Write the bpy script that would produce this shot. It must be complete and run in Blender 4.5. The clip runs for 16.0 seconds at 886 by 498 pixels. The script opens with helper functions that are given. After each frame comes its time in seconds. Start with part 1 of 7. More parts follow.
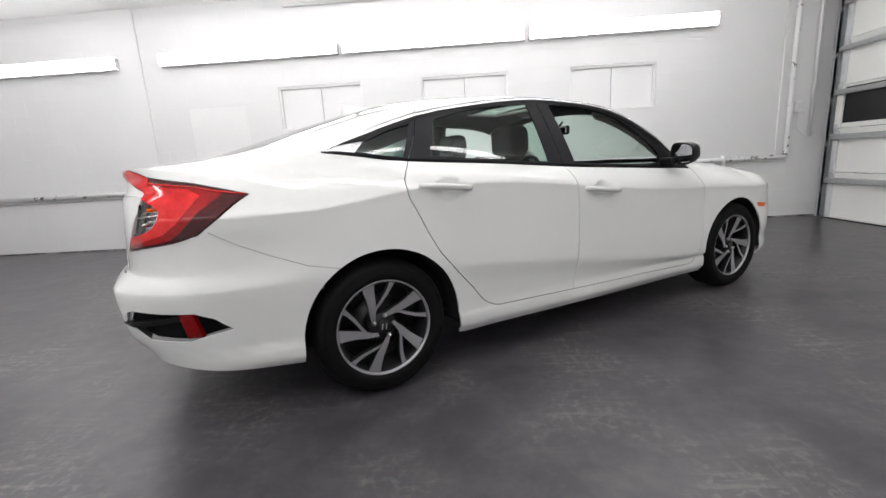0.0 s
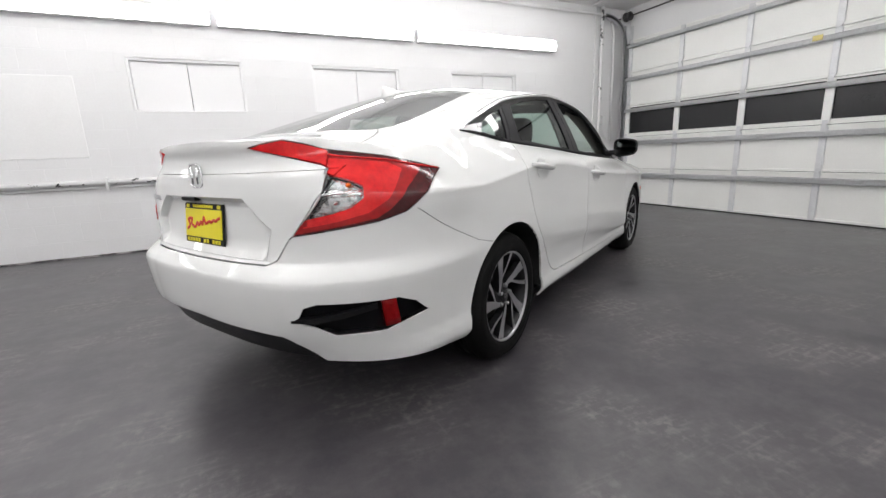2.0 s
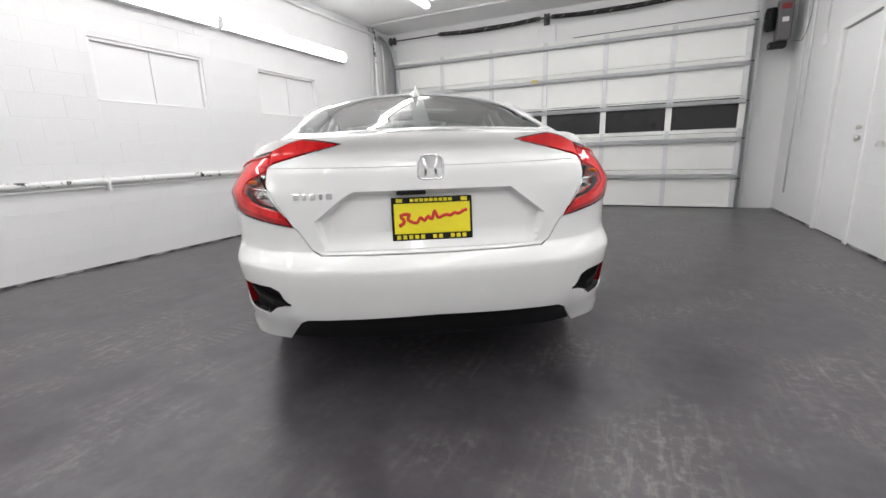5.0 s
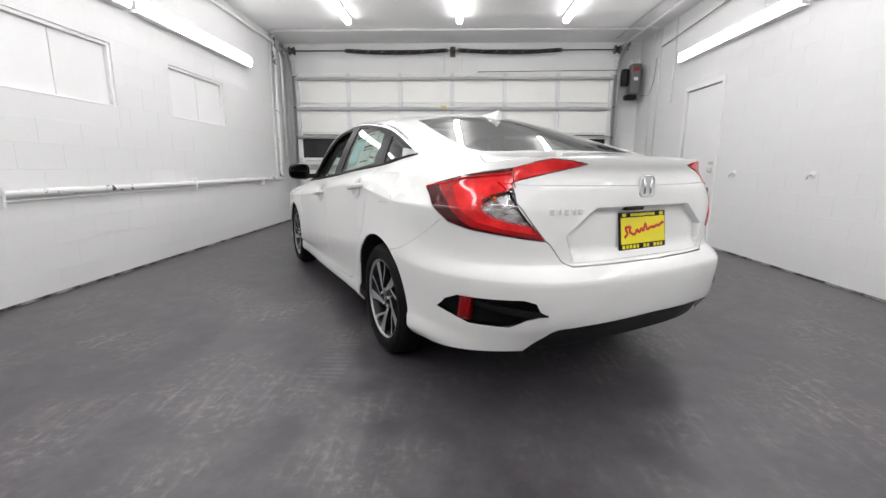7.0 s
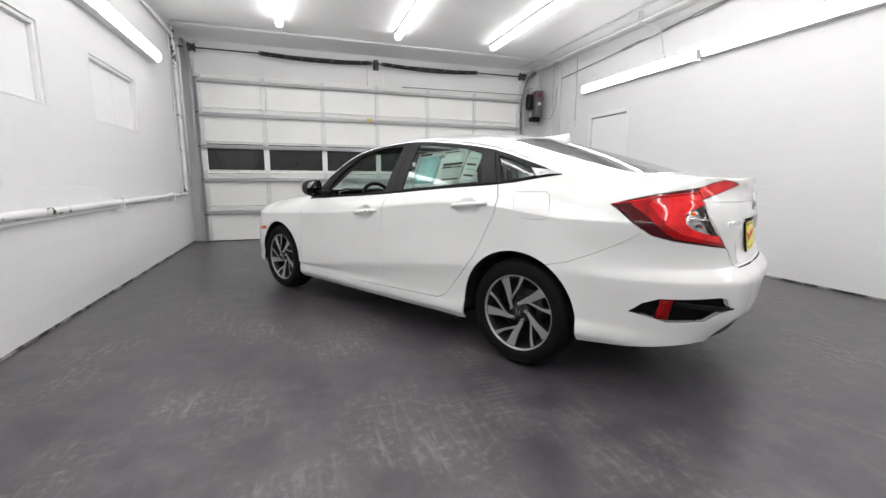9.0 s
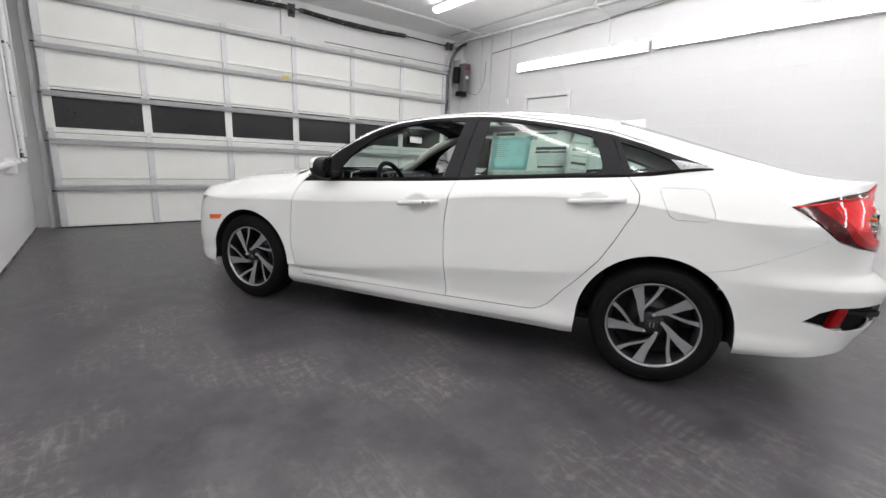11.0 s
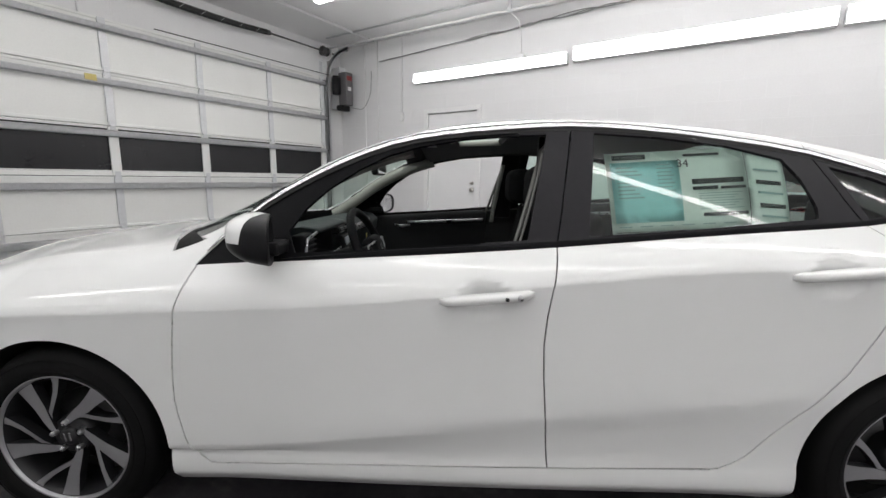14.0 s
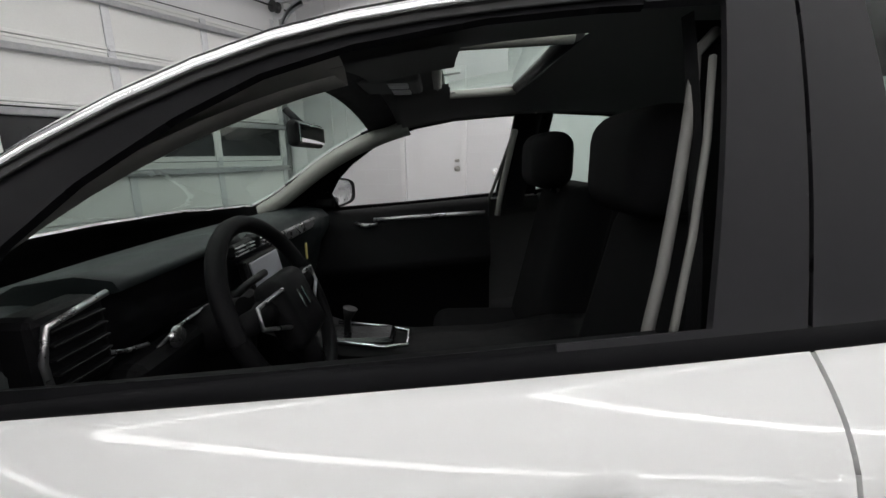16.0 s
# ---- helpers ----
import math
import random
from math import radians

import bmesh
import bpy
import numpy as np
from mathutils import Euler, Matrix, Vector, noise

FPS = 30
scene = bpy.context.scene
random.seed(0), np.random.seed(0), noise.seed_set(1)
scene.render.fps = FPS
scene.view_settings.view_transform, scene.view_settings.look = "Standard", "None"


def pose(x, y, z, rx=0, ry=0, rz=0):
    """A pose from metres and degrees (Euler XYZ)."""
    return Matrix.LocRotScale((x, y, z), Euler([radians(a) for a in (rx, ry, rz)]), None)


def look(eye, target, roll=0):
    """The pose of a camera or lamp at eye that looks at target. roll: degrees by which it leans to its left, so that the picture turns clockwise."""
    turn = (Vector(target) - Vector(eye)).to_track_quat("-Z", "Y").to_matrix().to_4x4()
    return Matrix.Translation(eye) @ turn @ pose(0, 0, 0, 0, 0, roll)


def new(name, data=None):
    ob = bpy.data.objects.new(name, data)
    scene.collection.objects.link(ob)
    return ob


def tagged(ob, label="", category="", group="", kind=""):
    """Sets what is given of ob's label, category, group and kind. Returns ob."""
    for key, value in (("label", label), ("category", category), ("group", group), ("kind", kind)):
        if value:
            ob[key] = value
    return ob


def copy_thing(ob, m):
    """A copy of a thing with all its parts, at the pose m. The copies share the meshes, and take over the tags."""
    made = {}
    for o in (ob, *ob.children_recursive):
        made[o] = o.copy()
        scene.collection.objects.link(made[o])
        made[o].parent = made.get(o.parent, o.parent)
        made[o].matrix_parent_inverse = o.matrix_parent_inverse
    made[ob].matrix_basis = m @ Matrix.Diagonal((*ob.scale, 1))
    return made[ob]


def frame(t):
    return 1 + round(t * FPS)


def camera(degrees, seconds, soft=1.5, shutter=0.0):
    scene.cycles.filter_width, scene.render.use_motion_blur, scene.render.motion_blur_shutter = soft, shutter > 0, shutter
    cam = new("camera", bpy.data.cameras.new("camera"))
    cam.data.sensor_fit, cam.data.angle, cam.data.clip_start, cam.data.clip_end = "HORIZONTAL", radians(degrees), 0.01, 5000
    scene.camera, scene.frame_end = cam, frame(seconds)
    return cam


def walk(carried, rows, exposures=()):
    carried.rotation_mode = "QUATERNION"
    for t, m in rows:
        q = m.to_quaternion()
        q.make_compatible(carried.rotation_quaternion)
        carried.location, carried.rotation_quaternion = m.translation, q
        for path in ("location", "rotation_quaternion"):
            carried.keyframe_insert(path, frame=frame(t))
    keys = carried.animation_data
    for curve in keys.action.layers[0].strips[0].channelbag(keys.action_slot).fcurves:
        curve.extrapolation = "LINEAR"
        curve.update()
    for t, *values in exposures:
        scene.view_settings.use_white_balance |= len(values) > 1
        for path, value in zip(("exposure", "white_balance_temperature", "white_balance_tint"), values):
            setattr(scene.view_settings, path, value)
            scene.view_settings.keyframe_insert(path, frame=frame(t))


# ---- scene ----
cam = camera(92.4, 16.0)
PATH = [
    (0, (0.284, -0.213, 1.039), (0.18, 1.744, 0.639), -3.4),
    (0.5, (-0.134, -0.198, 0.998), (-0.044, 1.754, 0.572), -3.1),
    (1, (-0.49, -0.192, 1.006), (-0.156, 1.736, 0.591), -1.9),
    (1.5, (-0.86, -0.179, 1.026), (-0.324, 1.71, 0.649), -2.2),
    (2, (-1.202, -0.084, 1.016), (-0.392, 1.691, 0.576), -2.3),
    (2.5, (-1.497, -0.021, 1.021), (-0.432, 1.617, 0.592), -1.9),
    (3, (-1.784, 0.114, 1.035), (-0.535, 1.615, 0.605), -0.8),
    (3.5, (-2.036, 0.338, 1.031), (-0.6, 1.656, 0.584), -2.4),
    (4, (-2.324, 0.574, 1.032), (-0.742, 1.723, 0.611), -1.1),
    (4.5, (-2.572, 0.85, 1.027), (-0.999, 2.0, 0.575), -1.8),
    (4.7, (-2.666, 0.967, 1.02), (-1.02, 2.008, 0.566), -1.9),
    (6.8, (-3.232, 2.527, 1.032), (-1.273, 2.593, 0.637), -0.2),
    (7, (-3.249, 2.683, 1.042), (-1.286, 2.741, 0.667), 0.2),
    (7.5, (-3.269, 3.097, 1.042), (-1.312, 2.883, 0.692), -1.1),
    (8, (-3.287, 3.489, 1.063), (-1.36, 3.052, 0.754), -0.6),
    (8.5, (-3.233, 3.887, 1.065), (-1.343, 3.333, 0.72), 0.0),
    (9, (-3.063, 4.26, 1.078), (-1.195, 3.624, 0.756), 0.2),
    (9.2, (-2.992, 4.385, 1.08), (-1.14, 3.687, 0.794), 0.0),
    (11.3, (-1.669, 5.247, 1.119), (-0.219, 3.933, 0.708), 1.0),
    (11.5, (-1.526, 5.261, 1.119), (-0.131, 3.878, 0.742), -0.5),
    (12, (-1.229, 5.283, 1.151), (0.089, 3.813, 0.829), 1.0),
    (12.5, (-0.969, 5.294, 1.177), (0.165, 3.681, 0.841), 0.7),
    (13, (-0.749, 5.188, 1.179), (0.405, 3.576, 0.911), -1.1),
    (13.5, (-0.542, 5.021, 1.189), (0.644, 3.43, 0.935), 0.2),
    (14, (-0.341, 4.855, 1.177), (0.708, 3.184, 0.851), 0.6),
    (14.5, (-0.175, 4.668, 1.183), (0.863, 2.989, 0.857), 0.1),
    (15, (-0.052, 4.43, 1.176), (0.995, 2.755, 0.863), -0.4),
    (15.3, (0.007, 4.319, 1.179), (1.04, 2.636, 0.862), -0.9),
    (15.5, (0.053, 4.245, 1.172), (1.053, 2.541, 0.862), -1.1),
    (16, (0.152, 4.082, 1.156), (1.124, 2.386, 0.737), -1.2),
]
walk(cam, [(t, look(eye, target, roll)) for t, eye, target, roll in PATH],
     exposures=[(0.0, 1.02), (9.2, 1.06), (12.5, 1.01), (13.5, 0.88), (14.5, 0.66), (16.0, 0.60)])

# ---- world and light ----
world = bpy.data.worlds.new("world")
scene.world = world
world.use_nodes = True
world.node_tree.nodes["Background"].inputs[0].default_value = (0.5, 0.52, 0.55, 1)
world.node_tree.nodes["Background"].inputs[1].default_value = 0.05
TUBE_WALL, TUBE_CEIL = 5.0, 7.2          # strength of the fluorescent lenses
scene.view_settings.exposure = 1.02

# ---- materials ----


def material(name):
    m = bpy.data.materials.new(name)
    m.use_nodes = True
    return m, m.node_tree.nodes, m.node_tree.links, m.node_tree.nodes["Principled BSDF"]


def surface(name, color, rough=0.5, metal=0.0, vary=0.06, scale=6.0, fine=60.0, bump=0.0, bump_scale=80.0, rough_vary=0.1,
            coat=0.0, spec=0.5, per_piece=0.0, second=None, second_scale=2.0, second_cut=(0.5, 0.7), coat_rough=0.03):
    """A plain surface with variation at two scales, gloss variation and fine relief."""
    m, n, l, b = material(name)
    tc = n.new("ShaderNodeTexCoord")
    big, small = n.new("ShaderNodeTexNoise"), n.new("ShaderNodeTexNoise")
    big.inputs["Scale"].default_value, big.inputs["Detail"].default_value = scale, 6
    small.inputs["Scale"].default_value, small.inputs["Detail"].default_value = fine, 4
    l.new(tc.outputs["Object"], big.inputs["Vector"])
    l.new(tc.outputs["Object"], small.inputs["Vector"])
    add = n.new("ShaderNodeMath")
    add.operation = "ADD"
    l.new(big.outputs["Fac"], add.inputs[0])
    l.new(small.outputs["Fac"], add.inputs[1])
    value = add.outputs[0]
    if per_piece:
        info = n.new("ShaderNodeObjectInfo")
        ma = n.new("ShaderNodeMath")
        ma.operation = "MULTIPLY_ADD"
        ma.inputs[1].default_value = per_piece
        l.new(info.outputs["Random"], ma.inputs[0])
        l.new(value, ma.inputs[2])
        value = ma.outputs[0]
    ramp = n.new("ShaderNodeMapRange")
    ramp.inputs["From Min"].default_value, ramp.inputs["From Max"].default_value = 0.6, 1.4
    ramp.inputs["To Min"].default_value, ramp.inputs["To Max"].default_value = 1 - vary, 1 + vary
    l.new(value, ramp.inputs["Value"])
    col = n.new("ShaderNodeMix")
    col.data_type, col.blend_type = "RGBA", "MULTIPLY"
    col.inputs["Factor"].default_value = 1
    col.inputs[6].default_value = (*color, 1)
    l.new(ramp.outputs[0], col.inputs[7])
    out = col.outputs[2]
    if second:
        patch = n.new("ShaderNodeTexNoise")
        patch.inputs["Scale"].default_value, patch.inputs["Detail"].default_value, patch.inputs["Roughness"].default_value = second_scale, 8, 0.65
        l.new(tc.outputs["Object"], patch.inputs["Vector"])
        cut = n.new("ShaderNodeMapRange")
        cut.inputs["From Min"].default_value, cut.inputs["From Max"].default_value = second_cut
        l.new(patch.outputs["Fac"], cut.inputs["Value"])
        mix = n.new("ShaderNodeMix")
        mix.data_type = "RGBA"
        l.new(cut.outputs[0], mix.inputs["Factor"])
        l.new(out, mix.inputs[6])
        mix.inputs[7].default_value = (*second, 1)
        out = mix.outputs[2]
    l.new(out, b.inputs["Base Color"])
    rr = n.new("ShaderNodeMapRange")
    rr.inputs["From Min"].default_value, rr.inputs["From Max"].default_value = 0.6, 1.4
    rr.inputs["To Min"].default_value, rr.inputs["To Max"].default_value = max(rough * (1 - rough_vary), 0), min(rough * (1 + rough_vary), 1)
    l.new(add.outputs[0], rr.inputs["Value"])
    l.new(rr.outputs[0], b.inputs["Roughness"])
    b.inputs["Metallic"].default_value = metal
    b.inputs["Specular IOR Level"].default_value = spec
    b.inputs["Coat Weight"].default_value = coat
    b.inputs["Coat Roughness"].default_value = coat_rough
    if bump:
        bn, bm_ = n.new("ShaderNodeTexNoise"), n.new("ShaderNodeBump")
        bn.inputs["Scale"].default_value, bn.inputs["Detail"].default_value = bump_scale, 5
        l.new(tc.outputs["Object"], bn.inputs["Vector"])
        l.new(bn.outputs["Fac"], bm_.inputs["Height"])
        bm_.inputs["Strength"].default_value, bm_.inputs["Distance"].default_value = bump, 0.004
        l.new(bm_.outputs["Normal"], b.inputs["Normal"])
    return m


def lamp_material(name, color, strength):
    m, n, l, b = material(name)
    b.inputs["Base Color"].default_value = (0.9, 0.9, 0.9, 1)
    b.inputs["Emission Color"].default_value = (*color, 1)
    b.inputs["Emission Strength"].default_value = strength
    return m


def glass_material(name, tint, rough=0.0, low=0.07):
    """Thin sheet glass: see-through with a tint, and a mirror gloss that grows towards grazing."""
    m, n, l, b = material(name)
    n.remove(b)
    t, g, mix, lw = (n.new("ShaderNodeBsdfTransparent"), n.new("ShaderNodeBsdfGlossy"), n.new("ShaderNodeMixShader"), n.new("ShaderNodeLayerWeight"))
    t.inputs["Color"].default_value = (*tint, 1)
    g.inputs["Roughness"].default_value = rough
    lw.inputs["Blend"].default_value = 0.5
    pw, ma = n.new("ShaderNodeMath"), n.new("ShaderNodeMath")
    pw.operation, ma.operation = "POWER", "MULTIPLY_ADD"
    pw.inputs[1].default_value, ma.inputs[1].default_value, ma.inputs[2].default_value = 4.5, 0.9, low
    l.new(lw.outputs["Facing"], pw.inputs[0])
    l.new(pw.outputs[0], ma.inputs[0])
    l.new(ma.outputs[0], mix.inputs[0])
    l.new(t.outputs[0], mix.inputs[1])
    l.new(g.outputs[0], mix.inputs[2])
    l.new(mix.outputs[0], n["Material Output"].inputs["Surface"])
    return m


def floor_material():
    """Worn grey floor paint with dark and pale blotches and a patchy gloss."""
    m, n, l, b = material("painted concrete floor")
    tc = n.new("ShaderNodeTexCoord")

    def noise_at(scale, detail, rough_, dist=0.0, stretch=None):
        t = n.new("ShaderNodeTexNoise")
        t.inputs["Scale"].default_value, t.inputs["Detail"].default_value = scale, detail
        t.inputs["Roughness"].default_value, t.inputs["Distortion"].default_value = rough_, dist
        if stretch:
            mp = n.new("ShaderNodeMapping")
            mp.inputs["Scale"].default_value, mp.inputs["Rotation"].default_value = stretch, (0, 0, radians(35))
            l.new(tc.outputs["Object"], mp.inputs["Vector"])
            l.new(mp.outputs[0], t.inputs["Vector"])
        else:
            l.new(tc.outputs["Object"], t.inputs["Vector"])
        return t.outputs["Fac"]

    def span(x, a, c, lo, hi):
        r = n.new("ShaderNodeMapRange")
        for i, v in zip(("From Min", "From Max", "To Min", "To Max"), (a, c, lo, hi)):
            r.inputs[i].default_value = v
        l.new(x, r.inputs["Value"])
        return r.outputs[0]

    def mixc(f, a, c):
        x = n.new("ShaderNodeMix")
        x.data_type = "RGBA"
        l.new(f, x.inputs["Factor"])
        for i, v in ((6, a), (7, c)):
            if isinstance(v, tuple):
                x.inputs[i].default_value = (*v, 1)
            else:
                l.new(v, x.inputs[i])
        return x.outputs[2]
    broad = noise_at(0.5, 3, 0.5)
    cloud = noise_at(1.7, 3, 0.5)
    speck = noise_at(24.0, 5, 0.6)
    mottled = noise_at(5.5, 8, 0.7)
    scuff = noise_at(3.0, 6, 0.65, 0.0, (1.0, 9.0, 1.0))
    scuff_across = noise_at(4.0, 6, 0.65, 0.0, (8.0, 1.0, 1.0))

    def times(x, y):
        r = n.new("ShaderNodeMath")
        r.operation = "MULTIPLY"
        l.new(x, r.inputs[0])
        l.new(y, r.inputs[1])
        return r.outputs[0]
    c = mixc(span(broad, 0.2, 0.8, 0, 1), FLOOR_DARK, FLOOR_MID)
    c = mixc(span(cloud, 0.15, 0.85, -0.15, 1.0), c, FLOOR_PALE)
    c = mixc(span(mottled, 0.42, 0.66, 0, 0.75), c, FLOOR_PALE)
    rubbed = span(cloud, 0.46, 0.66, 0.0, 1.0)
    c = mixc(times(rubbed, span(speck, 0.50, 0.70, 0, 0.7)), c, FLOOR_WORN)
    c = mixc(times(rubbed, span(scuff, 0.52, 0.68, 0, 0.55)), c, FLOOR_WORN)
    c = mixc(times(rubbed, span(scuff_across, 0.54, 0.70, 0, 0.3)), c, FLOOR_WORN)
    # pale tread prints of a tyre
    xyz, prints = n.new("ShaderNodeSeparateXYZ"), n.new("ShaderNodeTexWave")
    l.new(tc.outputs["Object"], xyz.inputs[0])
    l.new(tc.outputs["Object"], prints.inputs["Vector"])
    prints.bands_direction = "X"
    prints.inputs["Scale"].default_value, prints.inputs["Distortion"].default_value, prints.inputs["Detail"].default_value = 7.0, 1.5, 3
    area = times(span(xyz.outputs[0], -1.50, -1.30, 0, 1), span(xyz.outputs[0], -0.75, -0.58, 1, 0))
    area = times(area, times(span(xyz.outputs[1], 3.24, 3.27, 0, 1), span(xyz.outputs[1], 3.40, 3.43, 1, 0)))
    area = times(area, times(span(prints.outputs["Fac"], 0.45, 0.75, 0, 0.3), span(mottled, 0.35, 0.6, 0, 1)))
    c = mixc(area, c, FLOOR_WORN)
    l.new(c, b.inputs["Base Color"])
    l.new(span(cloud, 0.3, 0.7, 0.287, 0.40), b.inputs["Roughness"])
    b.inputs["Specular IOR Level"].default_value = 0.5
    bp = n.new("ShaderNodeBump")
    bp.inputs["Strength"].default_value, bp.inputs["Distance"].default_value = 0.05, 0.002
    l.new(noise_at(22, 4, 0.55), bp.inputs["Height"])
    l.new(bp.outputs["Normal"], b.inputs["Normal"])
    return m


FLOOR_DARK, FLOOR_MID, FLOOR_PALE, FLOOR_WORN = (0.024, 0.022, 0.029), (0.048, 0.044, 0.053), (0.098, 0.091, 0.097), (0.24, 0.226, 0.218)
M_FLOOR = floor_material()
M_WALL = surface("white block paint", (0.75, 0.75, 0.755), 0.42, vary=0.03, scale=1.5, bump=0.22, bump_scale=45, per_piece=0.05)
M_CEIL = surface("white ceiling paint", (0.88, 0.88, 0.88), 0.5, vary=0.03, scale=1.2, bump=0.1, bump_scale=30)
M_PLASTER = surface("white trim paint", (0.80, 0.80, 0.80), 0.4, vary=0.03, scale=3, bump=0.12, bump_scale=60)
M_PANE_PAINT = surface("white painted board", (0.80, 0.80, 0.805), 0.32, vary=0.02, scale=3, bump=0.08, bump_scale=25)
M_DOOR_PANEL = surface("white door skin", (0.84, 0.845, 0.82), 0.38, vary=0.03, scale=2.5, bump=0.05, bump_scale=120)
M_GALV = surface("galvanised steel", (0.66, 0.67, 0.68), 0.4, metal=0.25, vary=0.12, scale=20, fine=140)
M_STILE = surface("pale galvanised stile", (0.70, 0.71, 0.72), 0.4, metal=0.2, vary=0.08, scale=12, fine=90)
M_BLACK_PANE = surface("blacked-out pane", (0.012, 0.012, 0.014), 0.25, vary=0.2, scale=5)
M_SPRING = surface("black oiled spring steel", (0.018, 0.018, 0.018), 0.35, metal=0.3, vary=0.3, scale=40)
M_STEEL = surface("dark steel", (0.10, 0.10, 0.10), 0.4, metal=0.8, vary=0.2, scale=30)
M_PIPE = surface("flaking white pipe paint", (0.78, 0.78, 0.78), 0.4, vary=0.04, scale=8, bump=0.3, bump_scale=50, second=(0.03, 0.03, 0.032), second_scale=6.5, second_cut=(0.58, 0.61))
M_PIPE_WHITE = surface("white pipe paint", (0.78, 0.78, 0.78), 0.4, vary=0.04, scale=8, bump=0.2, bump_scale=50)
M_OPENER = surface("grey plastic housing", (0.13, 0.125, 0.13), 0.42, vary=0.08, scale=20)
M_RED = surface("dull red plastic", (0.25, 0.03, 0.03), 0.4)
M_LABEL = surface("white label", (0.75, 0.75, 0.75), 0.5)
M_BLACK = surface("black plastic", (0.010, 0.010, 0.011), 0.45, spec=0.2, vary=0.15, scale=30)
M_RUBBER = surface("black rubber", (0.012, 0.012, 0.012), 0.6, vary=0.2, scale=30)
M_BRASS = surface("brushed nickel", (0.6, 0.58, 0.55), 0.3, metal=1.0, vary=0.06, scale=40)
M_CABLE = surface("dusty grey cable", (0.25, 0.25, 0.25), 0.55, vary=0.25, scale=20)
M_TUBE = lamp_material("glowing wall lamp lens", (1.0, 0.985, 0.98), TUBE_WALL)
M_TUBE_CEIL = lamp_material("glowing ceiling lamp lens", (1.0, 0.985, 0.98), TUBE_CEIL)
M_LAMP_BODY = surface("white enamel", (0.8, 0.8, 0.8), 0.35, vary=0.02)
M_FOOT = surface("grimy joint", (0.34, 0.33, 0.33), 0.7, vary=0.2, scale=8, second=(0.03, 0.03, 0.03), second_scale=4.5, second_cut=(0.42, 0.56))
M_YELLOW_TAPE = surface("faded yellow tape", (0.65, 0.55, 0.2), 0.5)

# ---- mesh tools ----


def mesh_object(name, bm, mat, parent=None, smooth=False, label=""):
    me = bpy.data.meshes.new(name)
    bm.to_mesh(me)
    bm.free()
    if mat:
        me.materials.append(mat)
    if smooth:
        me.shade_smooth()
    ob = new(name, me)
    if parent is not None:
        ob.parent = parent
    if label:
        ob["label"] = label
    return ob


def part(name, bm, mat, parent, label="", smooth=False):
    return mesh_object(name, bm, mat, parent, smooth, label)


def empty(name, x=0.0, y=0.0, z=0.0, rz=0.0):
    e = new(name)
    e.empty_display_size = 0.1
    e.location = (x, y, z)
    e.rotation_euler = (0, 0, radians(rz))
    return e


def box(bm, lo, hi, bevel=0.0, segs=1):
    """A box from corner lo to corner hi, with its edges rounded."""
    lo, hi = Vector(lo), Vector(hi)
    m = Matrix.Translation((lo + hi) / 2) @ Matrix.Diagonal((*(hi - lo), 1))
    r = bmesh.ops.create_cube(bm, size=1, matrix=m)
    if bevel:
        es = list({e for v in r["verts"] for e in v.link_edges})
        bmesh.ops.bevel(bm, geom=es, offset=bevel, segments=segs, profile=0.5, affect="EDGES")
    return bm


def boxes(*spec, bevel=0.0, segs=1):
    bm = bmesh.new()
    for lo, hi in spec:
        box(bm, lo, hi, bevel, segs)
    return bm


def tube(bm, pts, r, sides=12, caps=True):
    """A round bar along a line of points."""
    pts = [Vector(p) for p in pts]
    rings = []
    up = None
    for i, p in enumerate(pts):
        d = (pts[min(i + 1, len(pts) - 1)] - pts[max(i - 1, 0)]).normalized()
        if up is None:
            up = d.orthogonal().normalized()
        side = d.cross(up).normalized()
        up = side.cross(d).normalized()
        rad = r[i] if isinstance(r, (list, tuple)) else r
        rings.append([bm.verts.new(p + rad * (math.cos(a) * up + math.sin(a) * side)) for a in (2 * math.pi * k / sides for k in range(sides))])
    for a, c in zip(rings, rings[1:]):
        for k in range(sides):
            bm.faces.new((a[k], a[(k + 1) % sides], c[(k + 1) % sides], c[k]))
    if caps:
        bm.faces.new(rings[0][::-1])
        bm.faces.new(rings[-1])
    for f in bm.faces:
        f.smooth = len(f.verts) == 4
    bmesh.ops.recalc_face_normals(bm, faces=bm.faces[:])
    return bm


def bar(pts, r, sides=12):
    return tube(bmesh.new(), pts, r, sides)


def bend(pts, radius, steps=5):
    """Rounds the corners of a line of points."""
    pts = [Vector(p) for p in pts]
    out = [pts[0]]
    for a, p, c in zip(pts, pts[1:], pts[2:]):
        u, w = (a - p).normalized(), (c - p).normalized()
        k = min(radius, (a - p).length / 2, (c - p).length / 2)
        s, e = p + u * k, p + w * k
        out += [(1 - t) ** 2 * s + 2 * t * (1 - t) * p + t * t * e for t in (i / steps for i in range(steps + 1))]
    return out + [pts[-1]]


def lathe(profile, sides=48, axis="Y"):
    """Turns a line of (radius, along) about an axis."""
    bm = bmesh.new()
    rings = []
    for r, h in profile:
        ring = []
        for k in range(sides):
            a = 2 * math.pi * k / sides
            c, s = r * math.cos(a), r * math.sin(a)
            ring.append(bm.verts.new((c, h, s) if axis == "Y" else (c, s, h)))
        rings.append(ring)
    for a, c in zip(rings, rings[1:]):
        for k in range(sides):
            f = bm.faces.new((a[k], a[(k + 1) % sides], c[(k + 1) % sides], c[k]))
            f.smooth = True
    bmesh.ops.recalc_face_normals(bm, faces=bm.faces[:])
    return bm


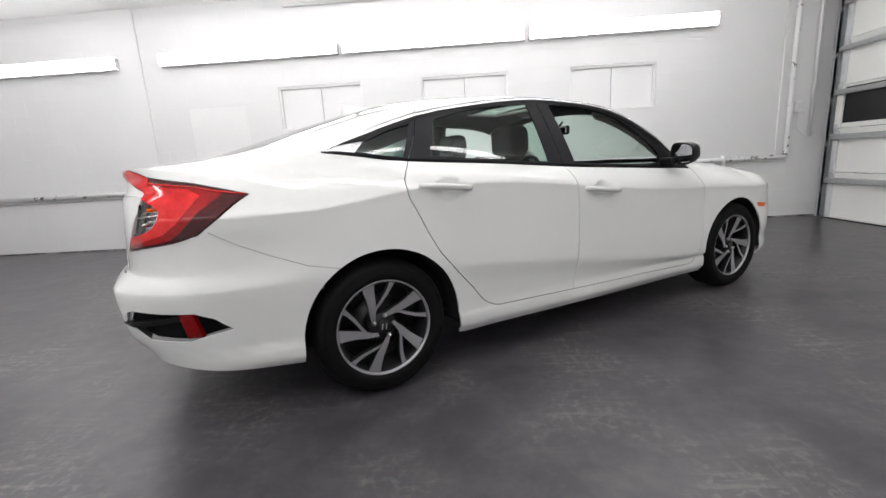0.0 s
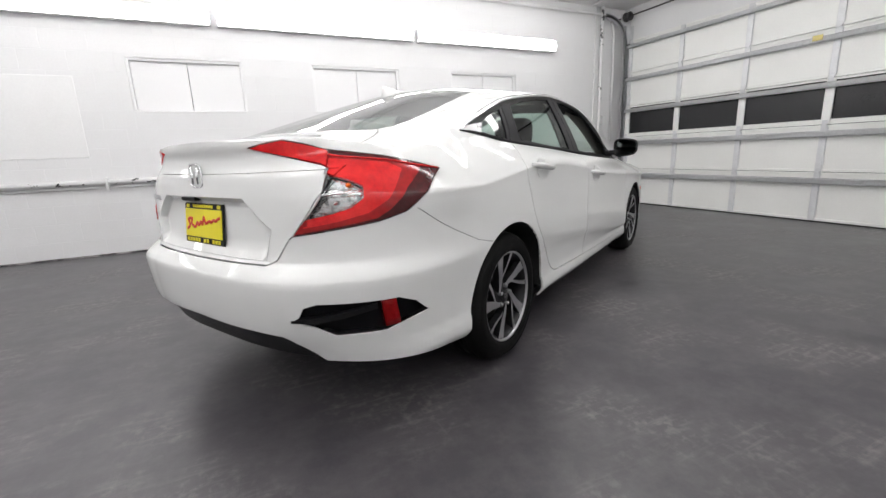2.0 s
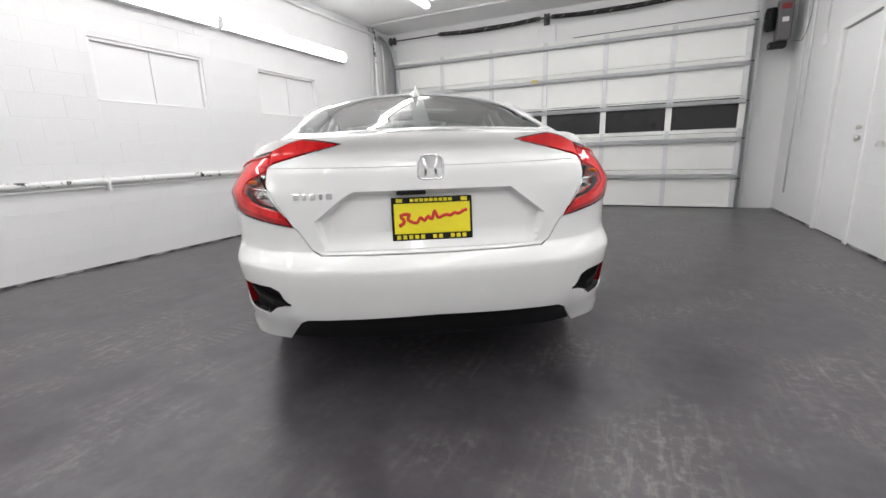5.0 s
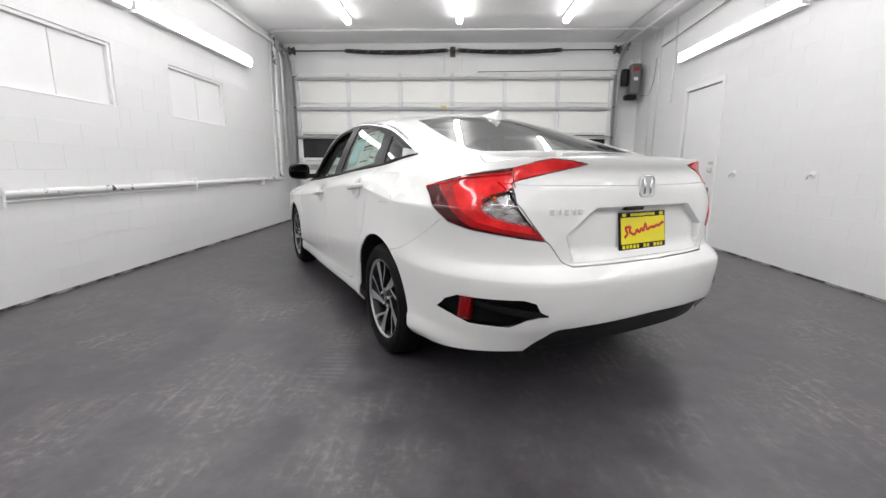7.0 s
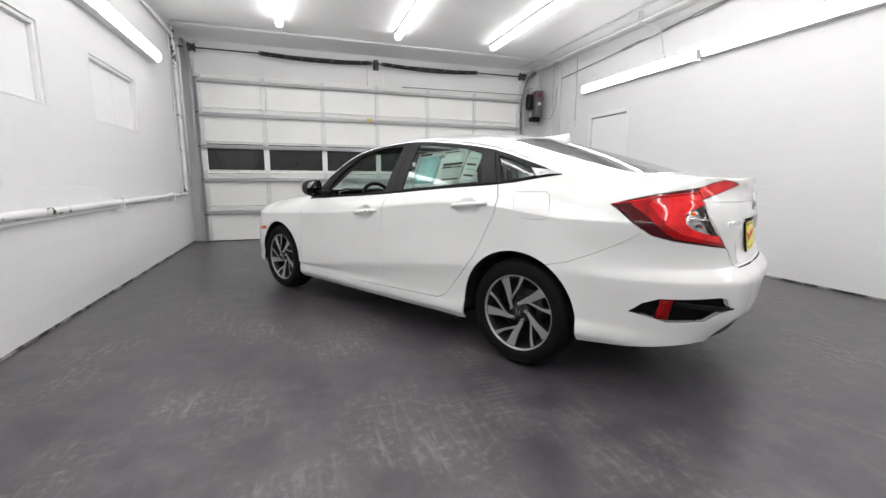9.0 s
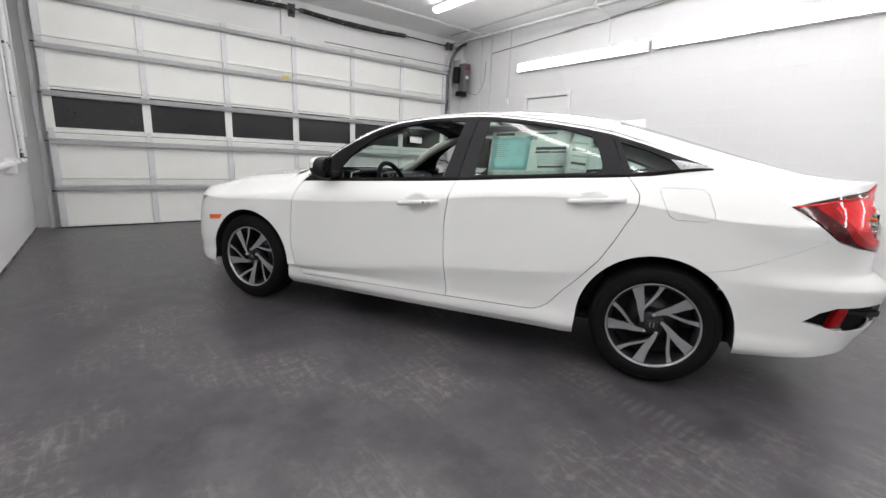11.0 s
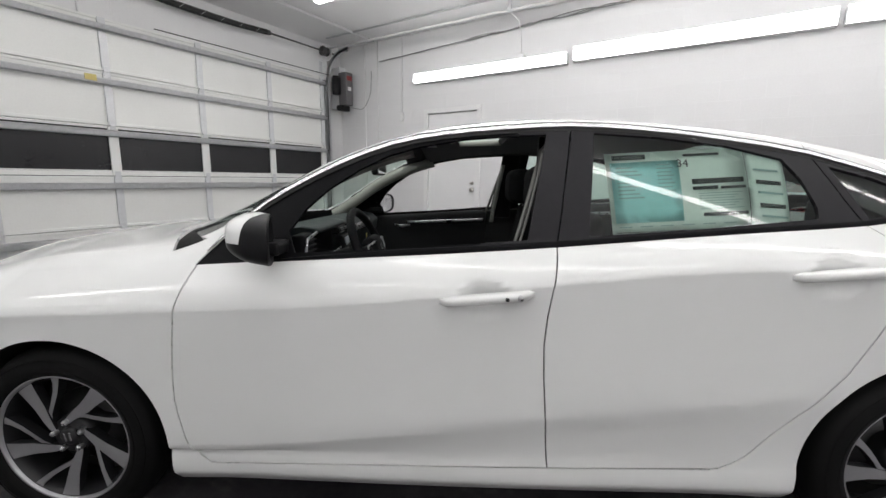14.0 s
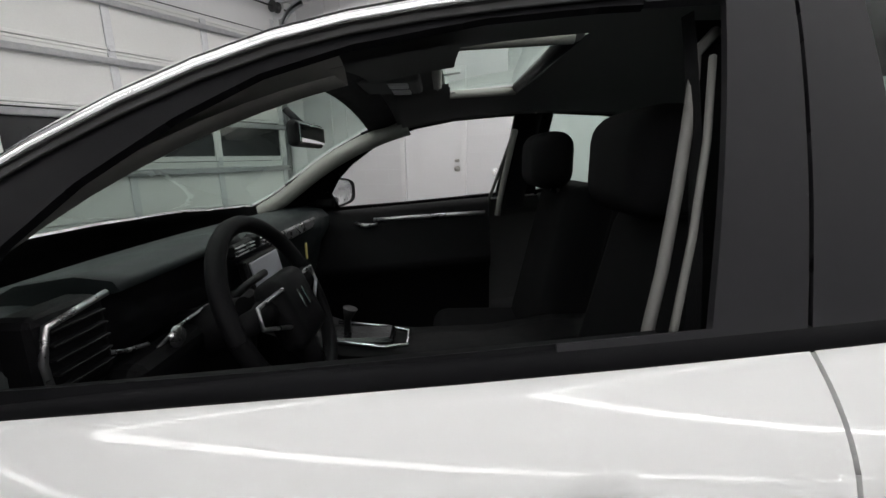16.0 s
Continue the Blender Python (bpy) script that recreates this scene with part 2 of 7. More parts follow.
def prism(poly, thick, bevel=0.0):
    """A flat plate: polygon in x, z, with its thickness along y from 0 to thick."""
    bm = bmesh.new()
    a = [bm.verts.new((x, 0, z)) for x, z in poly]
    f = bm.faces.new(a)
    r = bmesh.ops.extrude_face_region(bm, geom=[f])
    bmesh.ops.translate(bm, verts=[v for v in r["geom"] if isinstance(v, bmesh.types.BMVert)], vec=(0, thick, 0))
    bmesh.ops.recalc_face_normals(bm, faces=bm.faces[:])
    if bevel:
        bmesh.ops.bevel(bm, geom=bm.edges[:], offset=bevel, segments=2, profile=0.5, affect="EDGES")
    return bm

# ---- the room ----
X_DOOR, X_BACK, Y_WIN, Y_RIGHT, CEIL = 5.30, -7.2, 5.98, -0.74, 3.345
T = 0.2


def structure(name, bm, mat, label, smooth=False):
    return tagged(mesh_object(name, bm, mat, None, smooth), label, name.split("_")[0], kind="structure")


floor = structure("floor", boxes(((X_BACK - T, Y_RIGHT - T, -0.15), (X_DOOR + 0.6, Y_WIN + T, 0.0))), M_FLOOR, "worn dark grey painted concrete garage floor")
ceiling = structure("ceiling", boxes(((X_BACK - T, Y_RIGHT - T, CEIL), (X_DOOR + 0.6, Y_WIN + T, CEIL + 0.15))), M_CEIL, "smooth white painted garage ceiling")

WINDOWS = [(-2.225, -1.037), (-0.211, 0.982), (1.807, 2.963)]
WZ0, WZ1 = 1.61, 2.195
JOINT = 0.0007


def wall_with_openings(y0, y1, holes):
    """Wall along x between y0 and y1 with holes (x0, x1, z0, z1) right through."""
    bm = bmesh.new()
    xs = sorted({X_BACK, X_DOOR + 0.3, *[h[0] for h in holes], *[h[1] for h in holes]})
    for a, c in zip(xs, xs[1:]):
        hole = [h for h in holes if h[0] <= a and c <= h[1]]
        if not hole:
            box(bm, (a, y0, 0), (c, y1, CEIL))
            continue
        z0, z1 = hole[0][2:]
        if z0 > 0:
            box(bm, (a, y0, 0), (c, y1, z0))
        box(bm, (a, y0, z1), (c, y1, CEIL))
    return bm


wall_windows = structure("wall_windows", wall_with_openings(Y_WIN + JOINT, Y_WIN + T, [(a, c, WZ0, WZ1) for a, c in WINDOWS]), M_WALL, "white painted concrete block wall with boarded windows")
DOOR_A, DOOR_B, DOOR_H = 2.62, 3.47, 2.155
wall_right = structure("wall_right", wall_with_openings(Y_RIGHT - T, Y_RIGHT - JOINT, [(DOOR_A, DOOR_B, 0.0, DOOR_H)]), M_WALL, "white painted concrete block wall with a flush door")
# never in view; X_BACK is chosen near so that it bounces light onto the tail
wall_back = structure("wall_back", boxes(((X_BACK - T, Y_RIGHT, 0), (X_BACK, Y_WIN, CEIL))), M_WALL, "unseen white wall added to close the garage and bounce light")
GY0, GY1, GZ = -0.24, 5.76, 2.80      # the garage door's opening
wall_door = structure("wall_door", boxes(((X_DOOR, Y_RIGHT, 0), (X_DOOR + T, GY0, CEIL)), ((X_DOOR, GY1, 0), (X_DOOR + T, Y_WIN, CEIL)), ((X_DOOR, GY0, GZ), (X_DOOR + T, GY1, CEIL))),
                      M_PLASTER, "white painted wall round the overhead door")
pilaster = tagged(mesh_object("pilaster", boxes(((-4.62, Y_WIN - 0.03, 0), (-4.12, Y_WIN + 0.003, CEIL)), bevel=0.004), M_WALL), "shallow white painted block pilaster on the wall", "pilaster", kind="structure")
header_pad = tagged(mesh_object("trim_header", boxes(((X_DOOR - 0.04, 2.62, GZ), (X_DOOR + 0.003, 2.92, 3.30)), bevel=0.006), M_PLASTER), "white painted timber pad behind the spring bracket", "trim", kind="structure")

# grime along the feet of the long walls
for name, y0, y1 in (("trim_wall_foot_windows", Y_WIN - 0.004, Y_WIN + 0.003), ("trim_wall_foot_right", Y_RIGHT - 0.003, Y_RIGHT + 0.004)):
    spans_ = [(X_BACK, X_DOOR - 0.02)] if y0 > 0 else [(X_BACK, DOOR_A - 0.09), (DOOR_B + 0.09, X_DOOR - 0.02)]
    tagged(mesh_object(name, boxes(*[((a, y0, 0.0), (c, y1, 0.022)) for a, c in spans_], bevel=0.0015), M_FOOT), "thin grimy joint along the wall foot", "trim", kind="structure")

# boarded windows, recessed
for i, (a, c) in enumerate(WINDOWS):
    w = tagged(empty("window_%d" % (i + 1), (a + c) / 2, Y_WIN, WZ0), "boarded steel window painted over in white", "window", group="boarded windows", kind="structure")
    h, wd = WZ1 - WZ0, c - a
    part("window_frame", boxes(((-wd / 2, 0.015, 0), (-wd / 2 + 0.03, 0.09, h)), ((wd / 2 - 0.03, 0.015, 0), (wd / 2, 0.09, h)),
                               ((-wd / 2 + 0.03, 0.015, h - 0.03), (wd / 2 - 0.03, 0.09, h)), ((-wd / 2 + 0.03, 0.015, 0), (wd / 2 - 0.03, 0.09, 0.02)), bevel=0.003), M_PANE_PAINT, w)
    for s in (-1, 1):
        x0, x1 = sorted((s * 0.003, s * (wd / 2 - 0.031)))
        part("pane", boxes(((x0, 0.05, 0.021), (x1, 0.075, h - 0.031)), bevel=0.004), M_PANE_PAINT, w)
    part("window_sill", boxes(((-wd / 2, -0.004, -0.002), (wd / 2, 0.014, 0.012)), bevel=0.004), M_PLASTER, w)

# patched opening, a faint raised panel of plaster
tagged(mesh_object("plaster_patch", boxes(((-3.55, Y_WIN - 0.006, 1.12), (-2.72, Y_WIN + 0.002, 1.98)), bevel=0.004), M_PLASTER), "white painted plaster patch over a filled opening", "plaster patch", kind="structure")

# flush side door
d = tagged(empty("door_1", (DOOR_A + DOOR_B) / 2, Y_RIGHT, 0), "white painted flush side door, closed", "door", kind="structure")
w2 = (DOOR_B - DOOR_A) / 2
part("door_leaf", boxes(((-w2 + 0.004, -0.06, 0.008), (w2 - 0.004, -0.018, DOOR_H - 0.012)), bevel=0.003), M_PANE_PAINT, d)
part("door_frame", boxes(((-w2 - 0.07, -0.005, 0), (-w2, 0.014, DOOR_H + 0.07)), ((w2, -0.005, 0), (w2 + 0.07, 0.014, DOOR_H + 0.07)), ((-w2, -0.005, DOOR_H), (w2, 0.014, DOOR_H + 0.07)), bevel=0.003), M_PLASTER, d)
for z, r in ((1.02, 0.028), (1.12, 0.02)):
    k = lathe([(0.0, 0.055), (r, 0.05), (r * 1.05, 0.03), (r * 0.5, 0.015), (r * 1.2, 0.004), (r * 1.25, 0.0)], 20)
    kb = part("door_knob" if r > 0.025 else "deadbolt", k, M_BRASS, d, "brushed nickel", True)
    kb.location = (-w2 + 0.065, -0.018, z)

# wall hose taps
for x in (2.17, 0.99):
    tap = tagged(empty("wall_tap", x, Y_RIGHT, 0.985), "small painted metal wall tap plate", "wall tap", group="wall taps")
    part("flange", lathe([(0, 0.012), (0.03, 0.012), (0.036, 0.006), (0.038, 0)], 24), M_PIPE_WHITE, tap, "", True)
    part("spout", bar(bend([(0, 0.01, 0), (0, 0.05, 0), (0, 0.06, -0.04)], 0.02), 0.009, 10), M_BRASS, tap)

# overhead door: sections with stiles, panes, struts, hinges
gd = tagged(empty("garage_door", 5.17, 0, 0), "white sectional overhead door with galvanised struts and a row of black panes", "garage door")
SEC = [0.01, 0.61, 1.17, 1.70, 2.25, 2.79]
STILES = [GY0 + 0.05, 0.79, 1.777, 2.764, 3.751, 4.738, GY1 - 0.05]
for i, (z0, z1) in enumerate(zip(SEC, SEC[1:])):
    if i == 2:
        part("door_section", boxes(((0.012, GY0 + 0.01, z0 + 0.003), (0.05, GY1 - 0.01, z0 + 0.05)), ((0.012, GY0 + 0.01, z1 - 0.02), (0.05, GY1 - 0.01, z1 - 0.003)), bevel=0.003), M_DOOR_PANEL, gd)
        for a, c in zip(STILES, STILES[1:]):
            part("pane", boxes(((0.03, a + 0.04, z0 + 0.051), (0.045, c - 0.04, z1 - 0.021)), bevel=0.002), M_BLACK_PANE, gd, "blacked-out pane")
            part("pane_frame", boxes(((0.008, a + 0.046, z0 + 0.051), (0.03, c - 0.046, z0 + 0.062)), ((0.008, a + 0.046, z1 - 0.03), (0.03, c - 0.046, z1 - 0.021)), bevel=0.002), M_DOOR_PANEL, gd)
    else:
        part("door_section", boxes(((0.02, GY0 + 0.01, z0 + 0.003), (0.05, GY1 - 0.01, z1 - 0.003)), ((0.006, GY0 + 0.012, z0 + 0.004), (0.022, GY1 - 0.012, z0 + 0.035)), ((0.006, GY0 + 0.012, z1 - 0.03), (0.022, GY1 - 0.012, z1 - 0.004)), bevel=0.003), M_DOOR_PANEL, gd)
    for j, y in enumerate(STILES):
        hw = 0.045 if i == 2 else 0.036
        part("stile", boxes(((-0.004, y - hw, z0 + 0.005), (0.021, y + hw, z1 - 0.005)), bevel=0.003), M_DOOR_PANEL if i == 2 else M_STILE, gd, "galvanised stile")
    zs = z1 - 0.11 if i != 2 else z1 - 0.085
    st = bmesh.new()
    prof = [(0.0, 0.040), (-0.040, 0.034), (-0.052, 0.024), (-0.054, -0.022), (-0.046, -0.030), (-0.030, -0.031)]
    rows = [[st.verts.new((px, y, zs + pz)) for px, pz in prof] for y in (GY0 + 0.02, GY1 - 0.02)]
    for k in range(len(prof) - 1):
        st.faces.new((rows[0][k], rows[1][k], rows[1][k + 1], rows[0][k + 1]))
    bmesh.ops.solidify(st, geom=st.faces[:], thickness=0.003)
    bmesh.ops.recalc_face_normals(st, faces=st.faces[:])
    part("strut", st, M_GALV, gd, "galvanised steel strut")
    if i:
        for y in STILES:
            part("hinge", boxes(((-0.010, y - 0.028, z0 - 0.05), (-0.004, y + 0.028, z0 + 0.05)), ((-0.022, y - 0.028, z0 - 0.010), (-0.004, y + 0.028, z0 + 0.010)), bevel=0.002), M_GALV, gd, "galvanised hinge")
part("bottom_seal", boxes(((-0.006, GY0 + 0.01, 0.0), (0.05, GY1 - 0.01, 0.012)), bevel=0.003), M_RUBBER, gd, "black rubber seal")
part("tape", boxes(((-0.068, 2.88, 2.13), (-0.062, 2.98, 2.19))), M_YELLOW_TAPE, gd, "scrap of faded yellow tape")

# tracks
for y, s in ((GY1 + 0.05, 1), (GY0 - 0.05, -1)):
    tr = tagged(empty("door_track", 5.14, y, 0), "galvanised curved steel door track with brackets", "door track", group="door tracks")
    line = bend([(0, 0, 0.02), (0, 0, 3.12), (-0.9, 0, 3.2), (-5.2, 0, 3.24)], 0.45, 10)
    rail = bmesh.new()
    prof = [(-0.028, -0.02 * s), (-0.034, 0.018 * s), (0.034, 0.018 * s), (0.028, -0.02 * s)]
    line = line[:13]
    rings = []
    for k, p in enumerate(line):
        dv = (line[min(k + 1, len(line) - 1)] - line[max(k - 1, 0)]).normalized()
        nv = Vector((dv.z, 0, -dv.x))
        rings.append([rail.verts.new(p + nv * a + Vector((0, c, 0))) for a, c in prof])
    for a, c in zip(rings, rings[1:]):
        for k in range(3):
            rail.faces.new((a[k], a[k + 1], c[k + 1], c[k]))
    bmesh.ops.solidify(rail, geom=rail.faces[:], thickness=0.003)
    part("rail", rail, M_GALV, tr)
    part("angle", boxes(((0.04, 0.03 * s - 0.003, 0.0), (0.155, 0.03 * s + 0.003, 3.05)), ((0.149, min(0.03 * s, -0.03 * s), 0.0), (0.155, max(0.03 * s, -0.03 * s), 3.05)), bevel=0.001), M_GALV, tr)
    for z in (0.35, 0.95, 1.5, 2.05, 2.6):
        part("bracket", boxes(((0.0, 0.018 * s - 0.004, z), (0.06, 0.018 * s + 0.012, z + 0.05)), bevel=0.002), M_GALV, tr)
        part("roller", bar([(0.0, -0.03 * s, z + 0.12), (0.0, -0.10 * s, z + 0.12)], 0.008, 8), M_STEEL, tr)

# torsion springs on their shaft
sp = tagged(empty("torsion_spring_shaft", 5.13, 2.765, 3.17), "black torsion springs on a steel shaft above the door", "torsion springs")
part("shaft", bar([(0, -3.2, 0.0), (0, 3.2, 0.0)], 0.012, 10), M_STEEL, sp)
for s in (-1, 1):
    sag = [(0, s * (0.14 + 1.82 * k / 60), -0.035 * math.sin(math.pi * k / 60)) for k in range(61)]
    coil = bmesh.new()
    tube(coil, [(x, y, z) for x, y, z in sag], [0.034 + (0.004 if k % 2 else 0) for k in range(61)], 14)
    sob = part("spring", coil, M_SPRING, sp, "black oiled steel spring")
    for k in range(7):
        stripe = bmesh.new()
        yy = s * (0.3 + 0.25 * k)
        zz = -0.035 * math.sin(math.pi * (abs(yy) - 0.14) / 1.82)
        tube(stripe, [(-0.030, yy - 0.03, zz + 0.026), (-0.040, yy, zz + 0.002), (-0.032, yy + 0.03, zz - 0.024)], 0.0022, 5)
        part("paint_stripe", stripe, M_GALV, sob, "thin pale paint stripe")
    for y in (s * 0.12, s * 1.97):
        part("cone", lathe([(0.013, -0.03), (0.03, -0.03), (0.036, 0.0), (0.03, 0.03), (0.013, 0.03)], 16), M_STEEL, sp).location = (0, y, 0)
    drum = part("cable_drum", lathe([(0.013, -0.05), (0.07, -0.05), (0.07, -0.035), (0.05, -0.03), (0.055, 0.03), (0.075, 0.035), (0.075, 0.05), (0.013, 0.05)], 24), M_STEEL, sp)
    drum.location = (0, s * 3.0, 0)
    part("end_bracket", boxes(((-0.05, s * 3.1 - 0.004, -0.12), (0.17, s * 3.1 + 0.004, 0.07)), bevel=0.002), M_GALV, sp)
part("centre_bracket", boxes(((-0.03, -0.012, -0.06), (0.13, 0.012, 0.06)), ((0.10, -0.05, -0.09), (0.13, 0.05, 0.09)), bevel=0.003), M_STEEL, sp)
wire = tagged(mesh_object("cable", bar([(5.05, GY0, 2.80), (5.06, 1.2, 2.79), (5.08, 2.3, 2.785)], 0.006, 8), M_STEEL), "dark steel cable along the door top", "cable")

# side-mounted opener
op = tagged(empty("door_opener", 4.98, -0.47, 2.62), "grey wall-mounted door opener with a black motor", "door opener")
part("housing", boxes(((-0.10, -0.13, -0.26), (0.08, 0.03, 0.26)), bevel=0.018, segs=3), M_OPENER, op)
part("motor", lathe([(0, -0.16), (0.06, -0.16), (0.068, -0.14), (0.068, 0.1), (0.06, 0.13), (0, 0.13)], 24, "Z"), M_BLACK, op, "black motor barrel", True).location = (0.06, 0.09, 0.06)
for k in range(5):
    part("cooling_fin", lathe([(0.069, -0.004), (0.076, -0.004), (0.076, 0.004), (0.069, 0.004)], 24, "Z"), M_BLACK, op).location = (0.06, 0.09, -0.05 + 0.045 * k)
part("gear_case", boxes(((-0.05, -0.11, -0.35), (0.07, 0.10, -0.26)), bevel=0.02, segs=2), M_BLACK, op, "black gear case")
part("badge", boxes(((-0.104, -0.10, 0.13), (-0.099, 0.01, 0.20)), bevel=0.001), M_RED, op, "dull red badge")
part("label_plate", boxes(((-0.104, -0.085, -0.03), (-0.099, -0.01, 0.03)), bevel=0.001), M_LABEL, op, "white label")
part("wall_plate", boxes(((0.09, -0.15, -0.3), (0.30, -0.02, 0.36)), bevel=0.004), M_GALV, op)

# fluorescent fixtures


def wrap_fixture(name, label, x0, x1, mount, group, half=0.078, deep=0.086):
    """A lamp of two lens sections along x, lens downwards. mount: 'ceiling' or 'wall'; half: half the lens's width."""
    f = tagged(empty(name, (x0 + x1) / 2, 0, 0), label, "light fixture", group=group)
    ln = x1 - x0
    count = 1 if mount == "ceiling" else 2
    for k in range(count):
        a = -ln / 2 + 0.026 + k * (ln / 2 - 0.018)
        c = a + (ln - 0.052 if count == 1 else ln / 2 - 0.034)
        bm = bmesh.new()
        prof = [(half * math.copysign(abs(math.cos(t)) ** 0.75, math.cos(t)), -deep * max(math.sin(t), 0.0) ** 0.7) for t in (math.pi * q / 14 for q in range(15))]
        rows_ = []
        for xx, sc in ((a, 0.72), (a + 0.006, 0.88), (a + 0.022, 0.98), (a + 0.05, 1.0), (c - 0.05, 1.0), (c - 0.022, 0.98), (c - 0.006, 0.88), (c, 0.72)):
            rows_.append([bm.verts.new((xx, p * sc, q * sc)) for p, q in prof])
        for r0, r1 in zip(rows_, rows_[1:]):
            for q in range(len(prof) - 1):
                bm.faces.new((r0[q], r1[q], r1[q + 1], r0[q + 1]))
        bm.faces.new(rows_[0])
        bm.faces.new(rows_[-1][::-1])
        bmesh.ops.recalc_face_normals(bm, faces=bm.faces[:])
        part("lens", bm, M_TUBE_CEIL if mount == "ceiling" else M_TUBE, f, "glowing white acrylic lens", True)
    part("body", boxes(((-ln / 2 + 0.012, -half - 0.001, 0.0), (ln / 2 - 0.012, half + 0.001, 0.045)), bevel=0.006), M_LAMP_BODY, f, "white enamelled tray")
    # added lips, not part of such a lamp: they shield the wall from the lens
    if mount == "wall":
        for s in (-1, 1):
            part("lip", boxes(((-ln / 2 + 0.012, s * (half + 0.004) - 0.002, -0.050), (ln / 2 - 0.012, s * (half + 0.004) + 0.002, 0.042)), bevel=0.001), M_LAMP_BODY, f, "white lip added to keep lamp light off the wall")
    for s in (-1, 1):
        part("end_cap", boxes(((s * (ln / 2 - 0.016) - 0.008, -half * 0.9, -0.05), (s * (ln / 2 - 0.016) + 0.008, half * 0.9, 0.04)), bevel=0.006), M_GALV, f, "dull metal end plate")
    if count == 2:
        part("joint_strap", boxes(((-0.006, -half * 0.93, -0.03), (0.006, half * 0.93, 0.002)), bevel=0.003), M_LAMP_BODY, f, "white strap between the lenses")
    return f


def place(f, y, z, rx):
    f.location = (f.location.x, y, z)
    f.rotation_euler = (radians(rx), 0, 0)


for a, c in ((1.262, 3.71), (-1.262, 1.218), (-3.83, -1.306), (-6.92, -4.42)):
    place(wrap_fixture("wall_light", "white fluorescent wraparound wall light, lit", a, c, "wall", "wall lights"), Y_WIN - 0.048, 2.645, -90)
place(wrap_fixture("wall_light", "slim white fluorescent wall light, lit", 1.33, 3.70, "wall", "wall lights", 0.064, 0.06), Y_RIGHT + 0.048, 2.67, 90)
for k in range(1, 4):
    place(wrap_fixture("wall_light", "white fluorescent wraparound wall light, lit", 1.285 - 2.50 * k + 0.03, 1.285 - 2.50 * (k - 1), "wall", "wall lights"), Y_RIGHT + 0.048, 2.700, 90)
for y in (4.39, 2.65, 1.01):
    for k in range(4):
        place(wrap_fixture("ceiling_light", "white fluorescent wraparound ceiling light, lit", 1.50 - 2.45 * k, 3.93 - 2.45 * k, "ceiling", "ceiling lights", 0.052, 0.066), y, CEIL - 0.046, 0)

# pipes and conduits
def pipe(name, label, pts, r, mat, category="pipe", radius=0.05, sides=12):
    return tagged(mesh_object(name, bar(bend(pts, radius), r, sides), mat), label, category)


yw = Y_WIN - 0.045
pipe("wall_pipe", "white pipe along the wall with dark flaking paint", [(X_BACK, yw, 0.845), (4.72, yw, 0.845), (4.72, yw, 3.10), (4.72, yw, CEIL - 0.001)], 0.03, M_PIPE)
pipe("conduit", "thin white painted conduit below the flaking pipe", [(X_BACK, Y_WIN - 0.016, 0.775), (4.60, Y_WIN - 0.016, 0.80), (4.60, Y_WIN - 0.016, CEIL - 0.001)], 0.0125, M_PIPE_WHITE, "conduit")
pipe("conduit", "thick white painted conduit under the ceiling edge", [(-2.0, Y_WIN - 0.05, 3.22), (4.85, Y_WIN - 0.05, 3.22), (5.00, Y_WIN - 0.05, 3.0), (5.00, Y_WIN - 0.05, 1.1)], 0.022, M_PIPE_WHITE, "conduit", 0.15)
pipe("conduit", "white painted conduit across the ceiling", [(4.45, Y_RIGHT + 0.1, CEIL - 0.02), (4.45, Y_WIN - 0.1, CEIL - 0.02)], 0.018, M_PIPE_WHITE, "conduit")
for x in (-2.6, -0.3, 2.0, 3.9):
    cl = tagged(mesh_object("pipe_clip", boxes(((x - 0.012, Y_WIN - 0.08, 0.75), (x + 0.012, Y_WIN + 0.003, 0.90)), bevel=0.003), M_PIPE_WHITE), "white painted steel pipe clip", "pipe clip", group="pipe clips")
jb = tagged(mesh_object("junction_box", boxes(((4.80, Y_WIN - 0.05, 1.42), (4.88, Y_WIN + 0.001, 1.56)), bevel=0.006), M_PIPE_WHITE), "small white electrical box beside the door track", "junction box")
pipe("cord", "thin white cord from the electrical box", [(4.84, Y_WIN - 0.03, 1.42), (4.84, Y_WIN - 0.035, 1.20), (4.98, Y_WIN - 0.03, 1.10), (5.10, Y_WIN - 0.04, 1.10)], 0.005, M_PIPE_WHITE, "cord", 0.1, 8)

yr = Y_RIGHT
pipe("conduit", "white conduit hung under the ceiling beside the wall", [(X_DOOR, -0.30, 3.22), (0.95, -0.30, 3.22)], 0.016, M_PIPE_WHITE, "conduit")
pipe("conduit", "galvanised conduit close under the ceiling", [(5.0, -0.16, CEIL - 0.02), (-4.0, -0.16, CEIL - 0.02)], 0.012, M_GALV, "conduit")
for x in (1.97, 0.95):
    hg = tagged(empty("pipe_hanger", x, -0.30, 3.22), "galvanised channel hanger bolted to the ceiling", "pipe hanger", group="pipe hangers")
    part("channel", boxes(((-0.02, -0.02, 0.0), (0.02, 0.02, CEIL - 3.22)), bevel=0.003), M_GALV, hg)
    part("clamp", boxes(((-0.03, -0.03, -0.025), (0.03, 0.03, 0.02)), bevel=0.004), M_GALV, hg)
pipe("cable_drop", "white conduit dropping to the wall light", [(1.97, -0.30, 3.20), (1.97, -0.62, 3.19), (1.97, Y_RIGHT + 0.03, 2.95), (1.97, Y_RIGHT + 0.03, 2.74)], 0.009, M_PIPE_WHITE, "conduit", 0.06, 8)
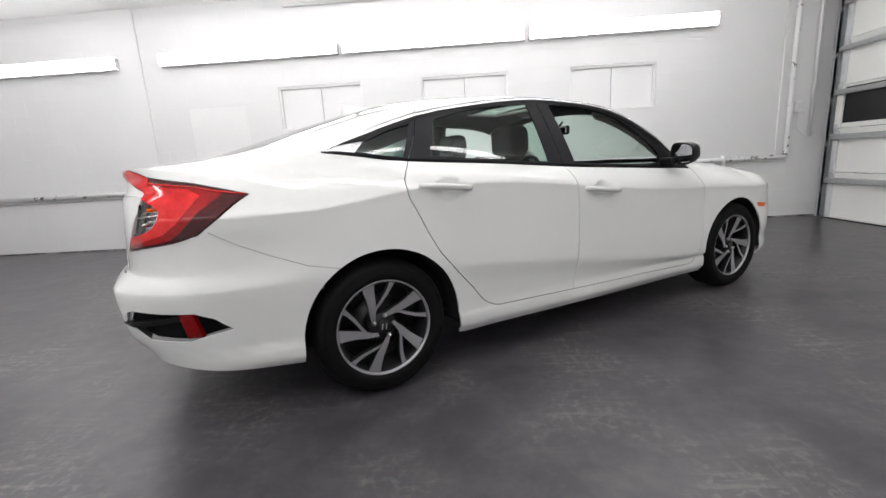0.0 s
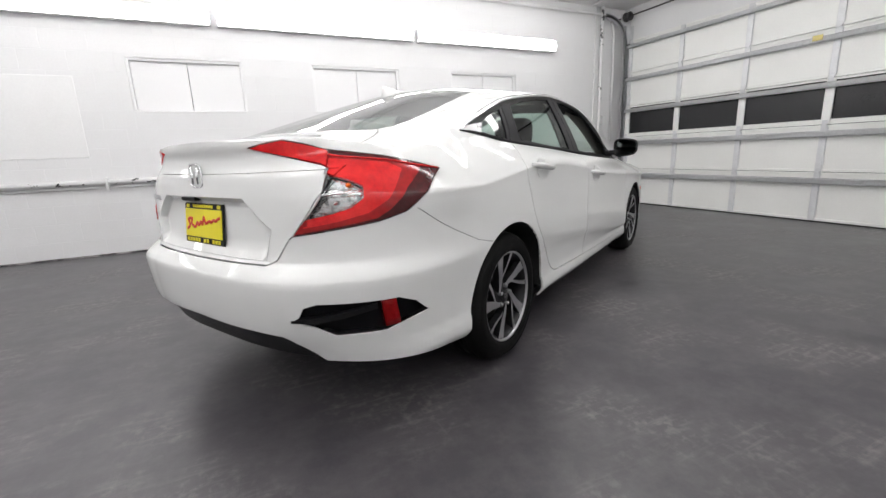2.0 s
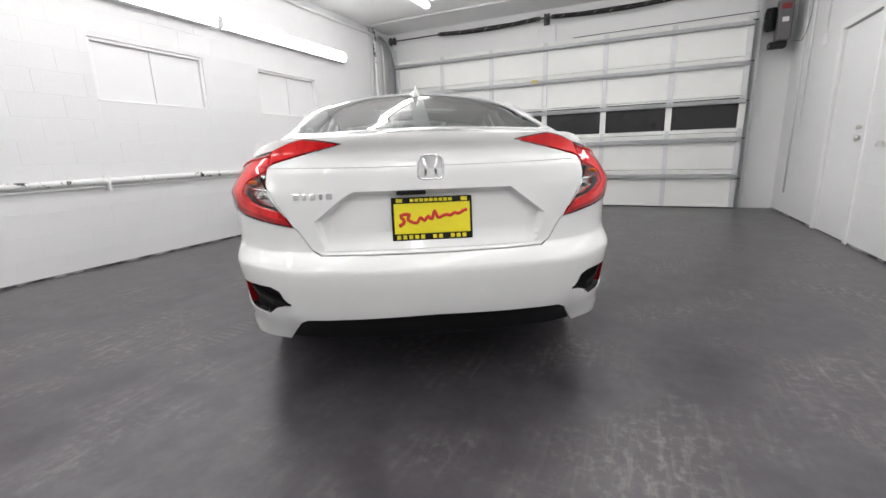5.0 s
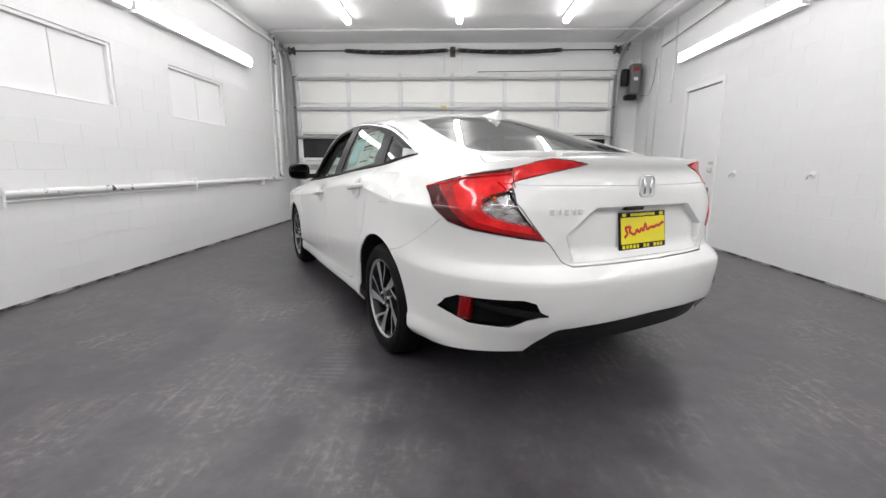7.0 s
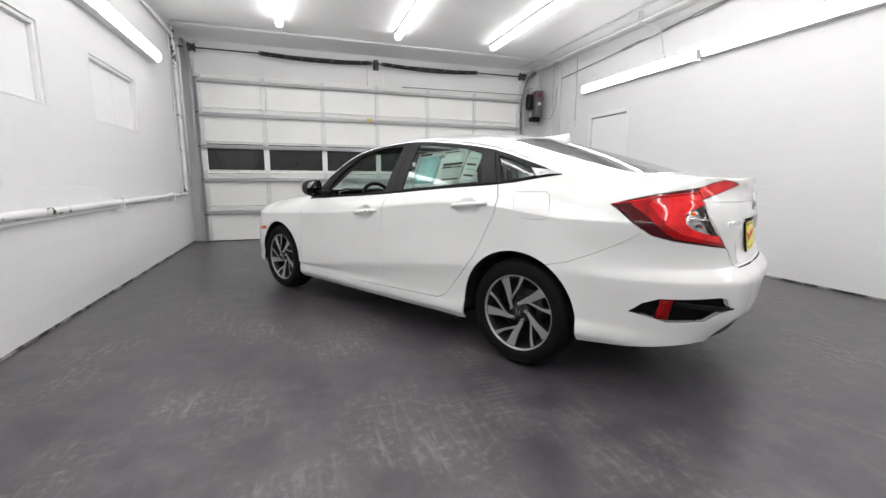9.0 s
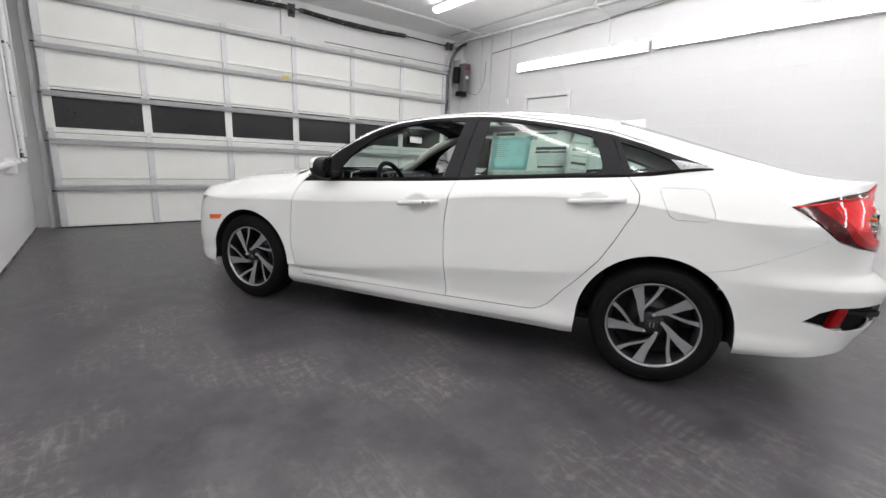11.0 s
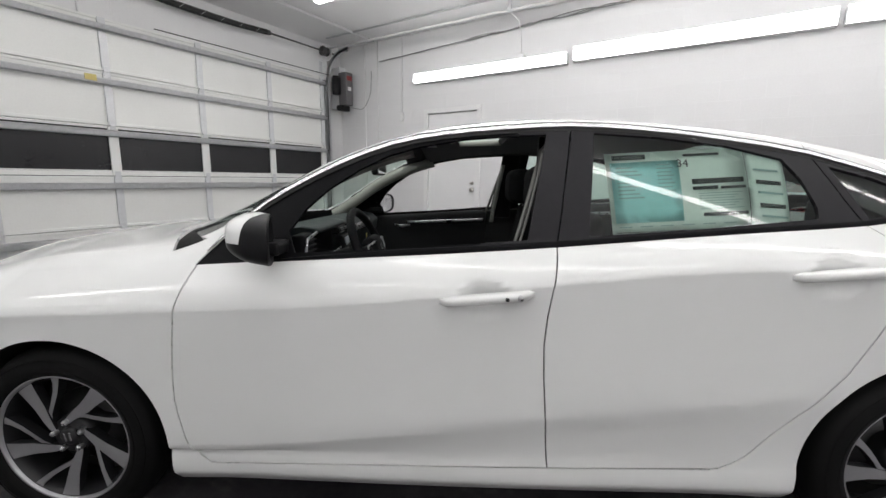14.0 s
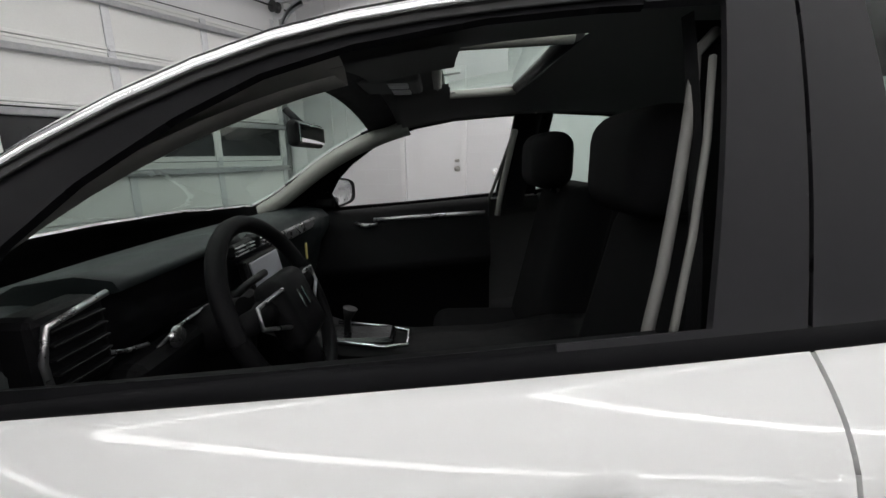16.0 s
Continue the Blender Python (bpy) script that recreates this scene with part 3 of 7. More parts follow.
tagged(mesh_object("junction_box", boxes(((1.92, Y_RIGHT - 0.001, 2.72), (2.02, Y_RIGHT + 0.05, 2.81)), bevel=0.006), M_PIPE_WHITE), "small white junction box above the wall light", "junction box")
random.seed(4)
for k in range(3):
    pts = [(4.4 - 0.25 * q, Y_RIGHT + 0.03 + 0.02 * random.random(), 3.02 + 0.013 * q + 0.05 * (random.random() - 0.5) * (q > 6)) for q in range(26)]
    pipe("loose_cable", "dusty grey cable stapled along the wall under the ceiling", pts, 0.006, M_CABLE, "cable", 0.08, 6)
for x in (4.72, 4.45):
    pipe("conduit", "white painted conduit beside the opener", [(x, Y_RIGHT + 0.02, 0.3 if x > 4.5 else 1.2), (x, Y_RIGHT + 0.02, CEIL - 0.001)], 0.011, M_PIPE_WHITE, "conduit")
pipe("pull_chain", "white pull switch hanging on its conduit", [(3.95, Y_RIGHT + 0.02, CEIL - 0.001), (3.95, Y_RIGHT + 0.02, 2.2)], 0.008, M_PIPE_WHITE, "switch drop", 0.05, 8)
tagged(mesh_object("switch_box", boxes(((3.92, Y_RIGHT - 0.001, 2.08), (3.98, Y_RIGHT + 0.04, 2.20)), bevel=0.008), M_PIPE_WHITE), "small white switch box on the wall", "switch box")
pipe("opener_cord", "thin grey cord looping from the opener", [(4.98, -0.66, 2.35), (4.75, Y_RIGHT + 0.03, 2.3), (4.6, Y_RIGHT + 0.02, 2.55), (4.58, Y_RIGHT + 0.02, 2.9)], 0.005, M_CABLE, "cord", 0.1, 8)

# ---- the car's body surface, as a function of place ----


def natural(xs, ys):
    """A smooth curve through points, flat to the second order at its ends."""
    xs, ys = np.array(xs, float), np.array(ys, float)
    n = len(xs)
    h = np.diff(xs)
    a = np.eye(n)
    r = np.zeros(n)
    for i in range(1, n - 1):
        a[i, i - 1:i + 2] = h[i - 1], 2 * (h[i - 1] + h[i]), h[i]
        r[i] = 6 * ((ys[i + 1] - ys[i]) / h[i] - (ys[i] - ys[i - 1]) / h[i - 1])
    m = np.linalg.solve(a, r)

    def f(x):
        x = np.clip(np.asarray(x, float), xs[0], xs[-1])
        i = np.clip(np.searchsorted(xs, x) - 1, 0, n - 2)
        d, e = x - xs[i], xs[i + 1] - x
        return (m[i] * e ** 3 + m[i + 1] * d ** 3) / (6 * h[i]) + (ys[i] / h[i] - m[i] * h[i] / 6) * e + (ys[i + 1] / h[i] - m[i + 1] * h[i] / 6) * d
    return f


def monotone(xs, ys):
    """A curve through points that never overshoots them."""
    xs, ys = np.array(xs, float), np.array(ys, float)
    h, d = np.diff(xs), np.diff(ys) / np.diff(xs)
    m = np.zeros(len(xs))
    m[0], m[-1] = d[0], d[-1]
    for i in range(1, len(xs) - 1):
        m[i] = 0 if d[i - 1] * d[i] <= 0 else 3 * (h[i - 1] + h[i]) / ((2 * h[i] + h[i - 1]) / d[i - 1] + (h[i] + 2 * h[i - 1]) / d[i])

    def f(x):
        x = np.clip(np.asarray(x, float), xs[0], xs[-1])
        i = np.clip(np.searchsorted(xs, x) - 1, 0, len(xs) - 2)
        t = (x - xs[i]) / h[i]
        return ((1 + 2 * t) * (1 - t) ** 2 * ys[i] + t * (1 - t) ** 2 * h[i] * m[i] + t * t * (3 - 2 * t) * ys[i + 1] + t * t * (t - 1) * h[i] * m[i + 1])
    return f


U_REAR, U_FRONT = -0.25, 2.90          # where the plan begins to round off
SQ_R, SQ_F = 3.0, 2.5                  # how square the plan's corners are
half_width = natural([-0.25, 0.0, 0.5, 1.1, 1.7, 2.3, 2.7, 2.9], [0.884, 0.897, 0.893, 0.897, 0.898, 0.894, 0.895, 0.885])
belt_v = natural([-0.55, -0.25, 0.1, 0.5, 1.12, 1.8, 2.3, 2.9], [0.725, 0.742, 0.772, 0.792, 0.810, 0.815, 0.800, 0.735])
belt_z = natural([-0.6, -0.25, 0.0, 0.22, 0.52, 0.815, 1.117, 1.435, 1.76, 2.22, 2.6, 2.9], [1.035, 1.068, 1.072, 1.053, 1.030, 1.006, 0.979, 0.956, 0.935, 0.905, 0.876, 0.846])
# how far the tail's corners lie in above and below the bumper's edge
corner_inset = monotone([0.20, 0.42, 0.50, 0.597, 0.605, 0.66, 0.70, 0.76, 0.86, 1.2], [0.026, 0.015, 0.009, 0.0, 0.0, 0.011, 0.0145, 0.012, 0.0, 0.0])
crease_z = natural([-0.6, -0.25, 0.14, 0.483, 1.116, 1.637, 2.216, 2.6, 2.9], [0.875, 0.880, 0.925, 0.932, 0.878, 0.817, 0.775, 0.755, 0.735])
low_z = natural([-0.25, 0.3, 0.6, 1.13, 1.65, 2.135, 2.4, 2.9], [0.598, 0.55, 0.512, 0.455, 0.393, 0.343, 0.34, 0.42])
bottom_z = monotone([-0.45, -0.30, 0.30, 0.45, 2.25, 2.5, 2.9], [0.235, 0.235, 0.215, 0.195, 0.190, 0.20, 0.205])
rear_u = monotone([0.20, 0.33, 0.42, 0.50, 0.565, 0.600, 0.612, 0.648, 0.668, 0.76, 0.90, 0.965, 0.982, 1.03, 1.07, 1.12],
                  [-0.94, -1.000, -1.047, -1.058, -1.063, -1.062, -1.055, -1.022, -0.999, -0.993, -0.979, -0.970, -0.959, -0.948, -0.960, -0.95])
front_u = monotone([0.15, 0.25, 0.40, 0.55, 0.70, 0.80, 0.90], [3.50, 3.56, 3.585, 3.57, 3.50, 3.42, 3.35])
centre_z = natural([-1.0, -0.75, -0.625, -0.60, -0.575, -0.45, -0.3, 0.0, 0.26, 0.65, 0.955, 1.27, 1.6, 1.93, 2.33, 2.55, 2.8, 3.1, 3.4, 3.6],
                   [1.090, 1.110, 1.1245, 1.1295, 1.1375, 1.1765, 1.2225, 1.311, 1.378, 1.424, 1.434, 1.424, 1.376, 1.274, 1.075, 0.976, 0.950, 0.914, 0.845, 0.735])
rail_v = natural([-1.0, -0.5, -0.2, 0.05, 0.5, 1.05, 1.6, 2.0, 2.3, 2.6, 3.0, 3.6], [0.55, 0.60, 0.615, 0.628, 0.634, 0.636, 0.652, 0.692, 0.735, 0.72, 0.62, 0.5])
rail_z = natural([-1.0, -0.7, -0.545, -0.52, -0.495, -0.4, -0.2, 0.047, 0.308, 0.57, 0.835, 1.05, 1.27, 1.465, 1.636, 1.81, 1.99, 2.18, 2.32, 2.6, 3.0, 3.3, 3.6],
                 [1.072, 1.090, 1.108, 1.1125, 1.1185, 1.1425, 1.191, 1.252, 1.305, 1.338, 1.358, 1.366, 1.356, 1.335, 1.302, 1.240, 1.142, 1.012, 0.948, 0.914, 0.868, 0.798, 0.695])


def top_z(th_r, th_f, u):
    """Height of the upper edge: the belt along the side, the lip at the tail, the bonnet's edge at the nose."""
    if th_r is not None:
        return float(belt_z(-0.6) + (1.083 - belt_z(-0.6)) * np.clip((math.cos(th_r) - 0.15) / 0.6, 0, 1) ** 1.2) if u < -0.6 else float(belt_z(u))
    if th_f is not None:
        return float(0.846 - 0.135 * math.cos(th_f) ** 1.2)
    return float(belt_z(u))


def side_inset(u, z):
    """How far the side lies inside its widest line at this height."""
    z0, zl, zc, zt = (float(f(u)) for f in (bottom_z, low_z, crease_z, belt_z))
    top = float(half_width(u) - belt_v(u))
    arch = max(math.exp(-((u - 0.0) / 0.42) ** 4), math.exp(-((u - 2.69) / 0.42) ** 4))
    tuck, waist = 0.021 * (1 - arch) + 0.006 * arch, 0.007 * (1 - arch) + 0.003 * arch
    if z <= zc:
        zs = [z0, z0 + 0.05, z0 + 0.095, z0 + 0.12, zl - 0.028, zl, (zl + zc) / 2, zc - 0.03, zc]
        ds = [tuck + 0.028, tuck - 0.006, tuck - 0.004, tuck + 0.004, 0.55 * tuck, 0.001, waist, 0.0022, 0.0]
    else:
        f = min((z - zc) / max(zt - zc, 0.01), 1.0)
        swell = 0.78 - 0.55 * float(np.clip((0.45 - u) / 0.7, 0, 1))
        soft = 1 - math.exp(-(z - zc) / 0.008)
        return top * (1 - swell) * f * soft + top * swell * f * f + scoop(u, z)
    for i in range(1, len(zs)):
        zs[i] = max(zs[i], zs[i - 1] + 0.004)
    return float(monotone(zs, ds)(z)) + scoop(u, z)


def scoop(u, z):
    """Depth of the finger hollows behind the door handles."""
    d = 0.0
    for cu, cz in ((1.335, 0.835), (0.355, 0.919)):
        e = ((u - cu) / 0.078) ** 2 + ((z - cz) / 0.055) ** 2
        if e < 1:
            d += 0.026 * (1 - e) ** 0.8
    return d


def hollow_width(z):
    """Half-width of the number plate's hollow in the boot lid."""
    return float(np.interp(z, [0.66, 0.78, 0.886], [0.405, 0.440, 0.300]))


def skin(kind, q, z):
    """A place on the skirt. kind 'r': q is the angle from the tail's middle, 's': q is u, 'f': the angle from the nose's middle."""
    if kind == "s":
        return q, float(half_width(q)) - side_inset(q, z)
    if kind == "r":
        c, s = max(math.cos(q), 0) ** (2 / SQ_R), max(math.sin(q), 0) ** (2 / SQ_R)
        b = float(half_width(U_REAR)) - side_inset(U_REAR, z) - float(corner_inset(z)) * min(c / 0.3, 1.0)
        u, v = U_REAR + (float(rear_u(z)) - U_REAR) * c, b * s
        edge = max(0.0, 1 - abs(v - 0.53) / 0.17) * min(max((z - 0.33) / 0.08, 0), 1) * min(max((0.672 - z) / 0.05, 0), 1)
        return u - 0.013 * edge, v + 0.004 * edge
    b = float(half_width(U_FRONT)) - side_inset(U_FRONT, z)
    c, s = max(math.cos(q), 0) ** (2 / SQ_F), max(math.sin(q), 0) ** (2 / SQ_F)
    return U_FRONT + (float(front_u(z)) - U_FRONT) * c, b * s


def roof_height(u, v):
    zz, rz, rv = float(centre_z(u)), float(rail_z(u)), float(rail_v(u))
    return zz - (zz - rz) * min(abs(v) / rv, 1.25) ** 2.0


SUBS = (4, 4, 5, 5, 4, 7, 7, 7, 7)
REAR_KEYS = (0.300, 0.42, 0.52, 0.603, 0.650, 0.668, 0.78, 0.87, 0.967)
FRONT_KEYS = (0.180, 0.25, 0.33, 0.42, 0.50, 0.56, 0.62, 0.66, 0.69)


def side_keys(u):
    z0, zl, zc = float(bottom_z(u)), float(low_z(u)), float(crease_z(u))
    return [z0, z0 + 0.05, z0 + 0.12, zl, zl + (zc - zl) * 0.33, zl + (zc - zl) * 0.66, zc - 0.02, zc + 0.004, zc + 0.03]


def body_grid():
    """Rows of points (u, v, z), one a station from the tail's middle along the side to the nose's middle; each row runs from the bottom up to the middle line."""
    stations = [("r", math.pi / 2 * k / 72) for k in range(72)]
    stations += [("s", U_REAR + (U_FRONT - U_REAR) * k / 126) for k in range(127)]
    stations += [("f", math.pi / 2 * (1 - k / 36)) for k in range(1, 37)]
    rows, zones = [], []
    for kind, q in stations:
        if kind == "s":
            keys, zt = side_keys(q), float(belt_z(q))
        elif kind == "r":
            w = min(math.cos(q) * 1.25, 1.0) ** 0.9
            u_top = U_REAR + (float(rear_u(1.05)) - U_REAR) * math.cos(q) ** (2 / SQ_R)
            keys = [a + (c - a) * w for a, c in zip(side_keys(U_REAR), REAR_KEYS)]
            zt = top_z(q, None, u_top)
        else:
            w = min(math.cos(q) * 1.2, 1.0)
            keys = [a + (c - a) * w for a, c in zip(side_keys(U_FRONT), FRONT_KEYS)]
            zt = top_z(None, q, 0)
        keys = keys + [zt]
        zs = [keys[0]]
        for a, c, n in zip(keys, keys[1:], SUBS):
            zs += [a + (c - a) * (k + 1) / n for k in range(n)]
        row = [(*skin(kind, q, z), z) for z in zs]
        ut, vt, zt = row[-1]
        cv = min(float(rail_v(ut)), 0.86 * vt)
        cz = roof_height(ut, cv)
        for k in range(1, 13):
            f = k / 12
            row.append((ut, vt + (cv - vt) * f + 0.012 * math.sin(math.pi * f) * (1 if vt > 0.6 else 0), zt + (cz - zt) * f))
        for k in range(1, 17):
            v = cv * (1 - k / 16)
            row.append((ut, v, roof_height(ut, v)))
        rows.append(row)
    return np.array(rows)


GRID = body_grid()
N_SKIRT, N_GLASS = 1 + sum(SUBS), 12
NS, NL = GRID.shape[:2]


def grid_normals(g):
    du, dl = np.gradient(g, axis=0), np.gradient(g, axis=1)
    n = np.cross(du, dl)
    ln = np.linalg.norm(n, axis=2, keepdims=True)
    n = n / np.maximum(ln, 1e-9)
    n[0, :N_SKIRT] = np.where(ln[0, :N_SKIRT] > 1e-9, n[0, :N_SKIRT], (-1, 0, 0))
    for i in range(NS):
        for k in range(NL):
            if ln[i, k] < 1e-8:
                n[i, k] = n[min(max(i, 1), NS - 2), max(k - 1, 0)]
    return n


NORMALS = grid_normals(GRID)
if NORMALS[NS // 2, 20][1] < 0:
    NORMALS = -NORMALS
# arc length along the waist, for shapes that wrap round the corners
waist = GRID[:, 24, :2]
ARC = np.r_[0, np.cumsum(np.linalg.norm(np.diff(waist, axis=0), axis=1))]


def arc_v(v):
    k = int(np.argmax(waist[:, 0] > -0.4))
    return float(np.interp(v, waist[:k, 1], ARC[:k]))


def arc_u(u):
    k = int(np.argmax(waist[:, 1] > 0.5))
    return float(np.interp(u, waist[k:, 0], ARC[k:]))


class Shell:
    """Half of the body's skin as polygons, cut along lines drawn in side (u, z), rear (v, z), top (u, v) or wrapped (arc, z) view."""
    VIEWS = {"side": (0, 2), "rear": (1, 2), "top": (0, 1), "wrap": (6, 2)}

    def __init__(self):
        self.verts, self.faces, self.zone = [], [], []
        for i in range(NS):
            for k in range(NL):
                self.verts.append((*GRID[i, k], *NORMALS[i, k], ARC[i]))
        for i in range(NS - 1):
            for k in range(NL - 1):
                a, b, c, d = i * NL + k, (i + 1) * NL + k, (i + 1) * NL + k + 1, i * NL + k + 1
                self.faces.append((a, b, c, d))
                self.zone.append("skirt" if k < N_SKIRT - 1 else "glass" if k < N_SKIRT - 1 + N_GLASS else "top")
        self.verts = [np.array(v) for v in self.verts]

    def cut(self, view, line, zones):
        for p, q in zip(line, line[1:]):
            self.cut_segment(view, p, q, zones)

    def cut_segment(self, view, p, q, zones):
        ax, ay = self.VIEWS[view]
        dx, dy = q[0] - p[0], q[1] - p[1]
        ln = math.hypot(dx, dy)
        if ln < 1e-6:
            return
        nx, ny = -dy / ln, dx / ln
        c0 = nx * p[0] + ny * p[1]
        lo_x, hi_x, lo_y, hi_y = min(p[0], q[0]) - 1e-4, max(p[0], q[0]) + 1e-4, min(p[1], q[1]) - 1e-4, max(p[1], q[1]) + 1e-4
        xs = np.array([v[ax] for v in self.verts])
        ys = np.array([v[ay] for v in self.verts])
        ds = nx * xs + ny * ys - c0
        made, faces, zone = {}, [], []
        for f, zn in zip(self.faces, self.zone):
            if zn not in zones:
                faces.append(f), zone.append(zn)
                continue
            d = [ds[i] for i in f]
            if min(d) > -1e-5 or max(d) < 1e-5 or min(xs[i] for i in f) > hi_x or max(xs[i] for i in f) < lo_x or min(ys[i] for i in f) > hi_y or max(ys[i] for i in f) < lo_y:
                faces.append(f), zone.append(zn)
                continue
            sides = ([], [])
            for k, i in enumerate(f):
                j = f[(k + 1) % len(f)]
                di, dj = ds[i], ds[j]
                if di >= -1e-5:
                    sides[0].append(i)
                if di <= 1e-5:
                    sides[1].append(i)
                if (di > 1e-5 and dj < -1e-5) or (di < -1e-5 and dj > 1e-5):
                    key = (min(i, j), max(i, j))
                    if key not in made:
                        t = di / (di - dj)
                        made[key] = len(self.verts)
                        self.verts.append(self.verts[i] * (1 - t) + self.verts[j] * t)
                    sides[0].append(made[key]), sides[1].append(made[key])
            for s in sides:
                if len(s) > 2:
                    faces.append(tuple(s)), zone.append(zn)
        self.faces, self.zone = faces, zone

    def centre(self, f):
        return sum(self.verts[i] for i in f) / len(f)


def inside(poly, x, y):
    r = False
    for (x0, y0), (x1, y1) in zip(poly, poly[1:] + poly[:1]):
        if (y0 > y) != (y1 > y) and x < (x1 - x0) * (y - y0) / (y1 - y0) + x0:
            r = not r
    return r


def ribbon(line, w):
    """The two edges of a gap of that width along a line."""
    pts = [Vector((*p, 0)) for p in line]
    a, b = [], []
    for k, p in enumerate(pts):
        d = (pts[min(k + 1, len(pts) - 1)] - pts[max(k - 1, 0)]).normalized()
        nrm = Vector((-d.y, d.x, 0)) * (w / 2)
        a.append(tuple((p + nrm)[:2])), b.append(tuple((p - nrm)[:2]))
    return a, b


def smooth_line(pts, n=4):
    """A rounded line through points."""
    out = []
    P = [Vector((*p, 0)) for p in pts]
    for k in range(len(P) - 1):
        p0, p1, p2, p3 = P[max(k - 1, 0)], P[k], P[k + 1], P[min(k + 2, len(P) - 1)]
        for j in range(n):
            t = j / n
            q = 0.5 * (2 * p1 + (p2 - p0) * t + (2 * p0 - 5 * p1 + 4 * p2 - p3) * t * t + (3 * p1 - p0 - 3 * p2 + p3) * t ** 3)
            out.append((q.x, q.y))
    return out + [(P[-1].x, P[-1].y)]


# lines of the body, side view (u, z)
DLO_LOW = [(2.245, 0.901), (1.766, 0.936), (1.438, 0.956), (1.118, 0.979), (0.811, 1.005), (0.508, 1.029), (0.199, 1.052), (-0.016, 1.088), (-0.17, 1.112)]
DLO_TOP = [(-0.17, 1.112), (-0.112, 1.132), (0.056, 1.188), (0.308, 1.264), (0.568, 1.307), (0.833, 1.337), (1.056, 1.347), (1.27, 1.336), (1.466, 1.317), (1.635, 1.284), (1.805, 1.220), (1.975, 1.132), (2.09, 1.058), (2.172, 0.990), (2.245, 0.901)]
DLO_LOW, DLO_TOP = smooth_line(DLO_LOW, 2), smooth_line(DLO_TOP, 2)
DLO = DLO_LOW + DLO_TOP[1:-1]
GLASS_F = [(1.925, 0.946), (1.60, 0.966), (1.205, 0.996), (1.137, 1.322), (1.27, 1.318), (1.40, 1.308), (1.549, 1.282), (1.65, 1.252), (1.743, 1.205), (1.84, 1.140), (1.904, 1.080), (1.951, 1.010)]
GLASS_R = [(1.022, 1.010), (0.709, 1.034), (0.337, 1.070), (0.335, 1.105), (0.365, 1.19), (0.405, 1.250), (0.568, 1.290), (0.78, 1.316), (0.985, 1.328)]
GLASS_Q = [(0.190, 1.072), (0.08, 1.085), (-0.035, 1.108), (0.015, 1.146), (0.14, 1.195), (0.264, 1.228)]
B_SEAM = [(1.056, 1.40), (1.056, 1.347), (1.085, 1.18), (1.118, 0.977), (1.141, 0.860), (1.158, 0.701), (1.146, 0.487), (1.127, 0.290)]
C_SEAM = [(0.318, 1.30), (0.308, 1.262), (0.25, 1.13), (0.202, 1.050), (0.145, 0.976), (0.150, 0.900), (0.182, 0.838), (0.289, 0.631), (0.463, 0.427), (0.529, 0.345), (0.60, 0.305), (0.66, 0.300)]
F_SEAM = [(2.236, 0.900), (2.258, 0.825), (2.274, 0.746), (2.290, 0.604), (2.293, 0.490), (2.277, 0.404), (2.254, 0.325), (2.20, 0.272), (2.13, 0.268)]
DOOR_BOTTOM = [(2.13, 0.268), (1.652, 0.281), (1.127, 0.290), (0.66, 0.300)]
B_SEAM, C_SEAM, F_SEAM = (smooth_line(x, 2) for x in (B_SEAM, C_SEAM, F_SEAM))
FUEL = [(0.015, 0.905), (0.003, 0.885), (-0.025, 0.868), (-0.160, 0.870), (-0.184, 0.886), (-0.186, 0.905), (-0.155, 0.995), (-0.128, 1.016), (0.045, 1.012), (0.056, 1.0)]
BUMP_SEAM = [(arc_u(-0.64), 0.832), (arc_u(-0.55), 0.778), (arc_u(-0.44), 0.722), (arc_u(-0.30), 0.66), (arc_u(-0.18), 0.63)]
MARKER = [(3.09, 0.598), (2.94, 0.613), (2.965, 0.580), (3.08, 0.567)]


def ring(cx, cz, r, n=40, drop=True):
    pts = [(cx + r * math.cos(a), cz + r * math.sin(a)) for a in (math.pi * k / n for k in range(n + 1))]
    return [(cx + r + 0.012, 0.05)] + [(cx + r + 0.006, cz - 0.1)] + pts + [(cx - r - 0.006, cz - 0.1)] + [(cx - r - 0.012, 0.05)]


ARCH_R, ARCH_F = ring(0.012, 0.318, 0.366), ring(2.685, 0.312, 0.360)

# tail lamp, wrapped view
LAMP = [(arc_v(0.375), 1.058), (arc_v(0.46), 1.071), (arc_v(0.545), 1.080), (arc_v(0.62), 1.066), (arc_v(0.675), 1.044), (arc_u(-0.70), 1.016), (arc_u(-0.60), 0.992), (arc_u(-0.485), 0.963),
        (arc_u(-0.545), 0.930), (arc_u(-0.640), 0.857), (arc_u(-0.68), 0.826), (arc_u(-0.765), 0.800), (arc_v(0.645), 0.778), (arc_v(0.522), 0.757), (arc_v(0.585), 0.845), (arc_v(0.625), 0.910), (arc_v(0.660), 0.982),
        (arc_v(0.638), 0.996), (arc_v(0.52), 1.026)]
LAMP_SPLIT = [(arc_v(0.645), 0.965), (arc_v(0.684), 1.055)]
LAMP_DARK = [(arc_u(-0.56), 1.00), (arc_u(-0.45), 0.968), (arc_u(-0.640), 0.838), (arc_u(-0.765), 0.785), (arc_v(0.51), 0.740), (arc_v(0.535), 0.766), (arc_v(0.65), 0.787), (arc_u(-0.77), 0.812), (arc_u(-0.735), 0.838), (arc_u(-0.672), 0.905), (arc_u(-0.590), 0.960)]
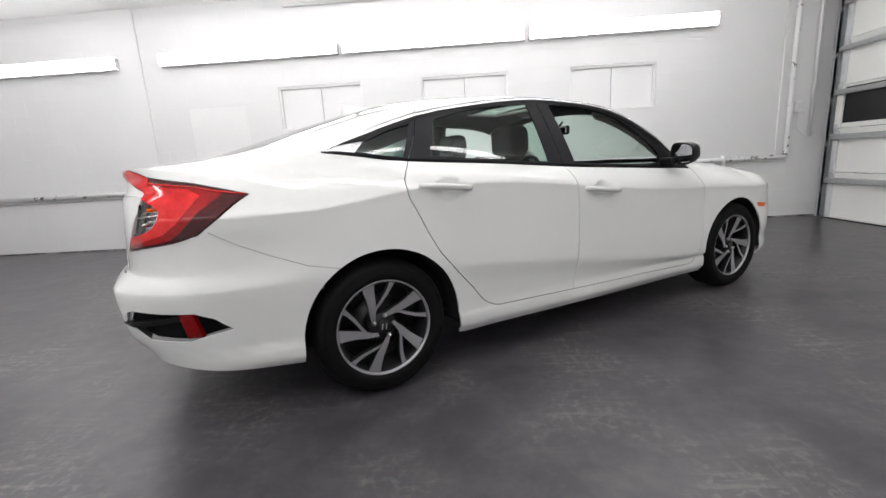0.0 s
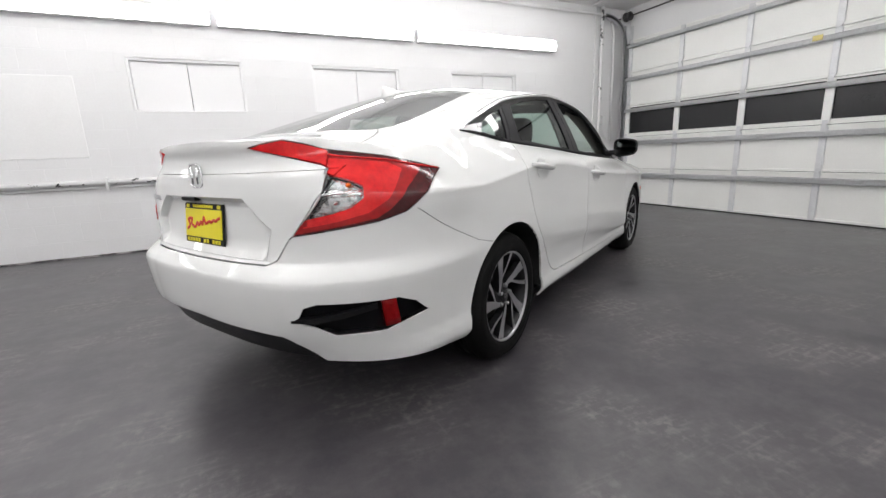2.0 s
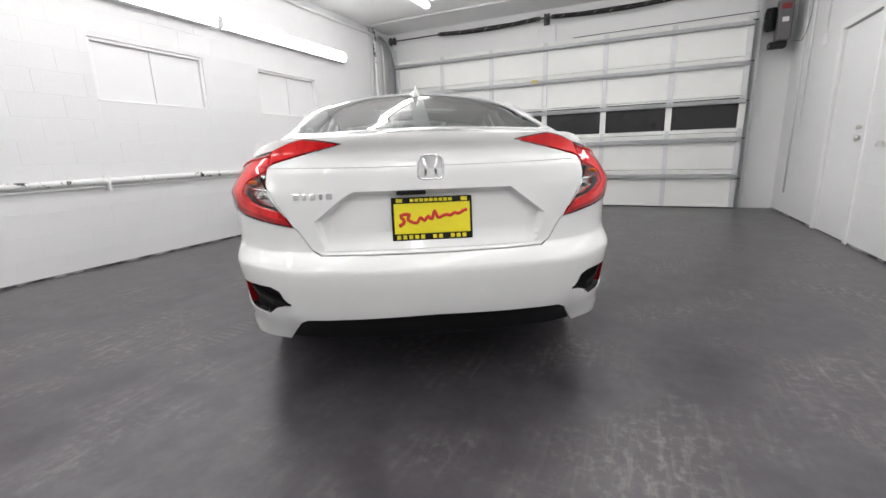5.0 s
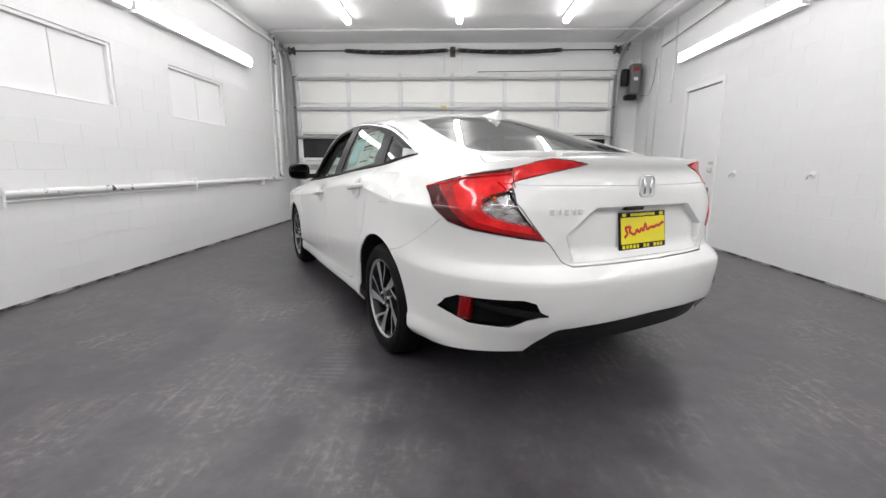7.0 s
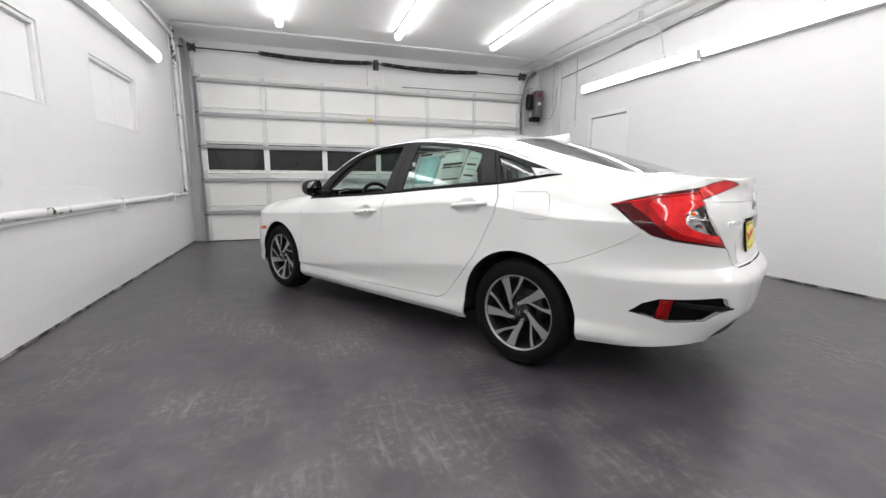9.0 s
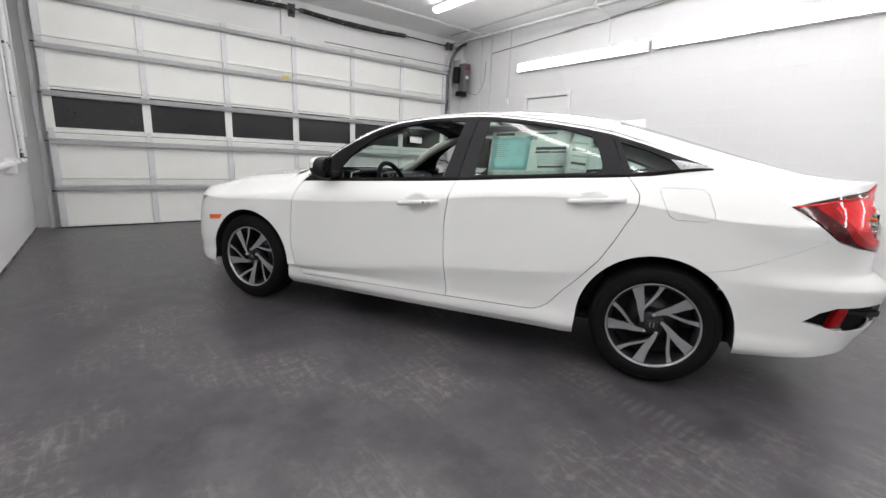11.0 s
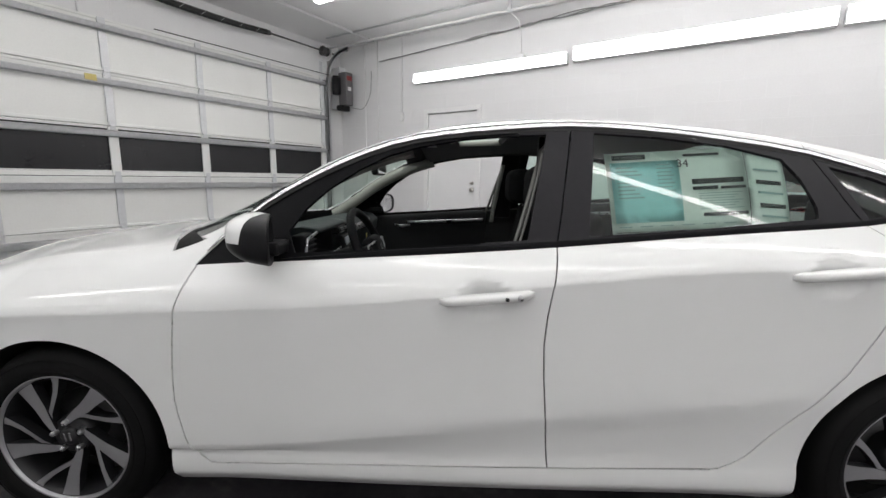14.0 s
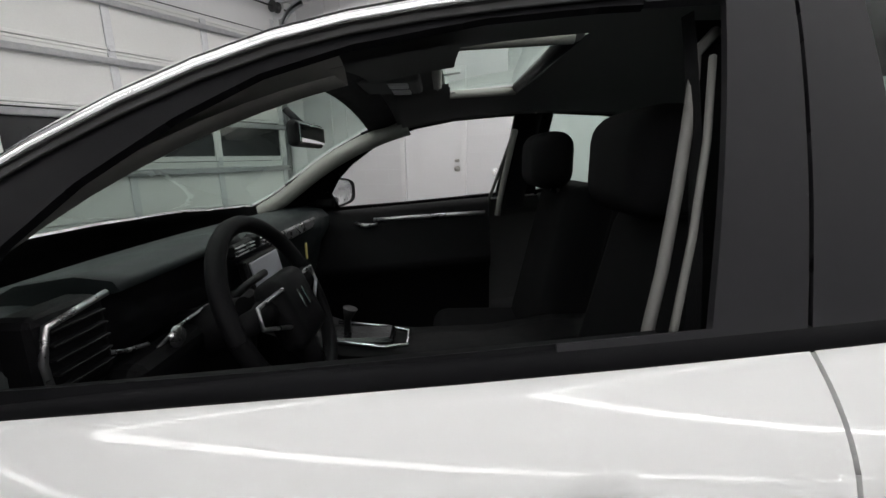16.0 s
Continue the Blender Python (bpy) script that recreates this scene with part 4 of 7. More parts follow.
LAMP_BAND = [(arc_v(0.540), 0.782), (arc_v(0.66), 0.806), (arc_v(0.735), 0.832), (arc_u(-0.745), 0.870), (arc_u(-0.705), 0.915), (arc_u(-0.66), 0.966), (arc_u(-0.70), 0.990), (arc_v(0.690), 1.010), (arc_v(0.660), 1.012), (arc_v(0.645), 0.975)]
LAMP_TOP = [(arc_v(0.60), 1.10), (arc_u(-0.66), 1.06), (arc_u(-0.45), 0.99), (arc_u(-0.53), 0.966), (arc_u(-0.62), 0.980), (arc_u(-0.70), 0.999), (arc_v(0.675), 1.024)]
CLEAR = [(arc_v(0.565), 0.815), (arc_v(0.605), 0.880), (arc_v(0.650), 0.966), (arc_v(0.712), 0.937), (arc_v(0.730), 0.918), (arc_v(0.722), 0.880), (arc_v(0.695), 0.852), (arc_v(0.65), 0.834)]
LID = [(0.0, 0.653), (0.421, 0.656), (0.455, 0.672), (0.506, 0.746), (0.525, 0.760), (0.585, 0.845), (0.625, 0.910), (0.660, 0.982)]
FOG = [(0.548, 0.474), (0.572, 0.490), (0.590, 0.524), (0.630, 0.537), (0.806, 0.528), (0.826, 0.500), (0.836, 0.447), (0.772, 0.409), (0.660, 0.413), (0.612, 0.452)]
VALANCE = [(0.0, 0.420), (0.490, 0.410), (0.520, 0.395), (0.595, 0.29), (0.0, 0.29)]
HOLLOW = [(0.0, 0.886), (0.300, 0.886), (0.440, 0.780), (0.408, 0.670), (0.0, 0.670)]
HEADLAMP = [(3.10, 0.742), (3.22, 0.730), (3.36, 0.700), (3.50, 0.660), (3.50, 0.615), (3.36, 0.640), (3.20, 0.690)]
# top view (u, v)
REAR_GLASS = [(-0.605, 0.0), (-0.600, 0.25), (-0.575, 0.45), (-0.520, 0.555), (-0.455, 0.585), (-0.36, 0.590), (0.0, 0.552), (0.285, 0.505), (0.270, 0.30), (0.245, 0.0)]
SCREEN = [(1.60, 0.0), (1.615, 0.30), (1.660, 0.560), (1.80, 0.615), (2.10, 0.670), (2.285, 0.695), (2.40, 0.55), (2.50, 0.25), (2.52, 0.0)]
HOOD = [(2.56, 0.0), (2.53, 0.30), (2.43, 0.60), (2.36, 0.735), (2.60, 0.740), (2.9, 0.70), (3.15, 0.64), (3.38, 0.45), (3.43, 0.0)]
COWL = [(2.52, 0.0), (2.50, 0.25), (2.40, 0.55), (2.285, 0.695), (2.25, 0.72), (2.36, 0.738), (2.43, 0.60), (2.53, 0.30), (2.56, 0.0)]
SUNROOF = [(1.10, 0.0), (1.10, 0.36), (1.12, 0.385), (1.40, 0.385), (1.43, 0.36), (1.45, 0.0)]
LID_FOLD = [(-0.01, 0.971), (0.30, 0.973), (0.652, 0.979)]
LID_SIDE = [(-0.60, 0.0), (-0.60, 0.25), (-0.575, 0.455), (-0.525, 0.565), (-0.565, 0.600), (-0.68, 0.655), (-0.80, 0.69)]

shell = Shell()
W_GAP = 0.0045
GAPS = [("side", B_SEAM, ("skirt", "glass")), ("side", C_SEAM, ("skirt", "glass")), ("side", F_SEAM, ("skirt", "glass")), ("side", DOOR_BOTTOM, ("skirt",)), ("side", FUEL + FUEL[:1], ("skirt",)),
        ("wrap", BUMP_SEAM, ("skirt",)), ("rear", LID, ("skirt",)), ("rear", LID_FOLD, ("skirt",)), ("wrap", LAMP + LAMP[:1], ("skirt", "glass", "top")), ("wrap", LAMP_SPLIT, ("skirt", "glass", "top")), ("top", LID_SIDE[2:], ("top", "glass"))]
EDGES = [("side", DLO + DLO[:1], ("skirt", "glass")), ("side", GLASS_F + GLASS_F[:1], ("glass", "skirt")), ("side", GLASS_R + GLASS_R[:1], ("glass", "skirt")), ("side", GLASS_Q + GLASS_Q[:1], ("glass", "skirt")),
         ("side", ARCH_R, ("skirt",)), ("side", ARCH_F, ("skirt",)), ("side", MARKER + MARKER[:1], ("skirt",)), ("wrap", CLEAR + CLEAR[:1], ("skirt",)), ("wrap", LAMP_DARK + LAMP_DARK[:1], ("skirt",)), ("wrap", LAMP_BAND + LAMP_BAND[:1], ("skirt", "glass")), ("wrap", LAMP_TOP + LAMP_TOP[:1], ("skirt", "glass", "top")), ("rear", FOG + FOG[:1], ("skirt",)), ("rear", VALANCE[:4], ("skirt",)), ("rear", HOLLOW, ("skirt",)), ("side", HEADLAMP + HEADLAMP[:1], ("skirt", "glass")),
         ("top", REAR_GLASS, ("top", "glass")), ("top", SCREEN, ("top", "glass")), ("top", HOOD, ("top", "glass")), ("top", COWL, ("top", "glass")), ("top", SUNROOF, ("top",))]


# cuts in the rear view must leave the side and nose alone
def cut_limited(view, line, zones):
    if view != "rear":
        shell.cut(view, line, zones)
        return
    keep = [(f, z) for f, z in zip(shell.faces, shell.zone) if shell.verts[f[0]][0] > -0.45]
    work = [(f, z) for f, z in zip(shell.faces, shell.zone) if shell.verts[f[0]][0] <= -0.45]
    shell.faces, shell.zone = [f for f, _ in work], [z for _, z in work]
    shell.cut(view, line, zones)
    shell.faces, shell.zone = shell.faces + [f for f, _ in keep], shell.zone + [z for _, z in keep]


gap_boxes = []
for view, line, zones in GAPS:
    w = 0.005 if line[0] == LAMP[0] else 0.0022 if line[0] in (BUMP_SEAM[0], LID_FOLD[0]) else 0.0024 if line[0] == FUEL[0] else W_GAP
    a, b = ribbon(line, w)
    cut_limited(view, a, zones)
    cut_limited(view, b, zones)
    for k in range(len(line) - 1):
        gap_boxes.append((view, zones, [a[k], a[k + 1], b[k + 1], b[k]]))
for view, line, zones in EDGES:
    cut_limited(view, line, zones)


def region_of(f, zn):
    u, v, z, nu, nv, nz, arc = shell.centre(f)
    for view, zones, quad in gap_boxes:
        ax, ay = Shell.VIEWS[view]
        x, y = (u, v, z, 0, 0, 0, arc)[ax], (u, v, z)[ay]
        if zn in zones and min(p[0] for p in quad) <= x <= max(p[0] for p in quad) and min(p[1] for p in quad) <= y <= max(p[1] for p in quad):
            if view == "rear" and u > -0.45:
                continue
            if inside(quad, x, y):
                return "gap_fuel" if -0.25 < u < 0.1 and 0.86 < z < 1.03 and view == "side" else "gap"
    if zn == "skirt" and (inside(ARCH_R, u, z) or inside(ARCH_F, u, z)):
        return "arch"
    if u < -0.4 and inside(LAMP, arc, z):
        side_of = (LAMP_SPLIT[1][0] - LAMP_SPLIT[0][0]) * (z - LAMP_SPLIT[0][1]) - (LAMP_SPLIT[1][1] - LAMP_SPLIT[0][1]) * (arc - LAMP_SPLIT[0][0])
        if inside(CLEAR, arc, z):
            return "lamp_clear"
        if inside(LAMP_DARK, arc, z) or (side_of <= 0 and inside(LAMP_TOP, arc, z)):
            return "lamp_dark"
        if side_of <= 0 and inside(LAMP_BAND, arc, z):
            return "lamp_band"
        return "lamp_inner" if side_of > 0 and z > 0.96 and arc < LAMP_SPLIT[1][0] else "lamp_outer"
    if zn != "top" and inside(DLO, u, z):
        for name, poly in (("glass_f", GLASS_F), ("glass_r", GLASS_R), ("glass_q", GLASS_Q)):
            if inside(poly, u, z):
                return name
        return "sash" if u > float(np.interp(z, [0.977, 1.347], [1.34, 1.215])) else "frame_f" if u > float(np.interp(z, [0.977, 1.347], [1.118, 1.056])) else "frame_r" if u > float(np.interp(z, [1.05, 1.262], [0.202, 0.308])) else "frame_q"
    if zn in ("top", "glass"):
        for name, poly in (("sunroof", SUNROOF), ("rear_glass", REAR_GLASS), ("screen", SCREEN), ("hood", HOOD), ("cowl", COWL)):
            if inside(poly, u, v) and (zn == "top" or name in ("hood", "cowl")):
                return name
        if u < -0.45 and v < float(np.interp(u, [-0.95, -0.80, -0.68, -0.565, -0.525], [0.72, 0.69, 0.655, 0.600, 0.565])) and (u < -0.60 or v < 0.6):
            return "lid"
        if u > 2.30:
            return "fender"
        return "side"
    if inside(MARKER, u, z):
        return "marker"
    if u > 3.05 and inside(HEADLAMP, u, z):
        return "headlamp"
    if u > 3.02 or (u > 2.7 and z < 0.50):
        return "front_bumper"
    if u < -0.45 and z > float(np.interp(v, [p[0] for p in LID], [p[1] for p in LID])) and v < 0.66:
        return "hollow" if inside(HOLLOW, v, z) else "lid"
    if u < -0.45:
        if inside(FOG, v, z):
            return "fog"
        if inside(VALANCE, v, z):
            return "valance"
    if u < -0.1 and (z < float(np.interp(arc, [p[0] for p in BUMP_SEAM], [p[1] for p in BUMP_SEAM]))):
        return "rear_bumper"
    if inside(FUEL, u, z):
        return "fuel"
    if u > float(np.interp(-z, [-p[1] for p in F_SEAM], [p[0] for p in F_SEAM])) and u > 2.1 and z > 0.27:
        return "fender"
    zb = float(np.interp(u, [p[0] for p in DOOR_BOTTOM][::-1], [p[1] for p in DOOR_BOTTOM][::-1]))
    if z < zb and 0.2 < u < 2.6:
        return "sill"
    if u > float(np.interp(-z, [-p[1] for p in B_SEAM], [p[0] for p in B_SEAM])):
        return "door_f"
    if u > float(np.interp(-z, [-p[1] for p in C_SEAM], [p[0] for p in C_SEAM])):
        return "door_r"
    if u > 0.3 and z < 0.31:
        return "sill"
    return "side"


regions = {}
for f, zn in zip(shell.faces, shell.zone):
    regions.setdefault(region_of(f, zn), []).append(f)


def skin_part(name, region, mat, parent, mirror, label="", sink=0.0, rim=0.010, both=False):
    """One panel of the body as its own mesh: its outer face, and a rim turned inwards. mirror: on the other side; both: on either side in one."""
    faces = [f for r in region.split() for f in regions.get(r, [])]
    pos, nor, polys = [], [], []
    for s in ((1, -1) if both else (-1,) if mirror else (1,)):
        index = {}
        base_faces = []
        for f in faces:
            ids = []
            for i in f:
                key = i if not both or abs(shell.verts[i][1]) > 1e-6 else ("mid", round(float(shell.verts[i][0]), 5), round(float(shell.verts[i][2]), 5))
                if key not in index:
                    d = shell.verts[i]
                    p, n = Vector(d[:3]), Vector(d[3:6]).normalized()
                    p = p - n * sink
                    index[key] = len(pos)
                    pos.append((p.x, p.y * s, p.z)), nor.append((n.x, n.y * s, n.z))
                ids.append(index[key])
            ids = [q for k, q in enumerate(ids) if q != ids[k - 1]]
            if len(ids) > 2:
                polys.append(tuple(ids) if s > 0 else tuple(ids[::-1]))
                base_faces.append(tuple(ids))
    count = {}
    for p in polys:
        for a, b in zip(p, p[1:] + p[:1]):
            count.setdefault((min(a, b), max(a, b)), []).append((a, b))
    if rim:
        inner = {}
        for key, uses in count.items():
            if len(uses) != 1:
                continue
            if abs(pos[key[0]][1]) < 1e-5 and abs(pos[key[1]][1]) < 1e-5:
                continue
            a, b = uses[0]
            quad = []
            for i in (a, b):
                for dep in (0, rim):
                    if (i, dep) not in inner:
                        inner[i, dep] = len(pos)
                        p, n = Vector(pos[i]), Vector(nor[i])
                        q = p - n * dep
                        pos.append(tuple(q)), nor.append(None)
                    quad.append(inner[i, dep])
            polys.append((quad[0], quad[1], quad[3], quad[2]))
    turned = []
    for p in polys:
        a, b, c = (Vector(pos[p[k]]) for k in (0, len(p) // 3 or 1, (2 * len(p)) // 3))
        want = sum((Vector(nor[k]) for k in p if nor[k] is not None), Vector())
        turned.append(p[::-1] if want.length > 0 and (b - a).cross(c - a).dot(want) < 0 else p)
    me = bpy.data.meshes.new(name)
    me.from_pydata(pos, [], turned)
    me.validate()
    me.update()
    me.shade_smooth()
    vn = [tuple(v.normal) for v in me.vertices]
    me.normals_split_custom_set_from_vertices([n if n is not None else vn[k] for k, n in enumerate(nor)])
    me.materials.append(mat)
    ob = new(name, me)
    if parent is not None:
        ob.parent = parent
    if label:
        ob["label"] = label
    return ob

# ---- the car ----
CAR = tagged(empty("car", -0.5245, 2.3415, 0, 29.9), "white four-door sedan with red tail lamps parked on the garage floor", "car")
M_PAINT = surface("white pearl body paint", (0.785, 0.792, 0.782), 0.5, spec=0.1, coat=1.0, coat_rough=0.008, vary=0.006, scale=3, fine=400, rough_vary=0.05)
M_TRIM = surface("satin black trim", (0.007, 0.007, 0.008), 0.5, spec=0.06, vary=0.1, scale=20)
M_VALANCE = surface("grained black plastic", (0.008, 0.008, 0.009), 0.42, spec=0.2, vary=0.1, scale=20, bump=0.1, bump_scale=400)
M_PILLAR = surface("dark grey pillar film", (0.019, 0.0185, 0.021), 0.45, vary=0.06, scale=30, spec=0.16)
M_CHROME = surface("bright chrome", (0.85, 0.85, 0.86), 0.08, metal=1.0, vary=0.02)
M_GLASS = glass_material("tinted car glass", (0.70, 0.83, 0.77))
M_GLASS_REAR = glass_material("tinted rear window", (0.60, 0.68, 0.65), low=0.17)
M_RED_LENS = surface("red lamp lens", (0.66, 0.008, 0.012), 0.3, coat=1.0, coat_rough=0.01, vary=0.15, scale=30, second=(0.86, 0.022, 0.024), second_scale=9, second_cut=(0.42, 0.62), spec=0.0)
M_RED_DEEP = surface("deep red lamp lens", (0.30, 0.004, 0.006), 0.3, coat=1.0, coat_rough=0.01, vary=0.25, scale=30, second=(0.46, 0.007, 0.009), second_scale=9, second_cut=(0.42, 0.62), spec=0.0)
M_DARK_RED = surface("dark red lamp lens", (0.055, 0.003, 0.005), 0.1, coat=0.6, coat_rough=0.01, vary=0.2, scale=30, spec=0.2, second=(0.11, 0.006, 0.008), second_scale=14)
M_LAMP_GLASS = glass_material("clear lamp cover", (0.92, 0.92, 0.92), low=0.06)
M_BOWL = surface("silvered lamp bowl", (0.66, 0.66, 0.66), 0.16, metal=0.9, vary=0.25, scale=25, bump=0.8, bump_scale=70, second=(0.28, 0.28, 0.28), second_scale=20, second_cut=(0.50, 0.58))
M_REFLECTOR = surface("red reflector", (0.24, 0.005, 0.006), 0.25, spec=0.1, coat=0.2, vary=0.15, scale=120)
M_CLEAR = surface("silvered clear lamp", (0.42, 0.41, 0.40), 0.12, metal=0.7, coat=1.0, vary=0.4, scale=35, fine=120, second=(0.12, 0.12, 0.12), second_scale=18, second_cut=(0.5, 0.6))
M_AMBER = surface("amber marker lens", (0.80, 0.12, 0.006), 0.3, spec=0.1, coat=0.5, vary=0.12, scale=60)
M_NEAR_BLACK = surface("plain near black", (0.006, 0.006, 0.006), 0.8)
M_SHELL = surface("grey inner panel", (0.12, 0.12, 0.12), 0.7)
M_LINER = surface("wheel arch liner", (0.012, 0.012, 0.012), 0.75, vary=0.2, scale=30)

def clear_insert(lamp, s):
    """Amber and white bulbs with a dark divider behind the clear lens."""
    for name, mat, v, z, r, label in (("indicator_bulb", M_AMBER, 0.690, 0.925, 0.008, "amber bulb"), ("reversing_bulb", M_BOWL, 0.655, 0.868, 0.008, "silver bulb")):
        bm = lathe([(0, 0.016), (r * 0.6, 0.013), (r, 0.004), (r, -0.02)], 16)
        ob = part(name, bm, mat, lamp, label)
        u = float(np.interp(v, waist[:60, 1], waist[:60, 0]))
        ob.matrix_basis = Matrix.Translation((u + 0.020, v * s, z)) @ Matrix.Rotation(math.pi / 2 - 0.6 * s, 4, "Z")
    bm = bmesh.new()
    pts = [(0.600, 0.893), (0.66, 0.899), (0.725, 0.905)]
    tube(bm, [(float(np.interp(v, waist[:60, 1], waist[:60, 0])) + 0.016, v * s, z) for v, z in pts], 0.004, 6)
    part("divider", bm, M_CHROME, lamp, "bright divider")
    bm = bmesh.new()
    pts = [(0.585, 0.838), (0.615, 0.885), (0.645, 0.945)]
    tube(bm, [(float(np.interp(v, waist[:60, 1], waist[:60, 0])) + 0.020, v * s, z) for v, z in pts], 0.004, 8)
    part("lamp_shroud", bm, M_TRIM, lamp, "dark lamp shroud")


def flipped(bm, s):
    """The same piece for the car's other side."""
    if s < 0:
        bmesh.ops.scale(bm, vec=(1, -1, 1), verts=bm.verts[:])
        bmesh.ops.reverse_faces(bm, faces=bm.faces[:])
    return bm


def wrap_point(arc, z, out):
    """A place on the skin at a distance along the waist and a height, lifted off by out."""
    i = min(max(int(np.searchsorted(ARC, arc)) - 1, 0), NS - 2)
    f = (arc - ARC[i]) / (ARC[i + 1] - ARC[i])
    rows_ = [g[i, :N_SKIRT] * (1 - f) + g[i + 1, :N_SKIRT] * f for g in (GRID, NORMALS)]
    p, n = ([float(np.interp(z, rows_[0][:, 2], r[:, a])) for a in range(3)] for r in rows_)
    return Vector(p) + Vector(n).normalized() * out


for s in (False, True):
    skin_part("front_door", "door_f", M_PAINT, CAR, s)
    skin_part("rear_door", "door_r", M_PAINT, CAR, s)
    skin_part("front_fender", "fender", M_PAINT, CAR, s)
    skin_part("sill", "sill", M_PAINT, CAR, s)
    skin_part("window_sash", "sash", M_TRIM, CAR, s, "black front window sash", 0.004)
    skin_part("window_frame", "frame_f", M_PILLAR, CAR, s, "dark grey window frame")
    skin_part("window_frame", "frame_r", M_PILLAR, CAR, s, "dark grey window frame")
    skin_part("window_frame", "frame_q", M_PILLAR, CAR, s, "dark grey window frame")
    skin_part("rear_door_glass", "glass_r", M_GLASS, CAR, s, "tinted side glass", 0.006, 0.0).visible_shadow = False
    skin_part("quarter_glass", "glass_q", M_GLASS, CAR, s, "tinted quarter glass", 0.006, 0.0).visible_shadow = False
    skin_part("side_marker", "marker", M_AMBER, CAR, s, "amber side marker", -0.002)
    skin_part("headlamp", "headlamp", M_CLEAR, CAR, s, "clear silvered headlamp", -0.002)
    lamp = skin_part("tail_lamp", "lamp_outer", M_RED_DEEP, CAR, s, "red C-shaped tail lamp", -0.004, 0.02)
    skin_part("clear_lens", "lamp_clear", M_LAMP_GLASS, lamp, s, "clear reversing lens", -0.003, 0.0).visible_shadow = False
    skin_part("lamp_bowl", "lamp_clear", M_BOWL, lamp, s, "silvered lamp bowl", 0.030, 0.0)
    clear_insert(lamp, -1 if s else 1)
    skin_part("light_band", "lamp_band", M_RED_LENS, lamp, s, "bright red C-shaped band", -0.0055, 0.02)
    skin_part("dark_lens", "lamp_dark", M_DARK_RED, lamp, s, "dark maroon outer lens", -0.0045, 0.02)
    # bead added along the lens edge to draw its highlight line
    ridge = [wrap_point(a, z, 0.0065) for a, z in smooth_line([(arc_u(-0.50), 0.962), (arc_u(-0.62), 0.981), (arc_u(-0.70), 0.999), (arc_v(0.70), 1.017), (arc_v(0.672), 1.026)], 3)]
    part("highlight_bead", flipped(bar(ridge, 0.0032, 8), -1 if s else 1), M_RED_LENS, lamp, "glossy bead added for the highlight on the lens edge")
    skin_part("inner_tail_lamp", "lamp_inner", M_RED_LENS, CAR, s, "red lamp wing on the boot lid", -0.004, 0.02)
    skin_part("bumper_pocket", "fog", M_TRIM, CAR, s, "black bumper pocket", 0.028, 0.0)
skin_part("fuel_door", "fuel", M_PAINT, CAR, False)
body = skin_part("body_shell", "side", M_PAINT, CAR, False, "white painted shell with roof and rear quarters", 0, 0.01, True)
skin_part("rear_quarter", "fuel gap_fuel", M_PAINT, CAR, True, "", 0, 0.0)
skin_part("boot_lid", "lid", M_PAINT, CAR, False, "", 0, 0.01, True)
skin_part("rear_bumper", "rear_bumper", M_PAINT, CAR, False, "", 0, 0.006, True)
skin_part("bumper_valance", "valance", M_VALANCE, CAR, False, "black plastic lower bumper", 0.018, 0.0, True)
skin_part("front_bumper", "front_bumper", M_PAINT, CAR, False, "", 0, 0.006, True)
skin_part("bonnet", "hood", M_PAINT, CAR, False, "", 0, 0.01, True)
skin_part("cowl", "cowl", M_TRIM, CAR, False, "black cowl panel", 0.012, 0.0, True)
skin_part("windscreen", "screen", M_GLASS, CAR, False, "tinted windscreen", 0.004, 0.0, True).visible_shadow = False
skin_part("rear_window", "rear_glass", M_GLASS_REAR, CAR, False, "dark tinted rear window", 0.004, 0.0, True).visible_shadow = False
skin_part("sunroof", "sunroof", M_GLASS, CAR, False, "glass sunroof", 0.004, 0.0, True).visible_shadow = False

# hollow for the number plate, with a slanted rim
bm = bmesh.new()
levels = [0.886, 0.868] + [0.868 - 0.022 * k for k in range(1, 9)] + [0.670]
rows_ = []
for z in levels:
    w = hollow_width(z)
    row = []
    for a, deep in [(-1, 0), (-0.955, 1)] + [(-0.955 + 0.1061 * k, 1) for k in range(1, 18)] + [(0.955, 1), (1, 0)]:
        v = a * w
        q = math.asin((abs(v) / (float(half_width(U_REAR)) - side_inset(U_REAR, z))) ** (SQ_R / 2))
        depth = 0.030 * deep * (z < 0.88) * min(max((z - 0.668) / 0.05, 0.0), 1.0)
        row.append(bm.verts.new((skin("r", q, z)[0] + depth, v, z)))
    rows_.append(row)
for i, (a, c) in enumerate(zip(rows_, rows_[1:])):
    for k in range(len(a) - 1):
        f = bm.faces.new((a[k], a[k + 1], c[k + 1], c[k]))
        f.smooth = 0 < k < len(a) - 2 and i > 0
bmesh.ops.recalc_face_normals(bm, faces=bm.faces[:])
hollow = part("plate_hollow", bm, M_PAINT, CAR)
if sum(p_.normal.x * p_.area for p_ in hollow.data.polygons) > 0:
    hollow.data.flip_normals()


def glass_v(u, z):
    """Half-width of the car beside the windows."""
    bv, bz = float(belt_v(u)), float(belt_z(u))
    cv = min(float(rail_v(u)), 0.86 * bv)
    cz = roof_height(u, cv)
    f = min(max((z - bz) / (cz - bz), 0), 1)
    return bv + (cv - bv) * f + 0.012 * math.sin(math.pi * f)


def side_v(u, z):
    return float(half_width(u)) - side_inset(u, z)


